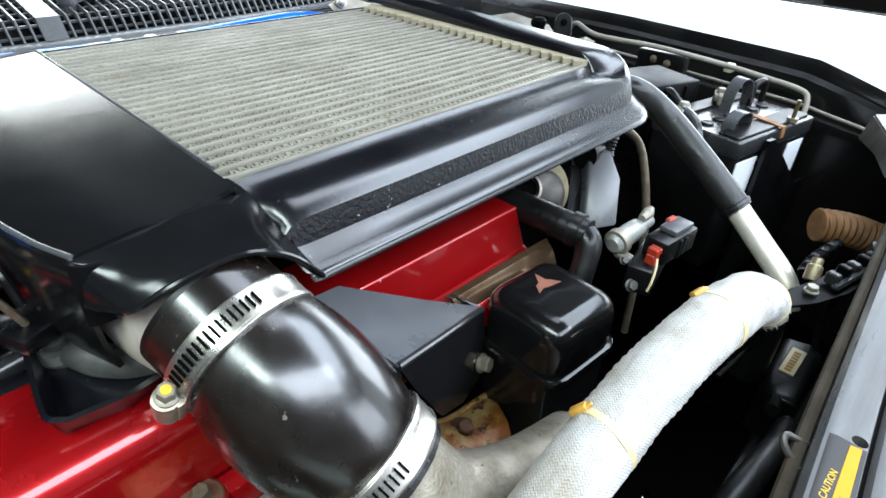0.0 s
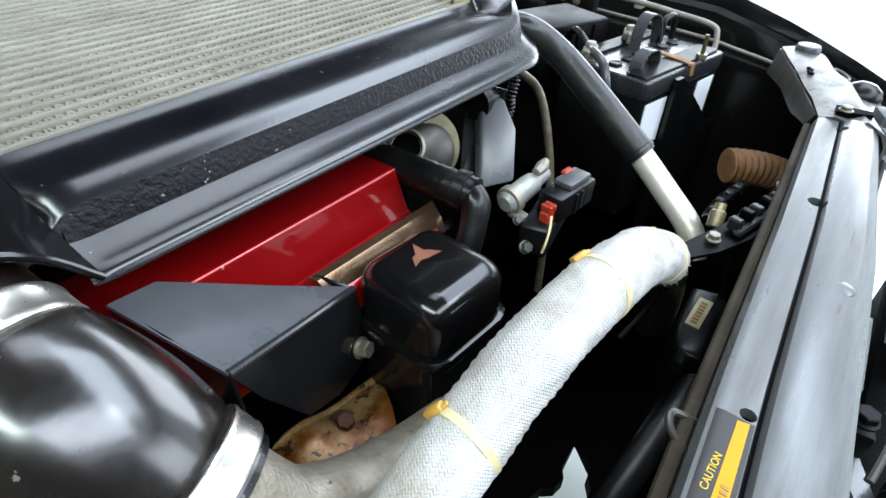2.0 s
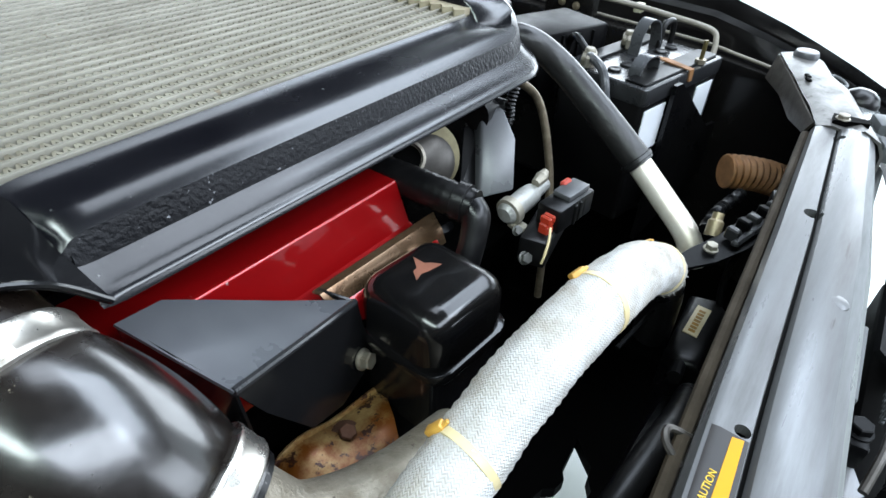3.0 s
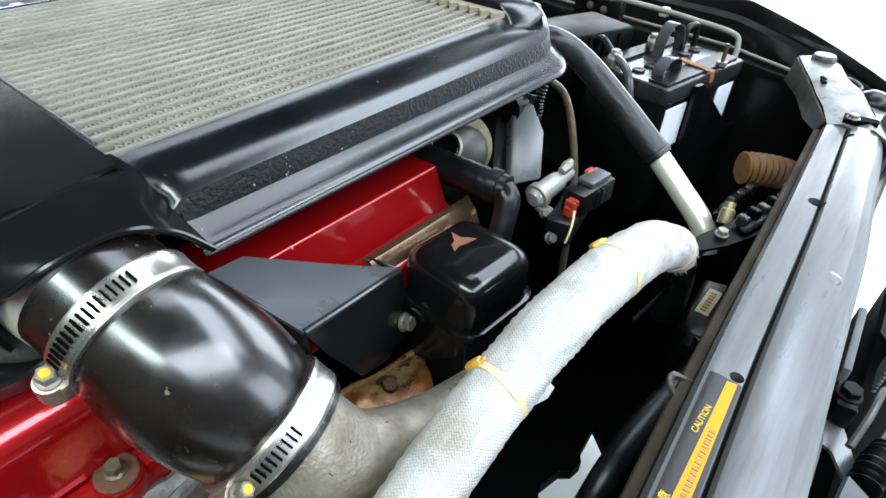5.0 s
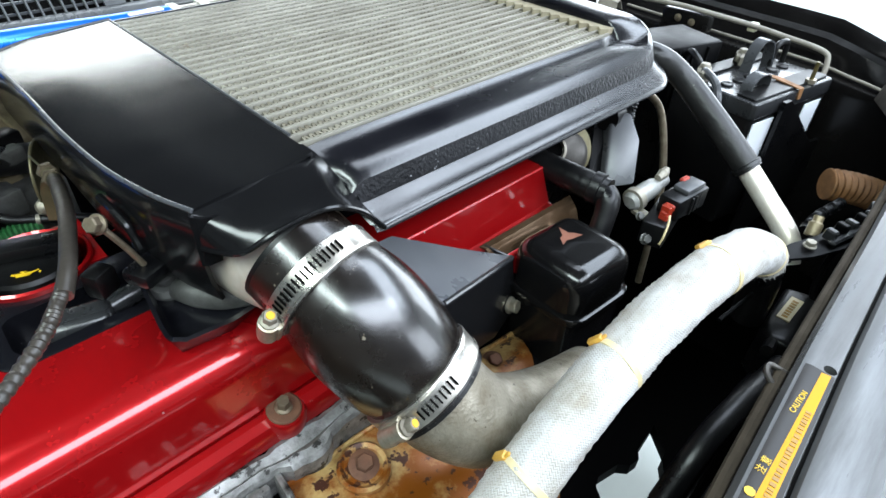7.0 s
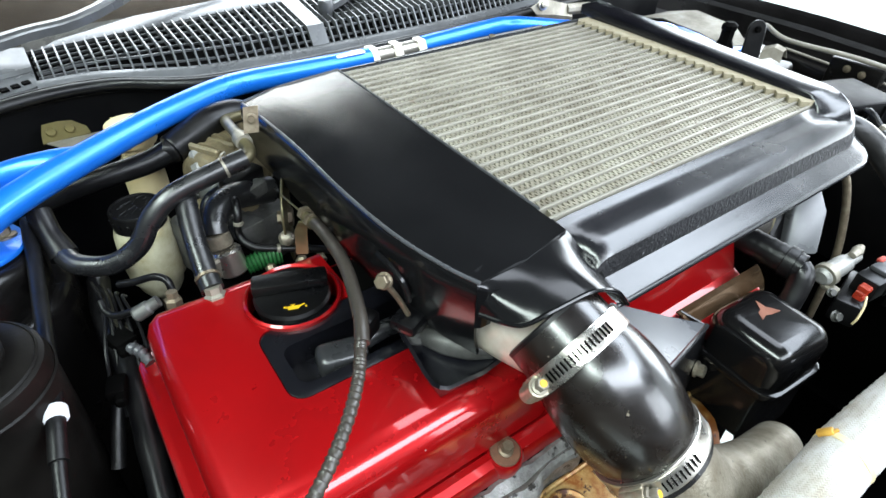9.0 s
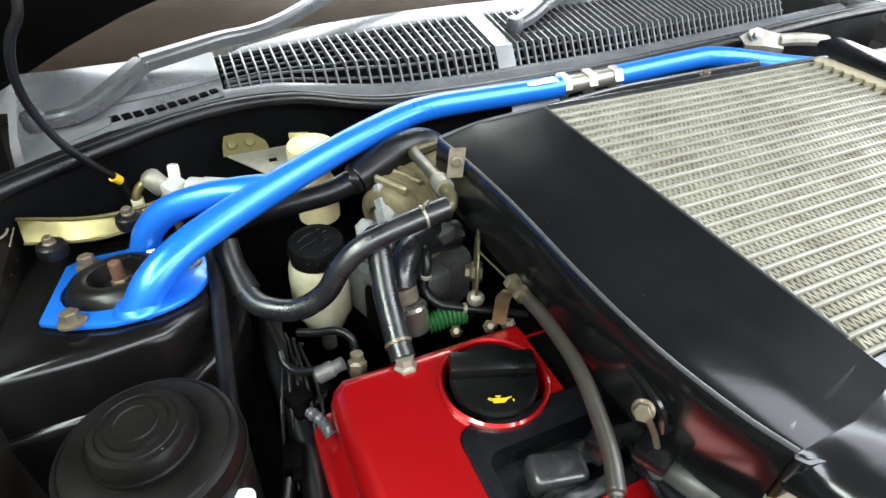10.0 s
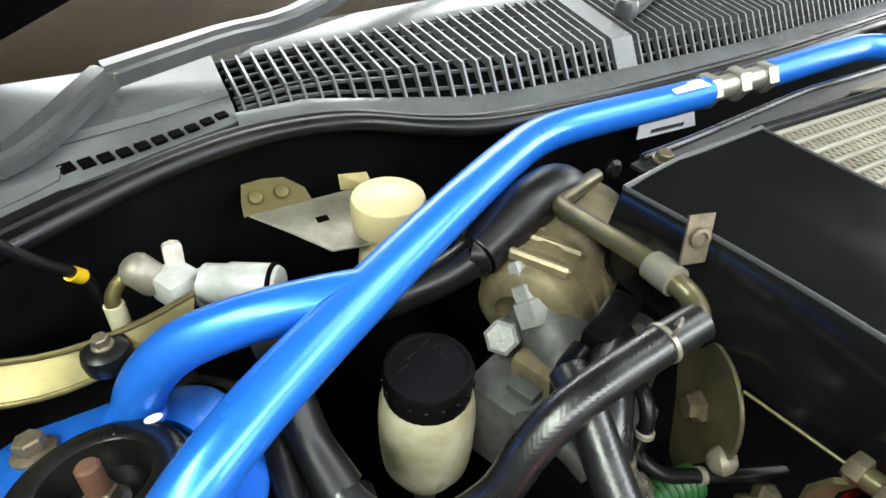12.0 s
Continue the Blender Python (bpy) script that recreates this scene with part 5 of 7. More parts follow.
# vacuum hose in front of the turbocharger
vh = thing("vacuum_hose", "thick black rubber hose with a collar and elbow by the turbocharger", "hose", (0.38, 0.23, 0.95))
part("hose", tube([(0.372, 0.310, 0.980), (0.377, 0.275, 0.978), (0.382, 0.235, 0.976), (0.388, 0.194, 0.973)], 0.0148, 24, 12, wave=0.0004, pitch=0.009), "rubber", vh)
part("collar", lathe([(0.0145, -0.006), (0.0168, -0.005), (0.0168, 0.005), (0.0145, 0.006)], (0.3865, 0.206, 0.974), (0.16, -0.98, -0.05), 24), "rubber", vh)
part("elbow", tube([(0.387, 0.198, 0.974), (0.384, 0.190, 0.968), (0.377, 0.186, 0.955), (0.369, 0.184, 0.940), (0.362, 0.184, 0.922)], [0.0125, 0.0125, 0.0115, 0.0112, 0.0112], 20, 5), "rubber", vh)
tc = thing("turbo_housing", "grey cast housing beyond the hose", "turbocharger", (0.42, 0.29, 0.95))
part("housing", lathe([(0.03, -0.03), (0.034, -0.02), (0.034, 0.0), (0.026, 0.004), (0.026, 0.02), (0.018, 0.024)], (0.43, 0.285, 0.965), (-0.3, -0.6, 0.3), 28), "hooksteel", tc)
part("toothed_wheel", lathe([(0.016, 0.014), (0.025, 0.016), (0.025, 0.020), (0.016, 0.022)], (0.4235, 0.298, 0.967), (-0.3, -0.6, 0.3), 96, bumps=24, bump=0.003), "valvegrey", tc, "grimy toothed wheel")
part("belt_ring", lathe([(0.0300, 0.010), (0.0345, 0.011), (0.0345, 0.015), (0.0300, 0.016)], (0.432, 0.288, 0.968), (-0.3, -0.6, 0.3), 36), "olive", tc, "brass-coloured ring")
part("inlet", lathe([(0.013, -0.014), (0.016, -0.008), (0.0165, 0.004), (0.0165, 0.010), (0.0140, 0.011), (0.0135, 0.004), (0.0, 0.003)], (0.398, 0.276, 0.984), (-0.5, -0.5, 0.5), 24), "greyzinc", tc, "grey pipe flange")
part("inlet_bore", lathe([(0.0132, 0.0035), (0.012, 0.0045)], (0.398, 0.276, 0.984), (-0.5, -0.5, 0.5), 20), "dark", tc)
pc = thing("pump_cover", "flat black cover, its grey reflection put into the colour", "cover", (0.475, 0.235, 0.9))
face = [Vector(p) for p in ((0.500, 0.266, 0.995), (0.516, 0.251, 1.001), (0.509, 0.229, 0.977), (0.484, 0.211, 0.937), (0.459, 0.236, 0.929))]
pb = bmesh.new()
front = [pb.verts.new(p) for p in face]
back = [pb.verts.new(p + Vector((0.022, 0.035, -0.012))) for p in face]
pb.faces.new(front), pb.faces.new(back[::-1])
for k in range(5):
    pb.faces.new((front[k], front[(k + 1) % 5], back[(k + 1) % 5], back[k]))
bmesh.ops.recalc_face_normals(pb, faces=pb.faces)
bmesh.ops.bevel(pb, geom=pb.edges[:], offset=0.003, segments=2, profile=0.5, affect="EDGES")
part("cover_shell", pb, "pumpsheen", pc)
part("side_panel", sheet([[(0.495, 0.285, 0.976), (0.516, 0.275, 0.980)], [(0.451, 0.255, 0.936), (0.470, 0.245, 0.923)]], 0.004), "plastic", pc, "black side of the cover")
part("filler_neck", tube([(0.498, 0.272, 0.994), (0.524, 0.272, 0.994), (0.530, 0.272, 1.003)], [0.016, 0.014, 0.015], 18, 4), "plastic", pc)
solid("conduit", tube([(0.622, 0.300, 0.987), (0.618, 0.300, 0.972), (0.613, 0.300, 0.957), (0.613, 0.300, 0.940), (0.613, 0.310, 0.880)], 0.0062, 12, 16, wave=0.0009, pitch=0.0045), "plastic", "black corrugated cable conduit", "conduit")

# boost solenoid with its plugs
so = thing("boost_solenoid", "grey solenoid valve with an orange-locked plug", "solenoid", (0.44, 0.16, 0.93))
part("solenoid_body", lathe([(0.0070, -0.026), (0.0098, -0.023), (0.0104, 0.004), (0.0094, 0.014), (0.0072, 0.018), (0.0066, 0.032), (0.0050, 0.034)], (0.441, 0.1785, 0.960), (0.95, -0.10, 0.14), 24), "hosegrey", so, "grey cylindrical body")
part("strap", lathe([(0.0105, -0.004), (0.0128, -0.0036), (0.0128, 0.0036), (0.0105, 0.004)], (0.424, 0.1802, 0.9575), (0.95, -0.10, 0.14), 26), "greyzinc", so, "bent metal strap")
part("strap_foot", box((0.418, 0.160, 0.942), (0.430, 0.180, 0.949), 0.002, 1, -14), "greyzinc", so)
bolt(so, (0.414, 0.166, 0.948), (-0.5, -0.6, 0.6), 0.0065, 0.005, "valvegrey")
bolt(so, (0.402, 0.150, 0.934), (-0.3, -0.8, 0.5), 0.0085, 0.006, "valvegrey")
part("carrier", box((0.405, 0.140, 0.925), (0.47, 0.165, 0.952), 0.003, 2, 12), "plastic", so)
plug = part("plug", box((0.430, 0.133, 0.948), (0.484, 0.157, 0.972), 0.003, 2, -6), "plastic", so, "black cable plug")
part("plug_latch", box((0.448, 0.136, 0.971), (0.480, 0.154, 0.977), 0.002, 2, -6), "greyplastic", plug)
for k in range(4):
    part("plug_rib", box((0.450 + 0.008 * k, 0.1315, 0.950), (0.453 + 0.008 * k, 0.1345, 0.970), 0.0008, 1, -6), "plastic", plug)
lk = box((0.419, 0.140, 0.950), (0.429, 0.150, 0.958), 0.002, 2, -6)
box((0.418, 0.141, 0.957), (0.430, 0.149, 0.962), 0.001, 1, -6, lk)
box((0.419, 0.139, 0.961), (0.4225, 0.150, 0.969), 0.0015, 1, -6, lk)
box((0.4255, 0.139, 0.961), (0.429, 0.150, 0.968), 0.0015, 1, -6, lk)
part("lock", lk, "orange", plug, "orange-red lock with two prongs")
part("lock_tab", box((0.462, 0.150, 0.974), (0.474, 0.156, 0.979), 0.0015, 1, -6), "orange", plug)
part("wire", tube([(0.420, 0.139, 0.960), (0.412, 0.135, 0.954), (0.404, 0.133, 0.944), (0.402, 0.134, 0.936)], 0.0011, 8, 5), "cream", so)
part("foil_end", tube([(0.471, 0.175, 0.979), (0.465, 0.175, 0.975), (0.454, 0.175, 0.973)], [0.003, 0.006, 0.004], 10, 4), "greyzinc", so, "flattened silvery hose end")

# white cloth-wrapped pipe with ties
wp = thing("wrapped_pipe", "pipe bandaged in white glass cloth", "pipe", (0.25, 0.06, 0.9))
W = [(0.04, 0.062, 0.905), (0.089, 0.062, 0.942), (0.145, 0.063, 0.968), (0.200, 0.064, 0.983), (0.255, 0.061, 0.997), (0.313, 0.056, 1.001), (0.375, 0.053, 0.988), (0.432, 0.050, 0.956), (0.444, 0.049, 0.944)]
part("bandage", tube(W, [0.0205] * 6 + [0.0198, 0.0192, 0.018], 44, 16, rumple=0.0011), "wrap", wp, "white glass cloth with a herringbone weave")
line = spline(W, 8)
random.seed(11)
for k in (10, 23, 40, 55):
    d = (line[k + 1] - line[k - 1]).normalized()
    r = 0.0207 if k < 50 else 0.0198
    side = d.cross(Vector((0, 0, 1))).normalized()
    out = (-side * 0.75 + side.cross(d) * 0.66).normalized()
    tie = part("tie", lathe([(r - 0.001, -0.0028), (r + 0.0004, -0.0022), (r + 0.0004, 0.0022), (r - 0.001, 0.0028)], line[k], (d + 0.12 * side).normalized(), 28), "cream", wp, "thin cream tie")
    kn = box((-0.0055, -0.0030, -0.0015), (0.0055, 0.0030, 0.0026), 0.0012, 2)
    box((0.003, -0.0015, -0.001), (0.0088, 0.0015, 0.0012), 0.0006, 1, 22, kn)
    bmesh.ops.transform(kn, matrix=aim(line[k] + out * (r + 0.0006), out, random.uniform(0, 180)), verts=kn.verts)
    part("knot", kn, "tape", tie, "amber knot")
# frayed threads at the open end
for k in range(26):
    a = 2 * math.pi * k / 26
    d = (line[-1] - line[-2]).normalized()
    s1 = d.orthogonal().normalized()
    rim = line[-1] + 0.0178 * (math.cos(a) * s1 + math.sin(a) * d.cross(s1))
    tip = rim + d * random.uniform(0.002, 0.007) + Vector([random.uniform(-0.0025, 0.0025) for _ in range(3)])
    part("loose_thread", tube([rim - 0.002 * d, (rim + tip) / 2, tip], [0.0009, 0.0006, 0.0003], 5, 2), "wrap", wp)
part("pipe_end", tube([(0.438, 0.0495, 0.950), (0.456, 0.048, 0.928), (0.47, 0.047, 0.90), (0.48, 0.047, 0.85)], 0.017, 18, 5), "rubber", wp)

# sleeved pipe down to the front
sp = thing("sleeved_pipe", "steel pipe in a black rubber sleeve", "pipe", (0.58, 0.15, 0.9))
part("sleeve", tube([(0.545, 0.30, 1.055), (0.560, 0.262, 1.056), (0.582, 0.232, 1.033), (0.586, 0.18, 0.994), (0.587, 0.128, 0.953)], [0.0125, 0.0130, 0.0140, 0.0150, 0.0158], 22, 7), "sleeve", sp)
part("sleeve_lip", lathe([(0.0150, -0.003), (0.0172, -0.002), (0.0172, 0.002), (0.0150, 0.003)], (0.587, 0.132, 0.956), (0, -0.78, -0.62), 24), "sleeve", sp)
part("pipe", tube([(0.587, 0.130, 0.955), (0.580, 0.095, 0.930), (0.568, 0.058, 0.905), (0.56, 0.045, 0.88)], 0.0125, 20, 5), "neck", sp)
solid("thin_pipe", tube([(0.55, 0.29, 1.02), (0.570, 0.268, 1.008), (0.585, 0.248, 0.985), (0.580, 0.225, 0.93), (0.57, 0.21, 0.87), (0.56, 0.20, 0.75)], 0.0046, 12, 6), "oldbolt", "thin bent steel pipe", "pipe")

# ---- far side: battery and its neighbours ----
bt = thing("battery", "black car battery with two white labels and a clamp strap", "battery", (0.88, 0.24, 0.755))
bm_ = pose(0.886, 0.243, 0, 0, 0, -10)
part("case", slab(rounded(-0.104, -0.068, 0.104, 0.068, 0.006), 0.755, 0.945, 0.003, 2, matrix=bm_), "plastic", bt)
part("lid", slab(rounded(-0.106, -0.070, 0.106, 0.070, 0.006), 0.932, 0.957, 0.004, 2, matrix=bm_), "satin", bt, "dusty black lid")
for lx, w in ((-0.070, 0.054), (0.066, 0.046)):
    part("label", slab([(lx - w / 2, -0.0698), (lx + w / 2, -0.0698), (lx + w / 2, -0.0684), (lx - w / 2, -0.0684)], 0.862, 0.926, matrix=bm_), "label_white", bt, "white paper label")
part("lid_ridge", slab(rounded(-0.098, -0.062, 0.098, -0.030, 0.004), 0.957, 0.960, 0.001, 1, matrix=bm_), "plastic", bt)
part("lid_ridge", slab(rounded(-0.060, 0.036, 0.098, 0.062, 0.004), 0.957, 0.961, 0.001, 1, matrix=bm_), "plastic", bt)
for k in range(6):
    part("filler_cap", lathe([(0.0095, 0), (0.0095, 0.0022), (0.0075, 0.0030), (0.006, 0.0024)], bm_ @ Vector((-0.075 + 0.030 * k, 0.0, 0.957)), (0, 0, 1), 18), "plastic", bt)


def strap(points, width):
    pts = spline([bm_ @ Vector(p) for p in points], 6)
    side = (bm_.to_3x3() @ Vector((0, 1, 0))) * width
    return sheet([[p - side, p + side] for p in pts], 0.0018)


part("carry_strap", strap([(0.0, 0.02, 0.955), (0.004, 0.02, 0.985), (0.020, 0.02, 1.003), (0.045, 0.02, 0.998), (0.058, 0.02, 0.975), (0.062, 0.02, 0.955)], 0.009), "greyplastic", bt, "worn grey carry strap")
part("carry_strap", strap([(-0.075, -0.03, 0.955), (-0.072, -0.03, 0.970), (-0.055, -0.03, 0.980), (-0.032, -0.03, 0.976), (-0.026, -0.03, 0.955)], 0.009), "greyplastic", bt)
part("handle", tube([bm_ @ Vector(p) for p in ((0.062, 0.015, 0.955), (0.064, 0.015, 0.985), (0.074, 0.015, 0.992), (0.094, 0.015, 0.988), (0.098, 0.015, 0.955))], 0.0045, 10, 6), "plastic", bt)
for px, py in ((-0.088, 0.035), (0.026, 0.045)):
    tm = part("terminal", lathe([(0.011, 0), (0.011, 0.008), (0.008, 0.010), (0.0075, 0.022), (0.006, 0.024)], bm_ @ Vector((px, py, 0.957)), (0, 0, 1), 16), "greyzinc", bt)
    cl = box((-0.016, -0.010, 0.006), (0.020, 0.010, 0.018), 0.004, 2)
    box((0.010, -0.004, 0.004), (0.030, 0.004, 0.020), 0.002, 1, 0, cl)
    bmesh.ops.transform(cl, matrix=Matrix.Translation(bm_ @ Vector((px, py, 0.957))) @ pose(0, 0, 0, 0, 0, 200), verts=cl.verts)
    part("terminal_clamp", cl, "greyzinc", tm)
    part("clamp_nut", lathe([(0.010, 0.008), (0.0105, 0.014), (0.0095, 0.016)], bm_ @ Vector((px, py, 0.957)), (0, 0, 1), 6), "zinc", tm)
part("cable", tube([bm_ @ Vector(p) for p in ((-0.088, 0.035, 0.968), (-0.105, 0.02, 0.975), (-0.118, -0.01, 0.965), (-0.125, -0.03, 0.92))], 0.006, 10, 5), "greyplastic", bt, "battery cable")
part("cable", tube([bm_ @ Vector(p) for p in ((-0.085, 0.04, 0.972), (-0.075, 0.07, 0.985), (-0.06, 0.09, 0.97), (-0.05, 0.10, 0.93))], 0.005, 10, 5), "rubber", bt)
part("vent_plug", lathe([(0.008, 0), (0.008, 0.002)], bm_ @ Vector((-0.05, -0.045, 0.957)), (0, 0, 1), 16), "plastic", bt)
hold = thing("battery_bracket", "black battery hold-down with rusty stud", "bracket", bm_ @ Vector((0, -0.075, 0.86)))
part("plate", slab([(-0.046, 0.952), (-0.030, 0.952), (0.098, 0.852), (0.175, 0.846), (0.175, 0.77), (-0.046, 0.70)], -0.080, -0.074, matrix=bm_ @ Matrix(((1, 0, 0, 0), (0, 0, 1, 0), (0, 1, 0, 0), (0, 0, 0, 1)))), "plastic", hold)
part("stud", lathe([(0.003, -0.04), (0.003, 0.03)], bm_ @ Vector((0.045, -0.062, 0.96)), (0, 0, 1), 10), "zinc", hold)
part("nut", lathe([(0.008, 0), (0.008, 0.006)], bm_ @ Vector((0.045, -0.062, 0.958)), (0, 0, 1), 6), "bolt", hold)
part("strap", sheet([[bm_ @ Vector(p) for p in ((0.002, -0.0725, 0.944), (0.010, -0.0725, 0.944))], [bm_ @ Vector(p) for p in ((0.000, -0.071, 0.9605), (0.011, -0.071, 0.9605))], [bm_ @ Vector(p) for p in ((0.0, -0.03, 0.9635), (0.012, -0.03, 0.9635))], [bm_ @ Vector(p) for p in ((-0.012, -0.002, 0.9640), (-0.002, 0.002, 0.9645))]], 0.002), "browncoil", hold, "stained yellow strap")

fb = thing("fuse_box", "ribbed black fuse box", "fuse box", (0.88, 0.38, 0.88))
fm = pose(0.875, 0.385, 0, 0, 0, -20)
part("box", slab(rounded(-0.065, -0.05, 0.065, 0.05, 0.008), 0.88, 0.985, 0.004, 2, matrix=fm), "dusty", fb)
for rx in (-0.03, 0.0, 0.03):
    part("rib", slab([(rx - 0.0015, -0.054), (rx + 0.0015, -0.054), (rx + 0.0015, -0.049), (rx - 0.0015, -0.049)], 0.89, 0.98, matrix=fm), "plastic", fb)
solid("bonnet_prop", tube([(1.015, 0.64, 0.985), (1.001, 0.612, 1.012), (0.99, 0.556, 1.001), (1.0, 0.445, 1.001), (1.012, 0.38, 0.996), (1.036, 0.322, 0.987), (1.04, 0.265, 0.981), (1.038, 0.20, 0.974), (1.03, 0.185, 0.96), (1.01, 0.18, 0.935)], 0.0044, 10, 6), "hosebeige", "thin beige-grey bonnet prop lying in its clip", "rod")
solid("prop_clip", box((1.036, 0.314, 0.976), (1.052, 0.328, 0.990), 0.002), "milky", "small white plastic clip holding the prop", "clip")

# brown corrugated duct and latch by the radiator
solid("corrugated_duct", tube([(0.790, 0.076, 0.876), (0.803, 0.060, 0.875), (0.822, 0.036, 0.870), (0.848, 0.002, 0.856), (0.865, -0.03, 0.84)], 0.0208, 24, 22, wave=0.0016, pitch=0.0085), "browncoil", "brown corrugated paper duct", "duct")
lt = thing("latch_bracket", "greasy black bonnet latch plate with screws", "latch", (0.52, 0.02, 0.93))
part("plate", sheet([[(0.468, 0.058, 0.930), (0.474, 0.044, 0.931)], [(0.505, 0.044, 0.936), (0.500, 0.020, 0.936)], [(0.54, 0.030, 0.937), (0.535, 0.004, 0.937)], [(0.60, 0.016, 0.938), (0.595, -0.010, 0.938)]], 0.003), "dusty", lt)
bolt(lt, (0.510, 0.029, 0.939), (0, 0, 1), 0.009, 0.006, "greyzinc")
part("slider", box((0.525, 0.002, 0.938), (0.60, 0.010, 0.944), 0.002, 1, -14), "satin", lt)
for k in range(5):
    part("tooth", box((0.534 + 0.017 * k, 0.014 - 0.0045 * k, 0.938), (0.542 + 0.017 * k, 0.026 - 0.0045 * k, 0.950 + 0.002 * (k % 2)), 0.0015, 1, -20), ("satin", "dusty")[k % 2], lt)
part("spring_pin", lathe([(0.007, 0), (0.007, 0.014), (0.005, 0.016), (0.005, 0.022)], (0.545, 0.036, 0.930), (0.5, 0.1, 0.7), 14), "stained", lt)
part("stop", box((0.612, -0.010, 0.935), (0.632, 0.008, 0.952), 0.003, 2, 12), "dusty", lt)
part("spring", tube([(0.56, 0.045, 0.925), (0.60, 0.045, 0.925), (0.64, 0.035, 0.93)], 0.006, 10, 14, wave=0.001, pitch=0.005), "dusty", lt)
part("cable", tube([(0.548, 0.010, 0.93), (0.552, 0.012, 0.90), (0.552, 0.010, 0.87), (0.54, 0.0, 0.84)], 0.0035, 8, 5), "rubber", lt)
part("release_wire", tube([(0.40, 0.055, 0.89), (0.47, 0.045, 0.90), (0.53, 0.040, 0.905), (0.58, 0.030, 0.90)], 0.0022, 8, 5), "dusty", lt)

# radiator and fan behind the support
rd = thing("radiator", "black radiator with fan shroud", "radiator", (0.4, -0.02, 0.4))
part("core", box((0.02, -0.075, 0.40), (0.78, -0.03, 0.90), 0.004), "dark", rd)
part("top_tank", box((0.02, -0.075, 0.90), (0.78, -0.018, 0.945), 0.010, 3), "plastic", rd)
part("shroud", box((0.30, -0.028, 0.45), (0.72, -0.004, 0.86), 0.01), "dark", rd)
part("upper_hose", tube([(0.21, 0.004, 0.86), (0.25, 0.002, 0.898), (0.30, -0.002, 0.905), (0.36, -0.006, 0.89), (0.42, -0.006, 0.86)], 0.010, 16, 5), "rubber", rd, "black hose along the shroud")
ring = [Vector((0.36 + 0.17 * math.cos(a), 0.006, 0.66 + 0.17 * math.sin(a))) for a in np.linspace(0, 2 * math.pi, 49)[:-1]]
part("fan_ring", tube(ring + ring[:1], 0.010, 10, 1), "plastic", rd)
mb = part("overflow_box", slab([(0.455, -0.004), (0.545, -0.004), (0.556, 0.010), (0.548, 0.034), (0.462, 0.028), (0.452, 0.015)], 0.80, 0.860, 0.008, 3, only_top=True), "plastic", rd)
lab = part("label", box((0.488, 0.010, 0.8600), (0.532, 0.023, 0.8612), 0), "cream", mb, "cream label with printed bars")
part("label_plug", tube([(0.43, 0.010, 0.86), (0.455, 0.012, 0.852), (0.47, 0.012, 0.84)], 0.006, 10, 4), "dusty", mb)
for k in range(7):
    part("print", box((0.4915 + 0.0052 * k, 0.0135, 0.8612), (0.4950 + 0.0052 * k, 0.0195, 0.8616), 0), "print", lab)

# ---- strut brace ----
# the tower's top leans a little, higher towards the front
LEAN = Matrix.Translation((0, 0.635, 1.0)) @ pose(0, 0, 0, -11) @ Matrix.Translation((0, -0.635, -1.0))
UP = LEAN.to_3x3() @ Vector((0, 0, 1))


def leaned(bm):
    bmesh.ops.transform(bm, matrix=LEAN, verts=bm.verts)
    return bm


sb = thing("strut_brace", "blue painted strut brace with a silver turnbuckle", "strut brace", (0.0, 0.7, 1.0))
R = 0.0143
part("bar", tube([(0.217, 0.771, 1.043), (0.15, 0.7685, 1.0445), (0.075, 0.7645, 1.0475), (0.035, 0.760, 1.0495), (0.005, 0.751, 1.0515), (-0.03, 0.734, 1.053), (-0.095, 0.698, 1.053), (-0.170, 0.656, 1.049), (-0.222, 0.627, 1.044), (-0.257, 0.607, 1.037), (-0.282, 0.593, 1.024), (-0.297, 0.585, 1.004)], R, 28, 8), "blue", sb)
part("bar", tube([(-0.165, 0.655, 1.049), (-0.195, 0.660, 1.050), (-0.230, 0.669, 1.045), (-0.262, 0.677, 1.034), (-0.283, 0.682, 1.014), (-0.295, 0.685, 0.988)], R * 0.92, 24, 8), "blue", sb)
part("bar", tube([(0.31, 0.775, 1.043), (0.44, 0.776, 1.048), (0.475, 0.774, 1.048), (0.51, 0.762, 1.046), (0.62, 0.735, 1.03), (0.80, 0.70, 1.01), (0.84, 0.69, 0.99)], R, 24, 7), "blue", sb)
part("turnbuckle", tube([(0.214, 0.771, 1.043), (0.313, 0.775, 1.043)], 0.0115, 18, 2), "alu", sb, "silver threaded rod")
for a, r in ((0.222, 0.0165), (0.262, 0.0165), (0.304, 0.0155)):
    part("lock_nut", lathe([(r * 0.9, -0.007), (r, -0.005), (r, 0.005), (r * 0.9, 0.007)], (a, 0.773, 1.043), (1, 0.02, 0), 6), "alu", sb, angle=25)
base = [(-0.369, 0.600), (-0.345, 0.582), (-0.315, 0.571), (-0.285, 0.571), (-0.258, 0.583), (-0.243, 0.607), (-0.241, 0.64), (-0.247, 0.668), (-0.262, 0.692), (-0.30, 0.704), (-0.348, 0.703), (-0.361, 0.694)]
base = base[:2] + [(p.x, p.y) for p in spline([(x, y, 0) for x, y in base[2:10]], 4)] + base[10:]
pl = slab(base, 0.9935, 0.999, 0.0018, 2)
hole = lathe([(0.046, -0.02), (0.046, 0.02)], (-0.312, 0.638, 0.997), (0, 0, 1), 40)
plate = part("foot_plate", leaned(carve(pl, hole)), "blue", sb)
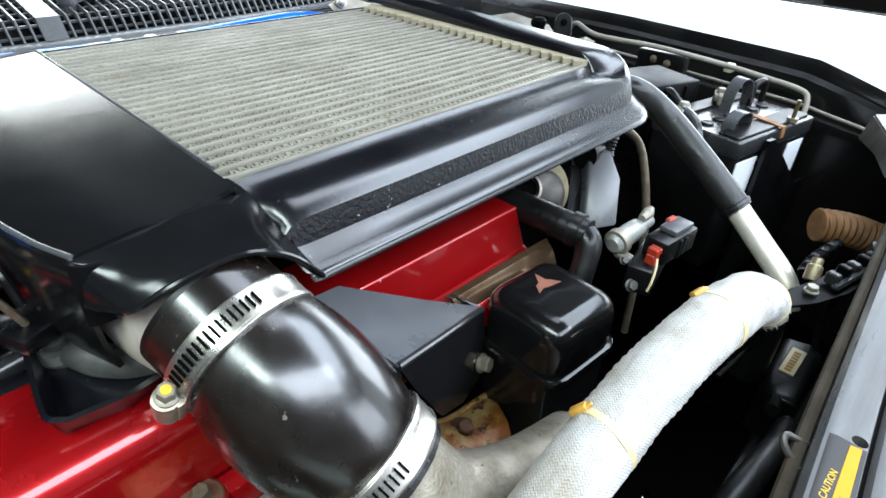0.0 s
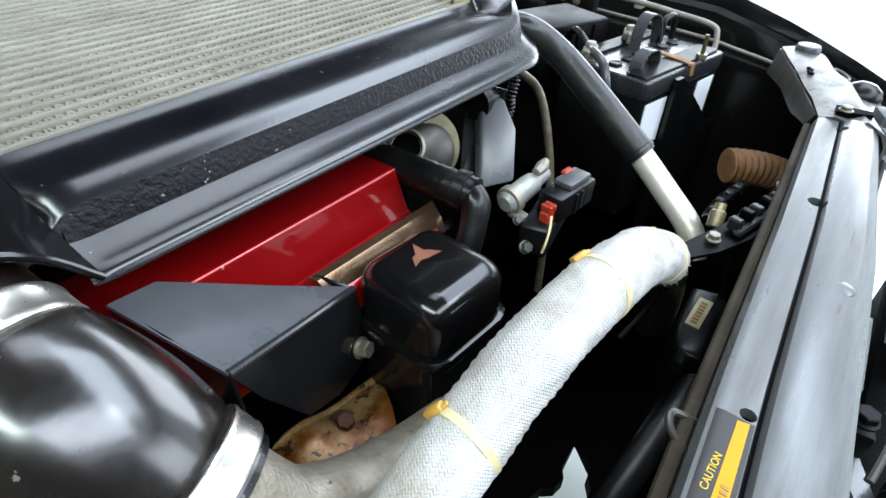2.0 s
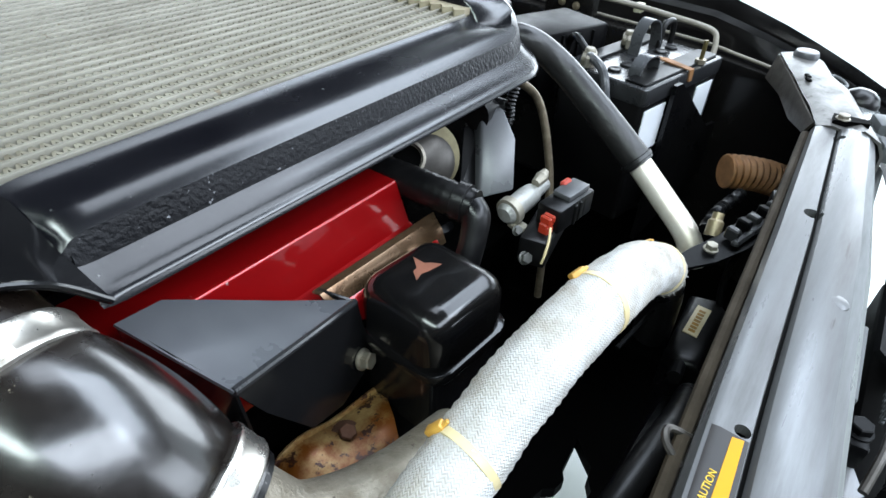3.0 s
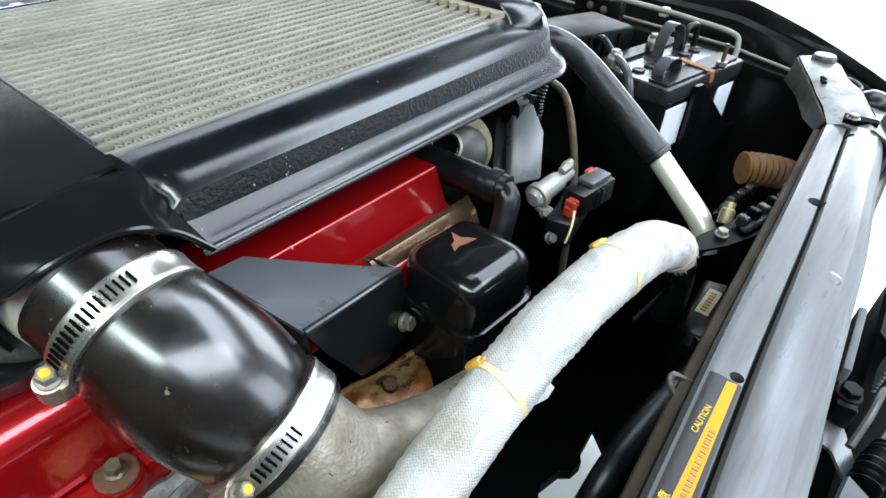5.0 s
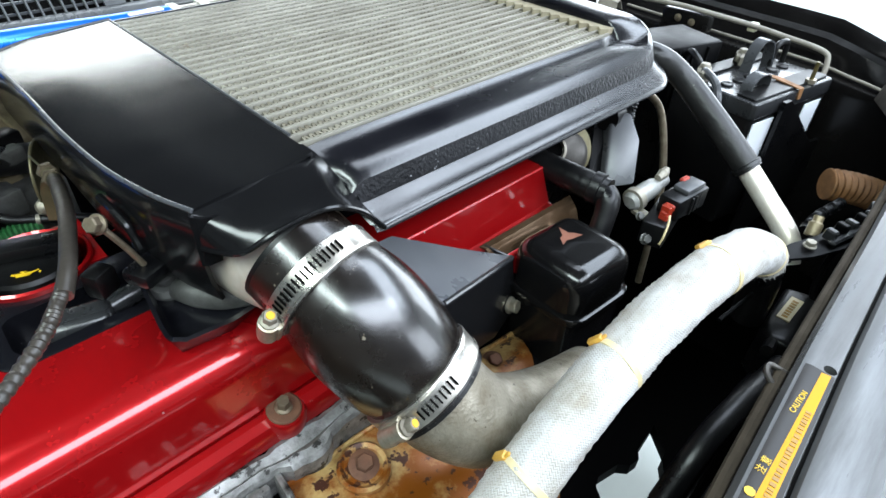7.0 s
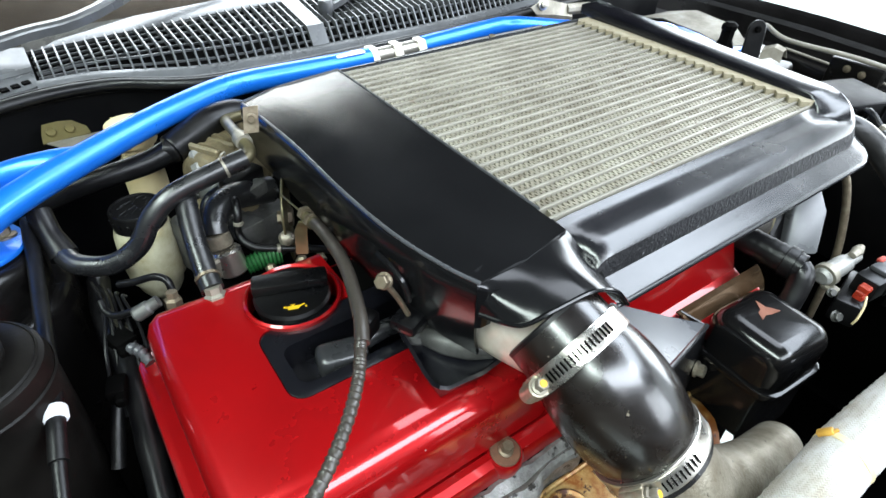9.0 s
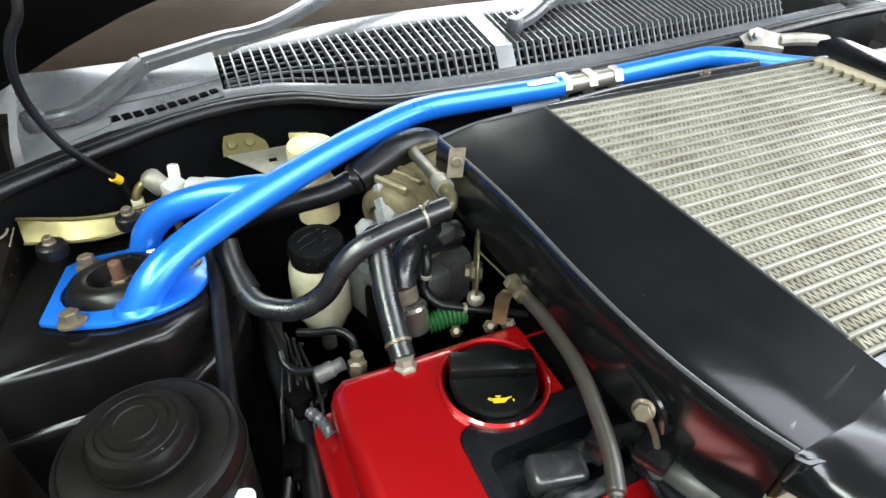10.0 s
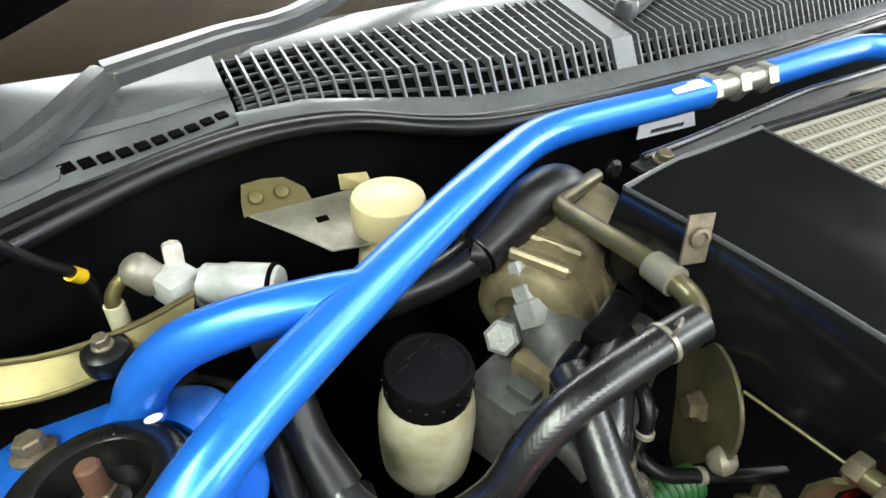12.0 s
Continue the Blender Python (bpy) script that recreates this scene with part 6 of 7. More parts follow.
for foot, rr in (((-0.2965, 0.5855, 0.999), R), ((-0.2945, 0.685, 0.999), R * 0.92)):
    part("weld", lathe([(rr + 0.0045, -0.0005), (rr + 0.0035, 0.0022), (rr + 0.0005, 0.0050)], LEAN @ Vector(foot), UP, 24, bumps=9, bump=0.0006), "blue", sb, "weld bead round the bar's foot")
for p in ((-0.343, 0.585, 0.999), (-0.341, 0.683, 0.999), (-0.256, 0.640, 0.999)):
    bolt(plate, LEAN @ Vector(p), UP, 0.0125, 0.011, "oldbolt", turn=20, washer=1.6)
part("foot_plate", slab([(0.82, 0.60), (0.95, 0.60), (0.97, 0.70), (0.93, 0.77), (0.83, 0.76)], 0.976, 0.982, 0.002), "blue", sb)
mt = thing("strut_mount", "black strut top mount with a rusty centre nut", "strut mount", (-0.312, 0.638, 0.985))
part("cup", leaned(lathe([(0.0445, -0.01), (0.0445, 0.001), (0.0425, 0.002), (0.0415, 0.006), (0.0385, 0.0115), (0.034, 0.0138), (0.027, 0.0140), (0.0245, 0.0125), (0.0235, 0.004), (0.022, -0.004), (0.006, -0.005)], (-0.312, 0.638, 0.995), (0, 0, 1), 48)), "mount", mt)
part("nut", leaned(hexhead((-0.312, 0.638, 0.990), (0, 0, 1), 0.013, 0.012, None, 1.6)), "oldbolt", mt)
part("rod_end", leaned(lathe([(0.0055, 0), (0.0055, 0.018), (0.0042, 0.0195)], (-0.312, 0.638, 0.999), (0, 0, 1), 12)), "rust", mt, "rusty threaded rod end")
part("paint_dot", leaned(slab([(0.0045 * math.cos(a) - 0.285, 0.0028 * math.sin(a) + 0.664) for a in np.linspace(0, 2 * math.pi, 13)[:-1]], 1.0085, 1.0093)), "label_white", mt)

# ---- reservoirs and brake parts ----
fl = thing("clutch_reservoir", "milky plastic fluid reservoir with a black screw cap", "reservoir", (-0.148, 0.622, 0.88))
C = Vector((-0.142, 0.640, -0.010))
part("tank", lathe([(0.010, 0.880), (0.018, 0.886), (0.0235, 0.896), (0.0255, 0.905), (0.0300, 0.912), (0.0312, 0.93), (0.0312, 0.955), (0.0300, 0.970), (0.0275, 0.979), (0.024, 0.984)], C, (0, 0, 1), 32), "milky", fl)
part("outlet", lathe([(0.008, 0.85), (0.008, 0.888)], C, (0, 0, 1), 14), "bolt", fl)
part("cap", lathe([(0.0255, 0.980), (0.0268, 0.981), (0.0272, 0.999), (0.0258, 1.0020), (0.0235, 1.0022), (0.0230, 1.0008), (0.003, 1.0008)], C, (0, 0, 1), 72, bumps=36, bump=0.0003), "plastic", fl, "ribbed black cap")
random.seed(3)
for k in range(16):
    a = random.uniform(0, 180)
    r, w = random.uniform(0.003, 0.019), random.uniform(0.002, 0.005)
    mk = box((-w, -0.0006, 0), (w, 0.0006, 0.0006), 0.0002, 1)
    bmesh.ops.transform(mk, matrix=Matrix.Translation(C + Vector((r * math.cos(6.3 * k / 16), r * math.sin(6.3 * k / 16), 1.0008))) @ pose(0, 0, 0, 0, 0, a * 0.2 + 20), verts=mk.verts)
    part("raised_mark", mk, "rubber", fl)
for k in range(18):
    a = 2 * math.pi * k / 18
    nt = box((-0.0012, -0.001, 0), (0.0012, 0.001, 0.005), 0.0003, 1)
    bmesh.ops.transform(nt, matrix=Matrix.Translation(C + Vector((0.0274 * math.cos(a), 0.0274 * math.sin(a), 0.989))) @ pose(0, 0, 0, 0, 0, math.degrees(a) + 90), verts=nt.verts)
    part("cap_rib", nt, "plastic", fl)
bk = thing("brake_reservoir", "cream screw cap on a brake fluid reservoir", "reservoir", (-0.113, 0.757, 0.96))
C = Vector((-0.113, 0.757, -0.0125))
part("neck", lathe([(0.024, 0.95), (0.024, 0.985), (0.0225, 0.998), (0.0185, 1.003), (0.0185, 1.012), (0.0205, 1.013), (0.0205, 1.030)], C, (0, 0, 1), 28), "cream", bk)
part("cap", lathe([(0.0215, 1.0195), (0.0258, 1.0205), (0.0268, 1.0225), (0.0268, 1.0405), (0.0258, 1.0440), (0.0235, 1.0456), (0.0, 1.0456)], C, (0, 0, 1), 36), "cream", bk)
bp = thing("cable_bracket", "bare pressed steel bracket on the firewall", "bracket", (-0.185, 0.8, 1.0))
part("plate", slab([(-0.200, 0.822), (-0.155, 0.822), (-0.118, 0.822), (-0.092, 0.797), (-0.100, 0.770), (-0.128, 0.748), (-0.158, 0.754), (-0.178, 0.788)], 0.999, 1.0015, 0.001, 1), "greyzinc", bp)
part("flange", sheet([[(-0.2025, 0.820, 1.001), (-0.180, 0.820, 1.002), (-0.150, 0.820, 1.002)], [(-0.2010, 0.830, 1.008), (-0.180, 0.831, 1.009), (-0.152, 0.830, 1.008)], [(-0.1970, 0.841, 1.016), (-0.180, 0.842, 1.0165), (-0.165, 0.840, 1.015)]], 0.002), "zinc", bp)
part("rear_tab", sheet([[(-0.125, 0.824, 1.001), (-0.100, 0.816, 1.001)], [(-0.124, 0.830, 1.012), (-0.102, 0.824, 1.012)]], 0.002), "zinc", bp)
for x in (-0.190, -0.170):
    part("dimple", lathe([(0.006, 0), (0.005, 0.0018), (0.002, 0.0022)], (x, 0.829, 1.0095), (0, -0.6, 0.8), 14), "zinc", bp)
part("slot", box((-0.156, 0.7885, 1.0013), (-0.147, 0.7955, 1.0020), 0), "dark", bp)
va = thing("proportioning_valve", "pale cast hydraulic valve with unions", "valve", (-0.25, 0.735, 1.0))
part("cylinder", lathe([(0.009, -0.026), (0.0130, -0.024), (0.0130, -0.010), (0.0142, -0.008), (0.0142, 0.020), (0.0120, 0.024), (0.008, 0.025)], (-0.222, 0.736, 1.010), (0.83, -0.55, 0.06), 24), "valvepale", va, "pale machined cylinder")
part("cylinder_ring", lathe([(0.0142, -0.0015), (0.0152, -0.001), (0.0152, 0.001), (0.0142, 0.0015)], (-0.205, 0.725, 1.011), (0.83, -0.55, 0.06), 24), "dark", va)
part("body", box((-0.270, 0.747, 0.994), (-0.246, 0.773, 1.016), 0.004, 2, 28), "valvepale", va, "pale cast block")
part("body", box((-0.250, 0.742, 0.988), (-0.234, 0.764, 1.012), 0.004, 2, 40), "valvepale", va)
part("union", lathe([(0.010, -0.014), (0.011, -0.010), (0.011, 0.004), (0.0085, 0.008), (0.005, 0.010)], (-0.276, 0.770, 1.016), (-0.55, 0.15, 0.8), 16), "greyzinc", va, "domed union")
part("bleed_screw", lathe([(0.0065, -0.010), (0.0065, 0.006), (0.0050, 0.008)], (-0.255, 0.775, 1.018), (0.1, 0.2, 1), 6), "neck", va)
part("pipe", tube([(-0.282, 0.770, 1.016), (-0.291, 0.768, 1.010), (-0.296, 0.765, 0.998), (-0.296, 0.764, 0.96)], 0.0046, 12, 6), "zinc", va, "yellow zinc-plated pipe")
part("pipe_sleeve", tube([(-0.2955, 0.7655, 1.000), (-0.296, 0.764, 0.980)], 0.0062, 12, 2), "milky", va)
part("pipe", tube([(-0.262, 0.758, 1.0), (-0.266, 0.752, 0.985), (-0.262, 0.748, 0.96)], 0.0046, 12, 5), "greyzinc", va)
fb2 = thing("fender_bracket", "yellow zinc-plated channel bracket bolted to the tower", "bracket", (-0.33, 0.72, 1.0))
part("channel", sheet([[(-0.397, 0.757, 1.003), (-0.335, 0.733, 1.004), (-0.290, 0.732, 1.006), (-0.250, 0.742, 1.008)], [(-0.396, 0.748, 1.012), (-0.332, 0.722, 1.014), (-0.287, 0.721, 1.016), (-0.250, 0.731, 1.018)], [(-0.391, 0.722, 1.000), (-0.334, 0.706, 1.000), (-0.292, 0.708, 1.003), (-0.256, 0.718, 1.006)]], 0.002), "zinc", fb2)
part("channel_lip", tube([(-0.396, 0.748, 1.013), (-0.332, 0.722, 1.015), (-0.287, 0.721, 1.017), (-0.250, 0.731, 1.019)], 0.0018, 8, 4), "zinc", fb2)
part("channel_lip", tube([(-0.391, 0.722, 1.001), (-0.334, 0.706, 1.001), (-0.292, 0.708, 1.004), (-0.256, 0.718, 1.007)], 0.0016, 8, 4), "zinc", fb2)
for p in ((-0.367, 0.703, 1.004), (-0.300, 0.713, 1.012)):
    part("rubber_washer", lathe([(0.0125, -0.008), (0.013, -0.001), (0.012, 0.003), (0.009, 0.005)], p, (0, 0, 1), 22), "rubber", fb2)
    bolt(fb2, (p[0], p[1], p[2] + 0.005), (0, 0, 1), 0.0080, 0.007, "oldbolt")

# black canister beside the engine
cn = thing("canister", "dusty black plastic canister with a stepped lid", "canister", (-0.292, 0.441, 0.8))
part("body", lathe([(0.050, 0.80), (0.053, 0.90), (0.055, 1.010), (0.053, 1.019), (0.047, 1.023), (0.031, 1.024)], (-0.292, 0.441, 0), (0, 0, 1), 44), "canister", cn)
part("lid", lathe([(0.031, 1.020), (0.0305, 1.036), (0.027, 1.041), (0.018, 1.042), (0.017, 1.0445), (0.006, 1.0445), (0.0, 1.044)], (-0.292, 0.441, 0), (0, 0, 1), 36), "canister", cn)
for r, z in ((0.0555, 1.006), (0.049, 1.0225), (0.0305, 1.030), (0.0225, 1.0418), (0.012, 1.0448)):
    part("lid_ring", lathe([(r - 0.0012, z - 0.001), (r, z + 0.0006), (r + 0.0012, z - 0.001)], (-0.292, 0.441, 0), (0, 0, 1), 44), "canister", cn)

# ---- hoses, pipes and cables on the inlet side ----
h = thing("heater_hose", "curved black rubber hose with a spring clip", "hose", (-0.15, 0.55, 0.98))
part("riser", tube([(-0.222, 0.632, 1.018), (-0.220, 0.615, 1.003), (-0.215, 0.595, 0.987)], [0.011, 0.0105, 0.013], 18, 5), "rubber", h)
part("hose", tube([(-0.217, 0.605, 0.994), (-0.215, 0.592, 0.989), (-0.205, 0.573, 0.986), (-0.180, 0.556, 0.988), (-0.155, 0.551, 1.002), (-0.137, 0.553, 1.025), (-0.112, 0.555, 1.042), (-0.066, 0.556, 1.053), (-0.04, 0.556, 1.058)], 0.0098, 20, 7), "hose", h)
part("steel_end", tube([(-0.050, 0.555, 1.056), (-0.038, 0.558, 1.057), (-0.032, 0.568, 1.059), (-0.032, 0.580, 1.061), (-0.030, 0.610, 1.058), (-0.024, 0.660, 1.046), (-0.0215, 0.680, 1.0415), (-0.0175, 0.688, 1.040), (-0.006, 0.694, 1.0385), (0.039, 0.714, 1.031)], 0.0062, 14, 6), "olive", h, "olive-plated steel pipe")
part("clip", lathe([(0.0096, -0.0014), (0.0106, -0.0012), (0.0106, 0.0012), (0.0096, 0.0014)], (-0.062, 0.556, 1.054), (1, 0, 0.2), 24), "greyzinc", h, "thin spring clip")
part("clip_ear", tube([(-0.064, 0.552, 1.064), (-0.064, 0.551, 1.070), (-0.059, 0.554, 1.071), (-0.059, 0.556, 1.065)], 0.0009, 6, 3), "greyzinc", h)
part("pipe_bracket", lathe([(0.0064, -0.009), (0.0085, -0.0088), (0.0088, 0.0), (0.0085, 0.0088), (0.0064, 0.009)], (-0.0315, 0.588, 1.0605), (0.07, 1, -0.1), 22), "greyzinc", h, "rolled clip round the pipe")
part("tab_rivet", lathe([(0.0055, -0.001), (0.0055, 0.0014), (0.0035, 0.0018), (0.0030, 0.0006)], (-0.0195, 0.5835, 1.083), (-0.3, -0.9, 0.3), 14), "oldbolt", h)
part("bracket_tab", sheet([[(-0.030, 0.582, 1.07), (-0.016, 0.578, 1.07)], [(-0.024, 0.590, 1.094), (-0.010, 0.586, 1.094)]], 0.0015), "oldbolt", h)
bh = thing("breather_hose", "black rubber breather hose into the valve cover", "hose", (-0.11, 0.52, 0.98))
part("spring_clip", lathe([(0.0100, -0.0016), (0.0112, -0.0014), (0.0112, 0.0014), (0.0100, 0.0016)], (-0.1145, 0.482, 0.9935), (0.02, 0.9, 0.4), 22), "oldbolt", bh)
part("hose", tube([(-0.10, 0.575, 1.035), (-0.104, 0.555, 1.030), (-0.110, 0.525, 1.015), (-0.114, 0.490, 0.997), (-0.115, 0.470, 0.988)], 0.0102, 20, 6), "hose", bh)
solid("breather_union", lathe([(0.010, 0), (0.010, 0.008), (0.0075, 0.010), (0.0075, 0.016)], (-0.115, 0.463, 0.978), (0, 0.3, 1), 6), "greyzinc", "pale hexagonal breather union", "union")
lh = thing("long_hose", "long black hose with a white paint band", "hose", (-0.245, 0.45, 0.95))
part("hose", tube([(-0.234, 0.640, 1.008), (-0.237, 0.60, 0.998), (-0.243, 0.53, 0.985), (-0.246, 0.46, 0.985), (-0.248, 0.41, 0.985), (-0.254, 0.37, 0.975)], 0.0065, 14, 6), "rubber", lh)
part("band", lathe([(0.0075, -0.005), (0.0082, -0.004), (0.0082, 0.004), (0.0075, 0.005)], (-0.248, 0.404, 0.985), (0.05, 1, 0.1), 16), "label_white", lh, "white paint band")
part("tail", tube([(-0.250, 0.39, 0.981), (-0.256, 0.36, 0.97), (-0.262, 0.32, 0.95), (-0.268, 0.26, 0.90)], 0.0048, 12, 5), "rubber", lh)
tb = thing("intake_throttle", "oil-stained cast aluminium throttle body", "throttle", (-0.04, 0.62, 0.95))
AX = Vector((-0.82, -0.50, -0.10)).normalized()
part("casting", lathe([(0.034, -0.07), (0.038, -0.03), (0.040, -0.004), (0.0405, 0.03), (0.037, 0.046), (0.030, 0.052), (0.022, 0.053), (0.020, 0.048), (0.004, 0.047)], (-0.022, 0.676, 0.990), AX, 26), "stained", tb)
part("neck", tube([(-0.050, 0.650, 0.985), (-0.058, 0.612, 0.972), (-0.062, 0.580, 0.955), (-0.060, 0.560, 0.935)], [0.028, 0.022, 0.019, 0.019], 18, 5), "valvegrey", tb)
for x, y, z, a in ((-0.088, 0.612, 0.965, 20), (-0.030, 0.600, 0.960, 10)):
    part("boss", box((x - 0.010, y - 0.010, z - 0.011), (x + 0.010, y + 0.010, z + 0.011), 0.003, 2, a), "valvegrey", tb)
part("cover_plate", box((-0.085, 0.588, 0.955), (-0.030, 0.640, 0.985), 0.006, 2, 20), "stained", tb)
for k, z in enumerate((0.0, 0.018, 0.03)):
    part("casting_rib", lathe([(0.038, -0.003), (0.0432, -0.002), (0.0432, 0.002), (0.038, 0.003)], Vector((-0.022, 0.676, 0.990)) + AX * (-0.012 + 0.020 * k), AX, 30), "stained", tb)
part("sensor", lathe([(0.012, -0.01), (0.012, 0.006), (0.0095, 0.007), (0.0095, 0.016), (0.0065, 0.018), (0.0065, 0.030), (0.005, 0.032)], (-0.066, 0.644, 1.000), (0.0, 0.72, 0.68), 6), "hosegrey", tb, "bright hexagonal sensor")
part("plug_screw", lathe([(0.0115, -0.012), (0.0115, 0.004), (0.009, 0.006)], (-0.090, 0.640, 0.990), (-0.6, -0.5, 0.6), 6), "hosegrey", tb)
for k in range(4):
    part("casting_web", box((-0.060 + 0.020 * k, 0.634 + 0.011 * k, 1.022 - 0.002 * k), (-0.054 + 0.020 * k, 0.676 + 0.011 * k, 1.031 - 0.002 * k), 0.002, 1, 31), "stained", tb)
part("connector", box((-0.060, 0.596, 0.998), (-0.012, 0.616, 1.016), 0.003, 2, 24), "plastic", tb, "black cable connector")
part("connector", box((-0.052, 0.580, 0.992), (-0.016, 0.596, 1.008), 0.003, 2, 24), "valvegrey", tb)
part("connector_lead", tube([(-0.062, 0.600, 1.004), (-0.078, 0.594, 0.998), (-0.084, 0.586, 0.980), (-0.080, 0.580, 0.955)], 0.0075, 14, 5), "rubber", tb)
part("flange", box((-0.11, 0.57, 0.90), (0.0, 0.66, 0.97), 0.012, 2, 20), "valvegrey", tb)
plane = Matrix(((0.31, 0.0, 0.95, -0.012), (0.95, 0.0, -0.31, 0.548), (0.0, 1.0, 0.0, 0.986), (0, 0, 0, 1))) @ pose(0, 0, 0, 0, -8, 0)
lever = part("lever", slab(arc(0, 0.004, 0.036, -10, 190, 18) + [(-0.026, -0.018), (-0.012, -0.048), (-0.004, -0.062), (0.006, -0.060), (0.022, -0.024)], -0.0013, 0.0013, 0.0008, 1, matrix=plane), "olive", tb, "olive plated throttle lever")
part("pivot", lathe([(0.010, -0.006), (0.010, 0.004), (0.007, 0.006), (0.007, 0.010)], plane @ Vector((0, -0.004, 0)), plane.to_3x3() @ Vector((0, 0, -1)), 6), "oldbolt", lever)
iv = thing("idle_valve", "grimy idle valve with dark elbow, silver clamp and green plug", "valve", (-0.05, 0.53, 0.93))
part("valve_body", box((-0.105, 0.535, 0.90), (-0.055, 0.60, 0.965), 0.008, 2, 15), "dark", iv)
part("plug_housing", box((-0.068, 0.553, 0.955), (-0.036, 0.582, 0.982), 0.004, 2, 15), "valvegrey", iv)
part("elbow", tube([(-0.008, 0.604, 0.986), (-0.030, 0.598, 0.993), (-0.055, 0.582, 1.004), (-0.074, 0.566, 1.006), (-0.083, 0.554, 1.000), (-0.086, 0.546, 0.990)], [0.015, 0.0150, 0.0145, 0.0135, 0.0125, 0.012], 20, 6), "hose", iv, "dark rubber elbow")
part("collar", lathe([(0.0115, -0.007), (0.0125, -0.006), (0.0125, 0.006), (0.0105, 0.008)], (-0.0863, 0.543, 0.985), (0.08, -0.35, -1), 20), "cast", iv, "pale aluminium collar")
part("clamp_band", lathe([(0.0125, -0.016), (0.0150, -0.014), (0.0150, 0.010), (0.0130, 0.012)], (-0.0835, 0.530, 0.964), (0.08, -0.25, -1), 22), "steel", iv, "silver clamp band")
part("clamp_ear", box((-0.102, 0.520, 0.955), (-0.093, 0.528, 0.978), 0.002, 1, 20), "greyzinc", iv)
part("green_plug", tube([(-0.070, 0.527, 0.955), (-0.052, 0.526, 0.957), (-0.034, 0.524, 0.957)], 0.0095, 14, 18, wave=0.0010, pitch=0.004), "green", iv, "green corrugated sleeve")
part("ball_joint", lathe([(0.002, -0.008), (0.0065, -0.005), (0.0085, 0), (0.0065, 0.005), (0.003, 0.008)], (-0.026, 0.520, 0.977), (0.6, -0.6, 0.4), 16), "cast", iv, "pale ball joint")
for p, r in (((-0.020, 0.500, 0.957), 0.0065), ((-0.050, 0.508, 0.955), 0.0060), ((0.000, 0.500, 0.951), 0.0070)):
    part("hex_nut", lathe([(r * 0.9, -0.005), (r, -0.004), (r, 0.004), (r * 0.8, 0.0055), (r * 0.5, 0.009)], p, (-0.3, -0.6, 0.75), 6), "oldbolt", iv)
part("cable_stay", sheet([[(-0.030, 0.482, 0.985), (-0.020, 0.476, 0.985)], [(-0.027, 0.485, 1.01), (-0.017, 0.478, 1.012)], [(-0.024, 0.480, 1.022), (-0.015, 0.473, 1.024)]], 0.003), "olive", iv)
part("lead", tube([(-0.056, 0.575, 1.004), (-0.058, 0.560, 1.012), (-0.062, 0.548, 1.002), (-0.066, 0.545, 0.982), (-0.058, 0.532, 0.972), (-0.040, 0.524, 0.967), (-0.010, 0.512, 0.962), (0.022, 0.505, 0.950)], 0.0042, 12, 7), "rubber", iv, "black sheathed lead")
for p, d in (((-0.0635, 0.546, 0.995), (0.1, 0.1, 1)), ((-0.035, 0.522, 0.966), (1, -0.3, -0.15))):
    part("lead_ring", lathe([(0.0042, -0.002), (0.0052, -0.0014), (0.0052, 0.0014), (0.0042, 0.002)], p, d, 14), "greyzinc", iv)
part("bracket_arm", tube([(-0.10, 0.60, 0.96), (-0.095, 0.57, 0.975), (-0.09, 0.55, 0.97)], 0.008, 12, 4), "valvegrey", iv)
tc2 = thing("throttle_cable", "black throttle cable curving over the valve cover", "cable", (-0.03, 0.4, 1.0))
part("inner_wire", tube([(-0.020, 0.530, 1.022), (-0.018, 0.478, 1.028)], 0.0010, 6, 2), "olive", tc2)
part("adjuster", tube([(-0.018, 0.480, 1.028), (-0.018, 0.452, 1.032)], 0.0055, 12, 2), "olive", tc2)
for yy in (0.476, 0.462):
    part("adjuster_nut", lathe([(0.0070, -0.0035), (0.0075, -0.0025), (0.0075, 0.0025), (0.0070, 0.0035)], (-0.018, yy, 1.030), (0, 1, -0.14), 6), "oldbolt", tc2)
part("sleeve", tube([(-0.018, 0.454, 1.032), (-0.022, 0.42, 1.040), (-0.030, 0.37, 1.046), (-0.045, 0.32, 1.044), (-0.056, 0.296, 1.040)], 0.0054, 14, 6), "sheath", tc2)
part("outer", tube([(-0.055, 0.30, 1.041), (-0.075, 0.268, 1.040), (-0.105, 0.235, 1.040), (-0.14, 0.21, 1.035), (-0.19, 0.19, 1.02)], 0.0042, 12, 24, wave=0.0005, pitch=0.0028), "sheath", tc2)
solid("vacuum_pipe", tube([(0.04, 0.722, 0.990), (0.020, 0.718, 1.018), (-0.005, 0.710, 1.034), (-0.035, 0.700, 1.035), (-0.060, 0.692, 1.029), (-0.084, 0.685, 1.022), (-0.086, 0.6846, 1.0215), (-0.113, 0.682, 1.015), (-0.150, 0.684, 1.010), (-0.19, 0.690, 1.002), (-0.225, 0.70, 0.99)], [0.016, 0.018, 0.0185, 0.0185, 0.0178, 0.0170, 0.0130, 0.0125, 0.012, 0.012, 0.012], 24, 7), "rubber", "thick dark grey vacuum hose", "hose")
wt = thing("washer_tube", "thin black washer tube hanging from the bonnet", "tube", (-0.32, 0.78, 1.0))
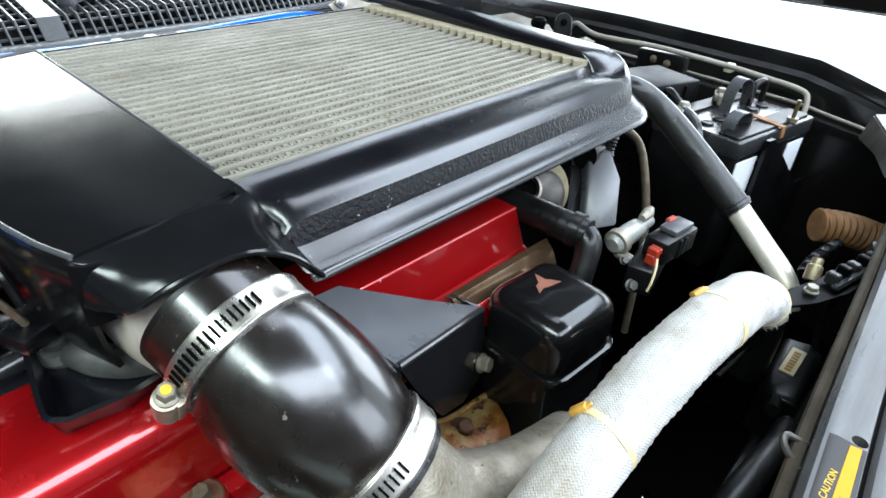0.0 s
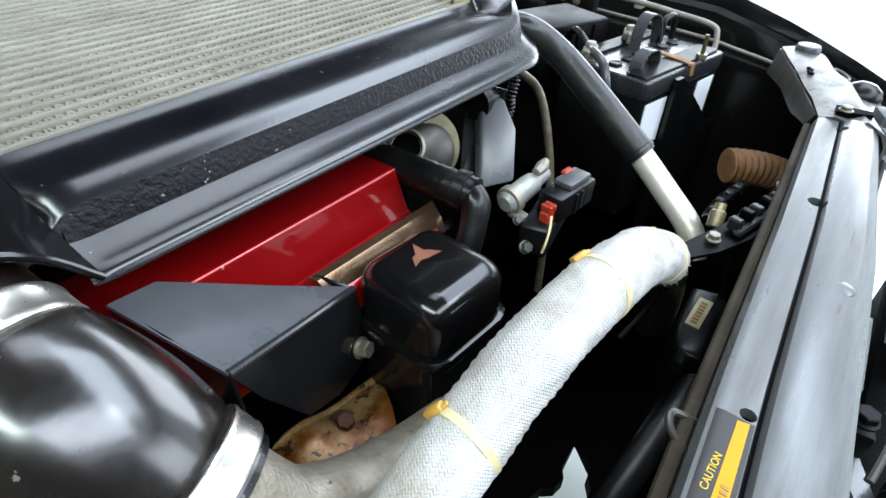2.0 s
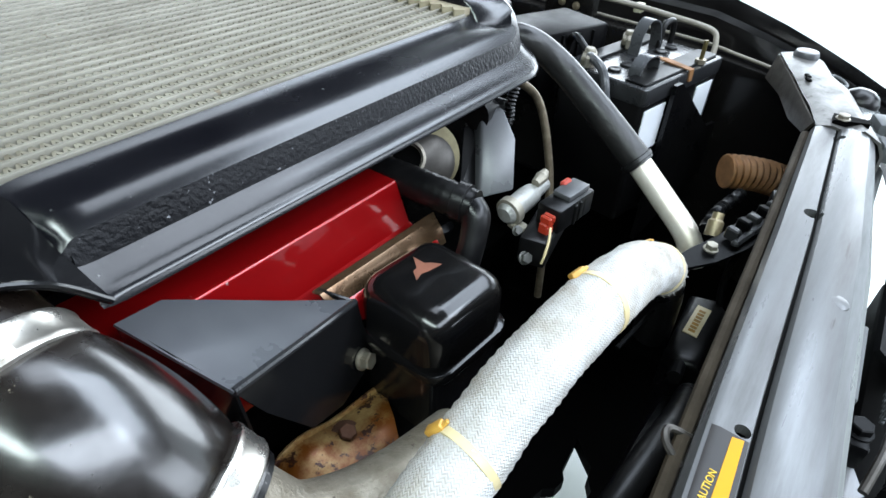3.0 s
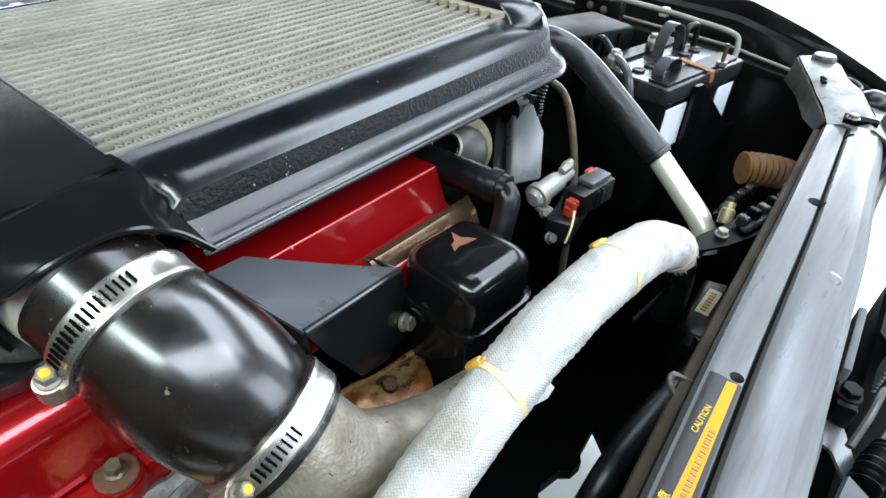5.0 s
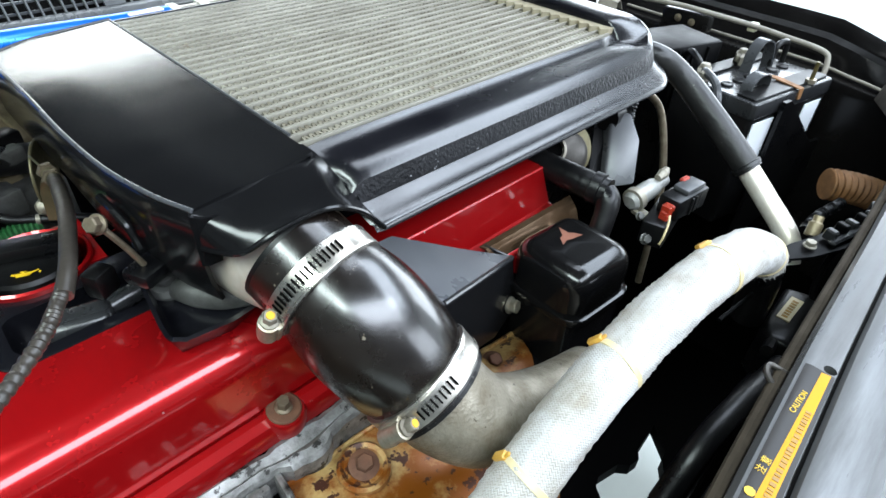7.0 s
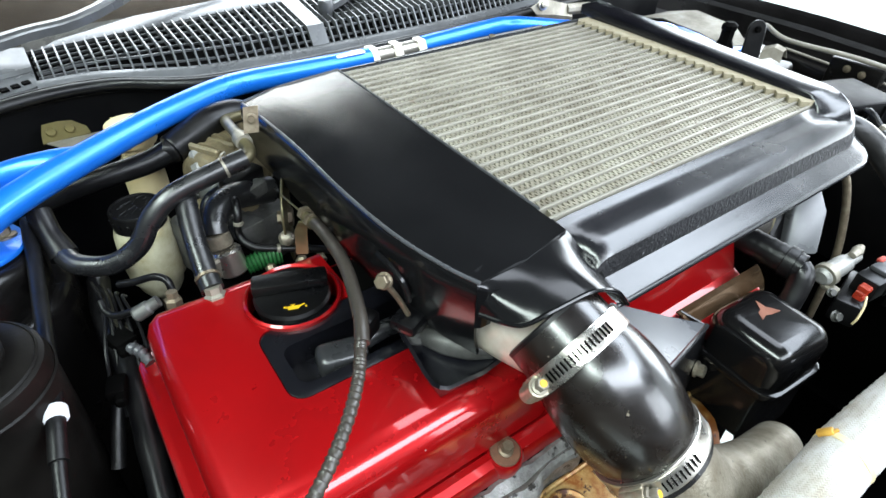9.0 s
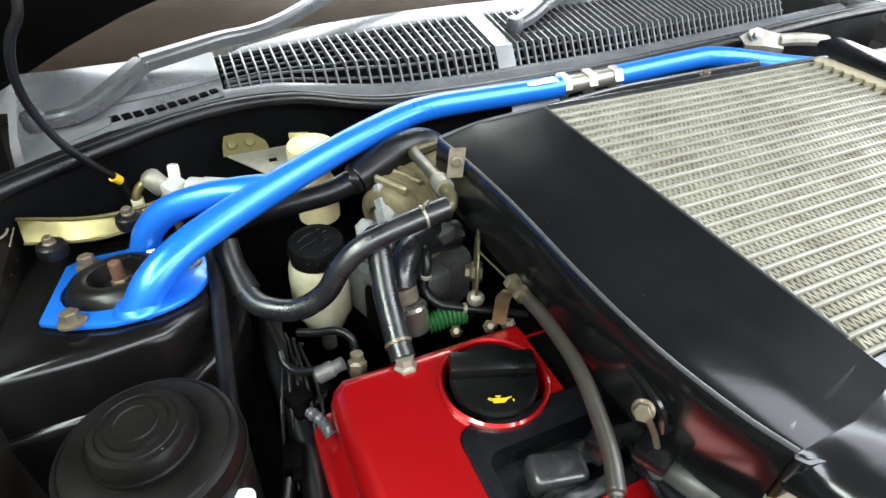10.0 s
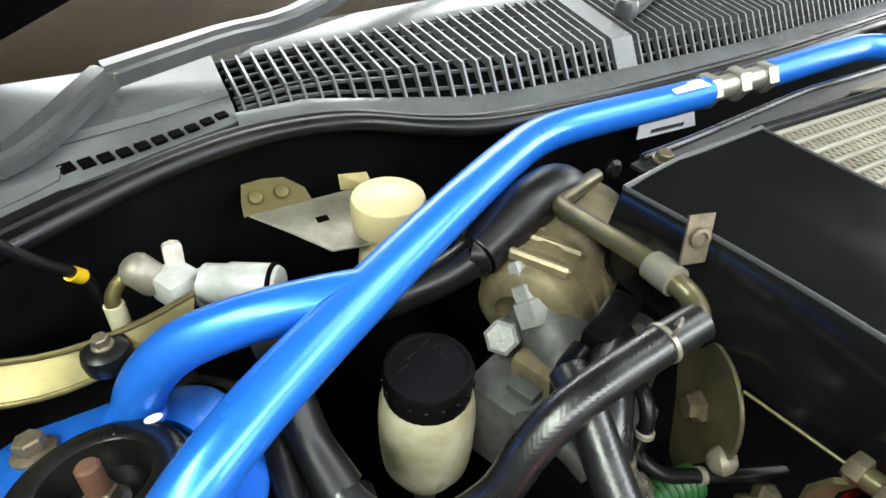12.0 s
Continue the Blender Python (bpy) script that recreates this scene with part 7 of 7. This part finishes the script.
part("tube", tube([(-0.318, 0.742, 1.225), (-0.324, 0.740, 1.196), (-0.337, 0.740, 1.176), (-0.344, 0.740, 1.155), (-0.346, 0.741, 1.135), (-0.344, 0.743, 1.113), (-0.337, 0.748, 1.085), (-0.327, 0.754, 1.062), (-0.316, 0.763, 1.040), (-0.3065, 0.775, 1.020), (-0.300, 0.780, 0.99)], 0.0038, 18, 10), "rubber", wt)
part("tape", tube([(-0.3098, 0.7708, 1.0268), (-0.3060, 0.7756, 1.0190)], 0.0048, 12, 2), "yellow", wt, "yellow marker tape")

# ---- cowl grille and wipers ----
cg = thing("cowl_grille", "weathered grey plastic cowl grille below the windscreen", "grille", (0.2, 0.87, 1.06))
part("left_panel", sheet([[(-0.385, 0.806, 1.038), (-0.366, 0.812, 1.040), (-0.302, 0.836, 1.046), (-0.245, 0.856, 1.048), (-0.184, 0.876, 1.050)], [(-0.392, 0.850, 1.049), (-0.36, 0.850, 1.050), (-0.30, 0.860, 1.054), (-0.24, 0.874, 1.055), (-0.183, 0.892, 1.056)],
                         [(-0.394, 0.905, 1.061), (-0.36, 0.902, 1.063), (-0.30, 0.904, 1.064), (-0.24, 0.912, 1.064), (-0.183, 0.920, 1.063)], [(-0.395, 0.958, 1.074), (-0.35, 0.950, 1.076), (-0.29, 0.952, 1.076), (-0.24, 0.956, 1.075), (-0.183, 0.960, 1.074)]], 0.003), "cowl", cg, "smooth weathered end panel that shines pale")
part("panel_step", sheet([[(-0.300, 0.872, 1.0590), (-0.245, 0.884, 1.0592), (-0.183, 0.903, 1.0600)], [(-0.297, 0.878, 1.0630), (-0.243, 0.890, 1.0632), (-0.183, 0.909, 1.0635)]], 0.002), "slat", cg, "raised step across the panel")
part("panel_tongue", sheet([[(-0.352, 0.824, 1.0440), (-0.318, 0.836, 1.0485), (-0.306, 0.842, 1.0500)], [(-0.342, 0.838, 1.0500), (-0.315, 0.848, 1.0525), (-0.303, 0.853, 1.0535)]], 0.002), "cowl", cg)


def cowl_line(x):
    """Front foot, ridge and rear edge of the grille at x."""
    front = float(np.interp(x, [-0.19, -0.13, -0.10, -0.06, 0.0, 0.05, 0.16, 0.36, 0.56, 0.9], [0.882, 0.886, 0.876, 0.856, 0.832, 0.827, 0.827, 0.832, 0.853, 0.89]))
    rise = float(np.interp(x, [-0.19, -0.12, -0.02], [0.004, 0.010, 0.022]))
    rear = float(np.interp(x, [-0.19, -0.05, 0.1, 0.25, 0.6, 0.9], [0.956, 0.950, 0.936, 0.936, 0.955, 0.97]))
    top = float(np.interp(x, [-0.19, -0.05, 0.1, 0.9], [1.070, 1.080, 1.092, 1.092]))
    return Vector((x, front, 1.054)), Vector((x, front + 0.010 + 0.3 * rise, 1.056 + rise)), Vector((x, rear, top))


part("rear_strip", sheet([[cowl_line(x)[2] + Vector(d) for x in np.linspace(-0.185, 0.9, 14)] for d in ((0, -0.004, -0.002), (0, 0.006, 0.002), (0, 0.030, 0.006))], 0.003), "cowl", cg, "pale strip along the windscreen")
part("front_strip", sheet([[cowl_line(x)[0] + Vector(d) for x in np.linspace(-0.185, 0.9, 20)] for d in ((0, -0.022, -0.010), (0, -0.010, -0.002), (0, 0.001, 0.000))], 0.002), "cowl", cg, "smooth strip before the grille")
part("tray", sheet([[cowl_line(x)[0] + Vector((0, 0.012, -0.02)) for x in np.linspace(-0.19, 0.9, 12)], [cowl_line(x)[2] + Vector((0, 0.012, -0.010)) for x in np.linspace(-0.19, 0.9, 12)]], 0.003), "dark", cg)


def cowl_fin(x, half):
    """A standing fin from the foot over the ridge to the rear edge, 7 mm deep."""
    a, b, c = cowl_line(x)
    d = Vector((0, 0.004, -0.007))
    return loft([[p + Vector((s, 0, 0)) for p in (a, b, c, c + d, b + d, a + Vector((0, 0.005, 0)))] for s in (-half, half)])


for k in range(27):
    part("slat", cowl_fin(-0.176 + 0.0125 * k, 0.0011), "slat", cg, angle=20)
for k in range(44):
    part("slat", cowl_fin(0.192 + 0.0125 * k, 0.0011), "slat", cg, angle=20)
part("divider", cowl_fin(0.171, 0.013), "cowl", cg, "plain bridge between the two grilles", angle=20)
for q in (0.12, 0.34, 0.56, 0.78, 0.96):
    line_ = [cowl_line(x)[1].lerp(cowl_line(x)[2], q) + Vector((0, 0, -0.0035)) for x in np.linspace(-0.18, 0.74, 24)]
    part("rail", sheet([[p for p in line_], [p + Vector((0, 0.0028, -0.003)) for p in line_]], 0.0014), "slat", cg)
for q in (0.3, 0.75):
    line_ = [cowl_line(x)[0].lerp(cowl_line(x)[1], q) + Vector((0, 0.004, -0.001)) for x in np.linspace(-0.18, 0.74, 24)]
    part("rail", sheet([[p for p in line_], [p + Vector((0, 0.001, -0.003)) for p in line_]], 0.0014), "slat", cg)


def beam(path, widths, height):
    """A flat-topped arm with rounded shoulders along a line."""
    pts = spline(path, 5)
    rings = []
    for i, p in enumerate(pts):
        d = (pts[min(i + 1, len(pts) - 1)] - pts[max(i - 1, 0)]).normalized()
        side = d.cross(Vector((0, 0, 1))).normalized()
        up = side.cross(d)
        w = float(np.interp(i / (len(pts) - 1) * (len(widths) - 1), range(len(widths)), widths))
        rings.append([p + side * (w * a) + up * (height * c) for a, c in ((-1, -1), (-1, 0.45), (-0.82, 1), (0.25, 1), (0.55, 0.55), (1, 0.35), (1, -1))])
    return loft(rings)


def wiper(nut, path, label):
    w = thing("wiper_arm", label, "wiper", nut, group="wiper arms")
    part("arm", beam(path[:3], [0.010, 0.011, 0.012, 0.0125], 0.006), "arm", w, angle=18)
    part("blade_arm", beam(path[2:], [0.013, 0.010, 0.008, 0.007], 0.007), "arm", w, angle=18)
    part("cap", lathe([(0.0115, -0.008), (0.012, 0.003), (0.010, 0.0075), (0.004, 0.0095)], nut, (0, 0, 1), 24), "arm", w)
    part("pivot", lathe([(0.010, -0.02), (0.010, -0.006)], nut, (0, 0, 1), 16), "arm", w)
    k = Vector(path[2])
    part("hinge_pin", lathe([(0.004, -0.013), (0.004, 0.013)], k, (0.55, -0.83, 0.0), 12), "greyzinc", w)


wiper((-0.374, 0.858, 1.061), [(-0.374, 0.858, 1.057), (-0.325, 0.860, 1.064), (-0.262, 0.922, 1.083), (-0.178, 0.934, 1.095), (-0.09, 0.945, 1.108), (0.1, 1.045, 1.160)], "grey wiper arm with a domed pivot cap by the fender")
wiper((0.207, 0.880, 1.092), [(0.207, 0.880, 1.090), (0.235, 0.892, 1.095), (0.27, 0.915, 1.102), (0.36, 0.960, 1.118), (0.45, 1.01, 1.148), (0.55, 1.06, 1.178)], "grey wiper arm with a domed pivot cap at mid windscreen")


# ---- pieces on the firewall and behind the intercooler ----
ip = part("info_plate", sheet([[(0.156, 0.786, 1.033), (0.229, 0.786, 1.021)], [(0.16, 0.786, 1.0), (0.241, 0.786, 0.998)]], 0.0012), "label_white", car, "silvery information plate on the firewall")
part("print", sheet([[(0.1762, 0.7844, 1.0036), (0.2208, 0.7844, 1.0025)], [(0.1762, 0.7844, 1.0076), (0.2208, 0.7844, 1.0065)]], 0.0004), "greyplastic", ip)
part("grommet", lathe([(0.010, 0), (0.010, 0.004), (0.006, 0.007)], (0.12, 0.772, 0.985), (0, -1, 0.2), 18), "rubber", car)
ib = thing("intercooler_stay", "black steel stay bolted behind the intercooler", "stay", (0.1, 0.69, 1.04))
near = [(0.062, 0.672, 1.054), (0.103, 0.671, 1.060), (0.165, 0.672, 1.061), (0.225, 0.675, 1.062), (0.29, 0.676, 1.062), (0.40, 0.680, 1.062), (0.50, 0.684, 1.062)]
away = [(0.060, 0.694, 1.052), (0.109, 0.692, 1.058), (0.183, 0.699, 1.060), (0.26, 0.707, 1.061), (0.32, 0.709, 1.061), (0.40, 0.712, 1.060), (0.50, 0.715, 1.058)]
part("stay", sheet([near, [tuple((Vector(a) + Vector(b)) / 2 + Vector((0, 0, -0.007))) for a, b in zip(near, away)], away, [(x, y + 0.003, z - 0.03) for x, y, z in away]], 0.003), "plastic", ib)
for row in (near, away):
    part("rolled_edge", tube(row, 0.0032, 10, 5), "satin", ib, "rolled edge that catches the light")
part("end_tab", sheet([[(0.052, 0.668, 1.050), (0.078, 0.668, 1.056)], [(0.052, 0.696, 1.048), (0.078, 0.696, 1.054)]], 0.003), "satin", ib)
bolt(ib, (0.0665, 0.6815, 1.055), (0, -0.1, 1), 0.011, 0.007, "oldbolt")
# row of slots along the cowl's end
slot = None
for k in range(10):
    x = -0.305 + 0.0118 * k
    y = float(np.interp(x, [-0.302, -0.269, -0.223, -0.188], [0.852, 0.857, 0.872, 0.888]))
    z = float(np.interp(x, [-0.302, -0.188], [1.0520, 1.0555]))
    part("cowl_slot", box((x, y - 0.0045, z - 0.002), (x + 0.0088, y + 0.0045 - 0.0003 * k, z + 0.0008), 0.0003, 1, 0, None, pose(0, 0, 0, 12, 0, 20)), "dark", cg)
part("sticker", box((0.162, 0.7585, 1.0555), (0.206, 0.7720, 1.0578), 0.0008, 1, 1), "label_white", sb, "white sticker on the bar")
wl = thing("wiring_loom", "black taped wiring loom with plugs", "wiring", (-0.2, 0.45, 0.9))
for k, pts in enumerate((((-0.20, 0.62, 0.93), (-0.205, 0.55, 0.935), (-0.20, 0.47, 0.93), (-0.205, 0.40, 0.91), (-0.215, 0.30, 0.88)), ((-0.19, 0.56, 0.92), (-0.195, 0.50, 0.94), (-0.215, 0.46, 0.92), (-0.235, 0.42, 0.88)), ((-0.16, 0.56, 0.90), (-0.18, 0.52, 0.905), (-0.20, 0.52, 0.90)))):
    part("cable", tube(pts, (0.011, 0.006, 0.007)[k], 12, 6, wave=(0.0006, 0, 0)[k], pitch=0.006), "rubber", wl)
for x, y, z, a, w in ((-0.197, 0.500, 0.944, 20, 0.010), (-0.212, 0.452, 0.938, -15, 0.008), (-0.186, 0.530, 0.930, 40, 0.009)):
    pg = box((x - w, y - 0.012, z - 0.008), (x + w, y + 0.010, z + 0.008), 0.003, 2, a)
    box((x - w * 0.6, y - 0.020, z - 0.005), (x + w * 0.6, y - 0.010, z + 0.005), 0.002, 1, a, pg)
    part("plug", pg, "dark", wl)
part("corrugated_sleeve", tube([(-0.192, 0.475, 0.955), (-0.186, 0.462, 0.958), (-0.182, 0.450, 0.952)], 0.0045, 10, 6, wave=0.0009, pitch=0.004), "greyplastic", wl, "pale corrugated sleeve")
for k in range(5):
    part("wire", tube([(-0.205 + 0.006 * k, 0.585 - 0.01 * k, 0.955), (-0.200 + 0.004 * k, 0.54, 0.958 + 0.004 * (k % 2)), (-0.212 + 0.008 * k, 0.49, 0.945), (-0.220 + 0.006 * k, 0.45 - 0.012 * k, 0.915)], 0.0017, 7, 5), ("rubber", "plastic")[k % 2], wl)


pk = thing("vacuum_fittings", "thin dark vacuum hose and bright unions beside the valve cover", "fittings", (-0.15, 0.50, 0.93))
part("small_hose", tube([(-0.183, 0.545, 0.972), (-0.169, 0.535, 0.976), (-0.154, 0.525, 0.982), (-0.145, 0.515, 0.981), (-0.144, 0.508, 0.971), (-0.146, 0.500, 0.967)], 0.0036, 12, 7), "rubber", pk, "thin looped vacuum hose")
part("small_hose", tube([(-0.201, 0.530, 0.971), (-0.200, 0.520, 0.967), (-0.194, 0.510, 0.966), (-0.182, 0.500, 0.972), (-0.175, 0.497, 0.975)], 0.0034, 12, 7), "rubber", pk)
part("union", lathe([(0.0055, -0.012), (0.0070, -0.010), (0.0070, 0.002), (0.0055, 0.004), (0.0055, 0.012)], (-0.169, 0.492, 0.976), (0.8, -0.1, 0.35), 14), "valvegrey", pk, "grimy metal union")
part("union", lathe([(0.0070, -0.008), (0.0080, -0.006), (0.0080, 0.004), (0.0055, 0.006), (0.0055, 0.012)], (-0.147, 0.492, 0.971), (0.1, 0.2, 1), 6), "oldbolt", pk, "tarnished union at the cover's edge")

# ---- far strut tower ----
rt = thing("relay_bracket", "black bracket and capped stud on the far strut tower", "bracket", (0.88, 0.58, 0.95))
part("base", box((0.80, 0.50, 0.93), (0.95, 0.66, 0.978), 0.010, 3, 8), "plastic", rt)
part("stud", lathe([(0.020, -0.035), (0.017, -0.02), (0.012, -0.012), (0.012, 0.006), (0.014, 0.008), (0.014, 0.015), (0.008, 0.020)], (0.869, 0.608, 1.018), (0, 0, 1), 8), "dark", rt)
part("ear", slab(arc(0, 0.0, 0.015, 0, 180, 10) + [(-0.017, -0.075), (0.017, -0.075)], -0.003, 0.003, 0.001, 1, matrix=Matrix.Translation((0.88, 0.564, 1.036)) @ pose(0, 0, 0, 80, 0, -40)), "plastic", rt)
part("ear_bolt", hexhead((0.876, 0.560, 1.037), (-0.64, -0.76, 0.1), 0.009, 0.006, None, 1.2), "dark", rt)
part("foil", sheet([[(0.885, 0.545, 0.985), (0.895, 0.530, 0.992), (0.905, 0.515, 0.985)], [(0.888, 0.546, 1.002), (0.898, 0.532, 1.010), (0.908, 0.517, 1.004)], [(0.90, 0.550, 1.006), (0.912, 0.534, 1.013), (0.922, 0.52, 1.006)], [(0.915, 0.55, 0.99), (0.925, 0.535, 0.994), (0.935, 0.52, 0.988)]], 0.0015), "greyzinc", rt, "crumpled silvery sleeve")
# added plate: its pale colour stands for reflections off the blue brace foot
part("glare_plate", sheet([[(0.86, 0.80, 1.000), (0.95, 0.79, 1.002)], [(0.855, 0.74, 1.014), (0.95, 0.73, 1.018)], [(0.865, 0.66, 1.006), (0.95, 0.64, 1.010)], [(0.86, 0.60, 0.998), (0.90, 0.58, 1.000)]], 0.002), "greyzinc", rt, "added plate for the pale glare over the brace foot")
part("gusset", box((1.004, 0.385, 0.92), (1.030, 0.475, 0.992), 0.004, 2), "body", car)
for y, z in ((0.442, 0.979), (0.415, 0.976)):
    part("fender_bolt", hexhead((1.003, y, z), (-1, 0, 0.1), 0.0085, 0.004, None, 1.5), "oldbolt", car)
sv = thing("firewall_bracket", "dull silver bracket with a stud on the firewall", "bracket", (0.60, 0.80, 1.05))
part("plate", sheet([[(0.553, 0.800, 1.060), (0.580, 0.797, 1.072), (0.648, 0.800, 1.052)], [(0.560, 0.792, 1.050), (0.600, 0.788, 1.045), (0.655, 0.795, 1.032)], [(0.575, 0.80, 1.02), (0.61, 0.80, 1.015), (0.66, 0.80, 1.01)]], 0.002), "greyzinc", sv)
part("stud", lathe([(0.009, -0.004), (0.009, 0.002), (0.006, 0.003), (0.006, 0.010), (0.003, 0.011)], (0.573, 0.790, 1.064), (-0.3, -0.9, 0.3), 18), "alu", sv)
part("arm", tube([(0.64, 0.80, 1.045), (0.70, 0.80, 1.04), (0.76, 0.80, 1.03)], 0.010, 10, 4), "greyzinc", sv)
part("tab", sheet([[(0.310, 0.694, 1.058), (0.345, 0.700, 1.058), (0.385, 0.700, 1.060)], [(0.318, 0.672, 1.070), (0.350, 0.672, 1.072), (0.385, 0.672, 1.072)]], 0.002), "greyzinc", ib, "bare silver tab")
bolt(ib, (0.375, 0.688, 1.066), (0, -0.1, 1), 0.009, 0.007, "oldbolt")
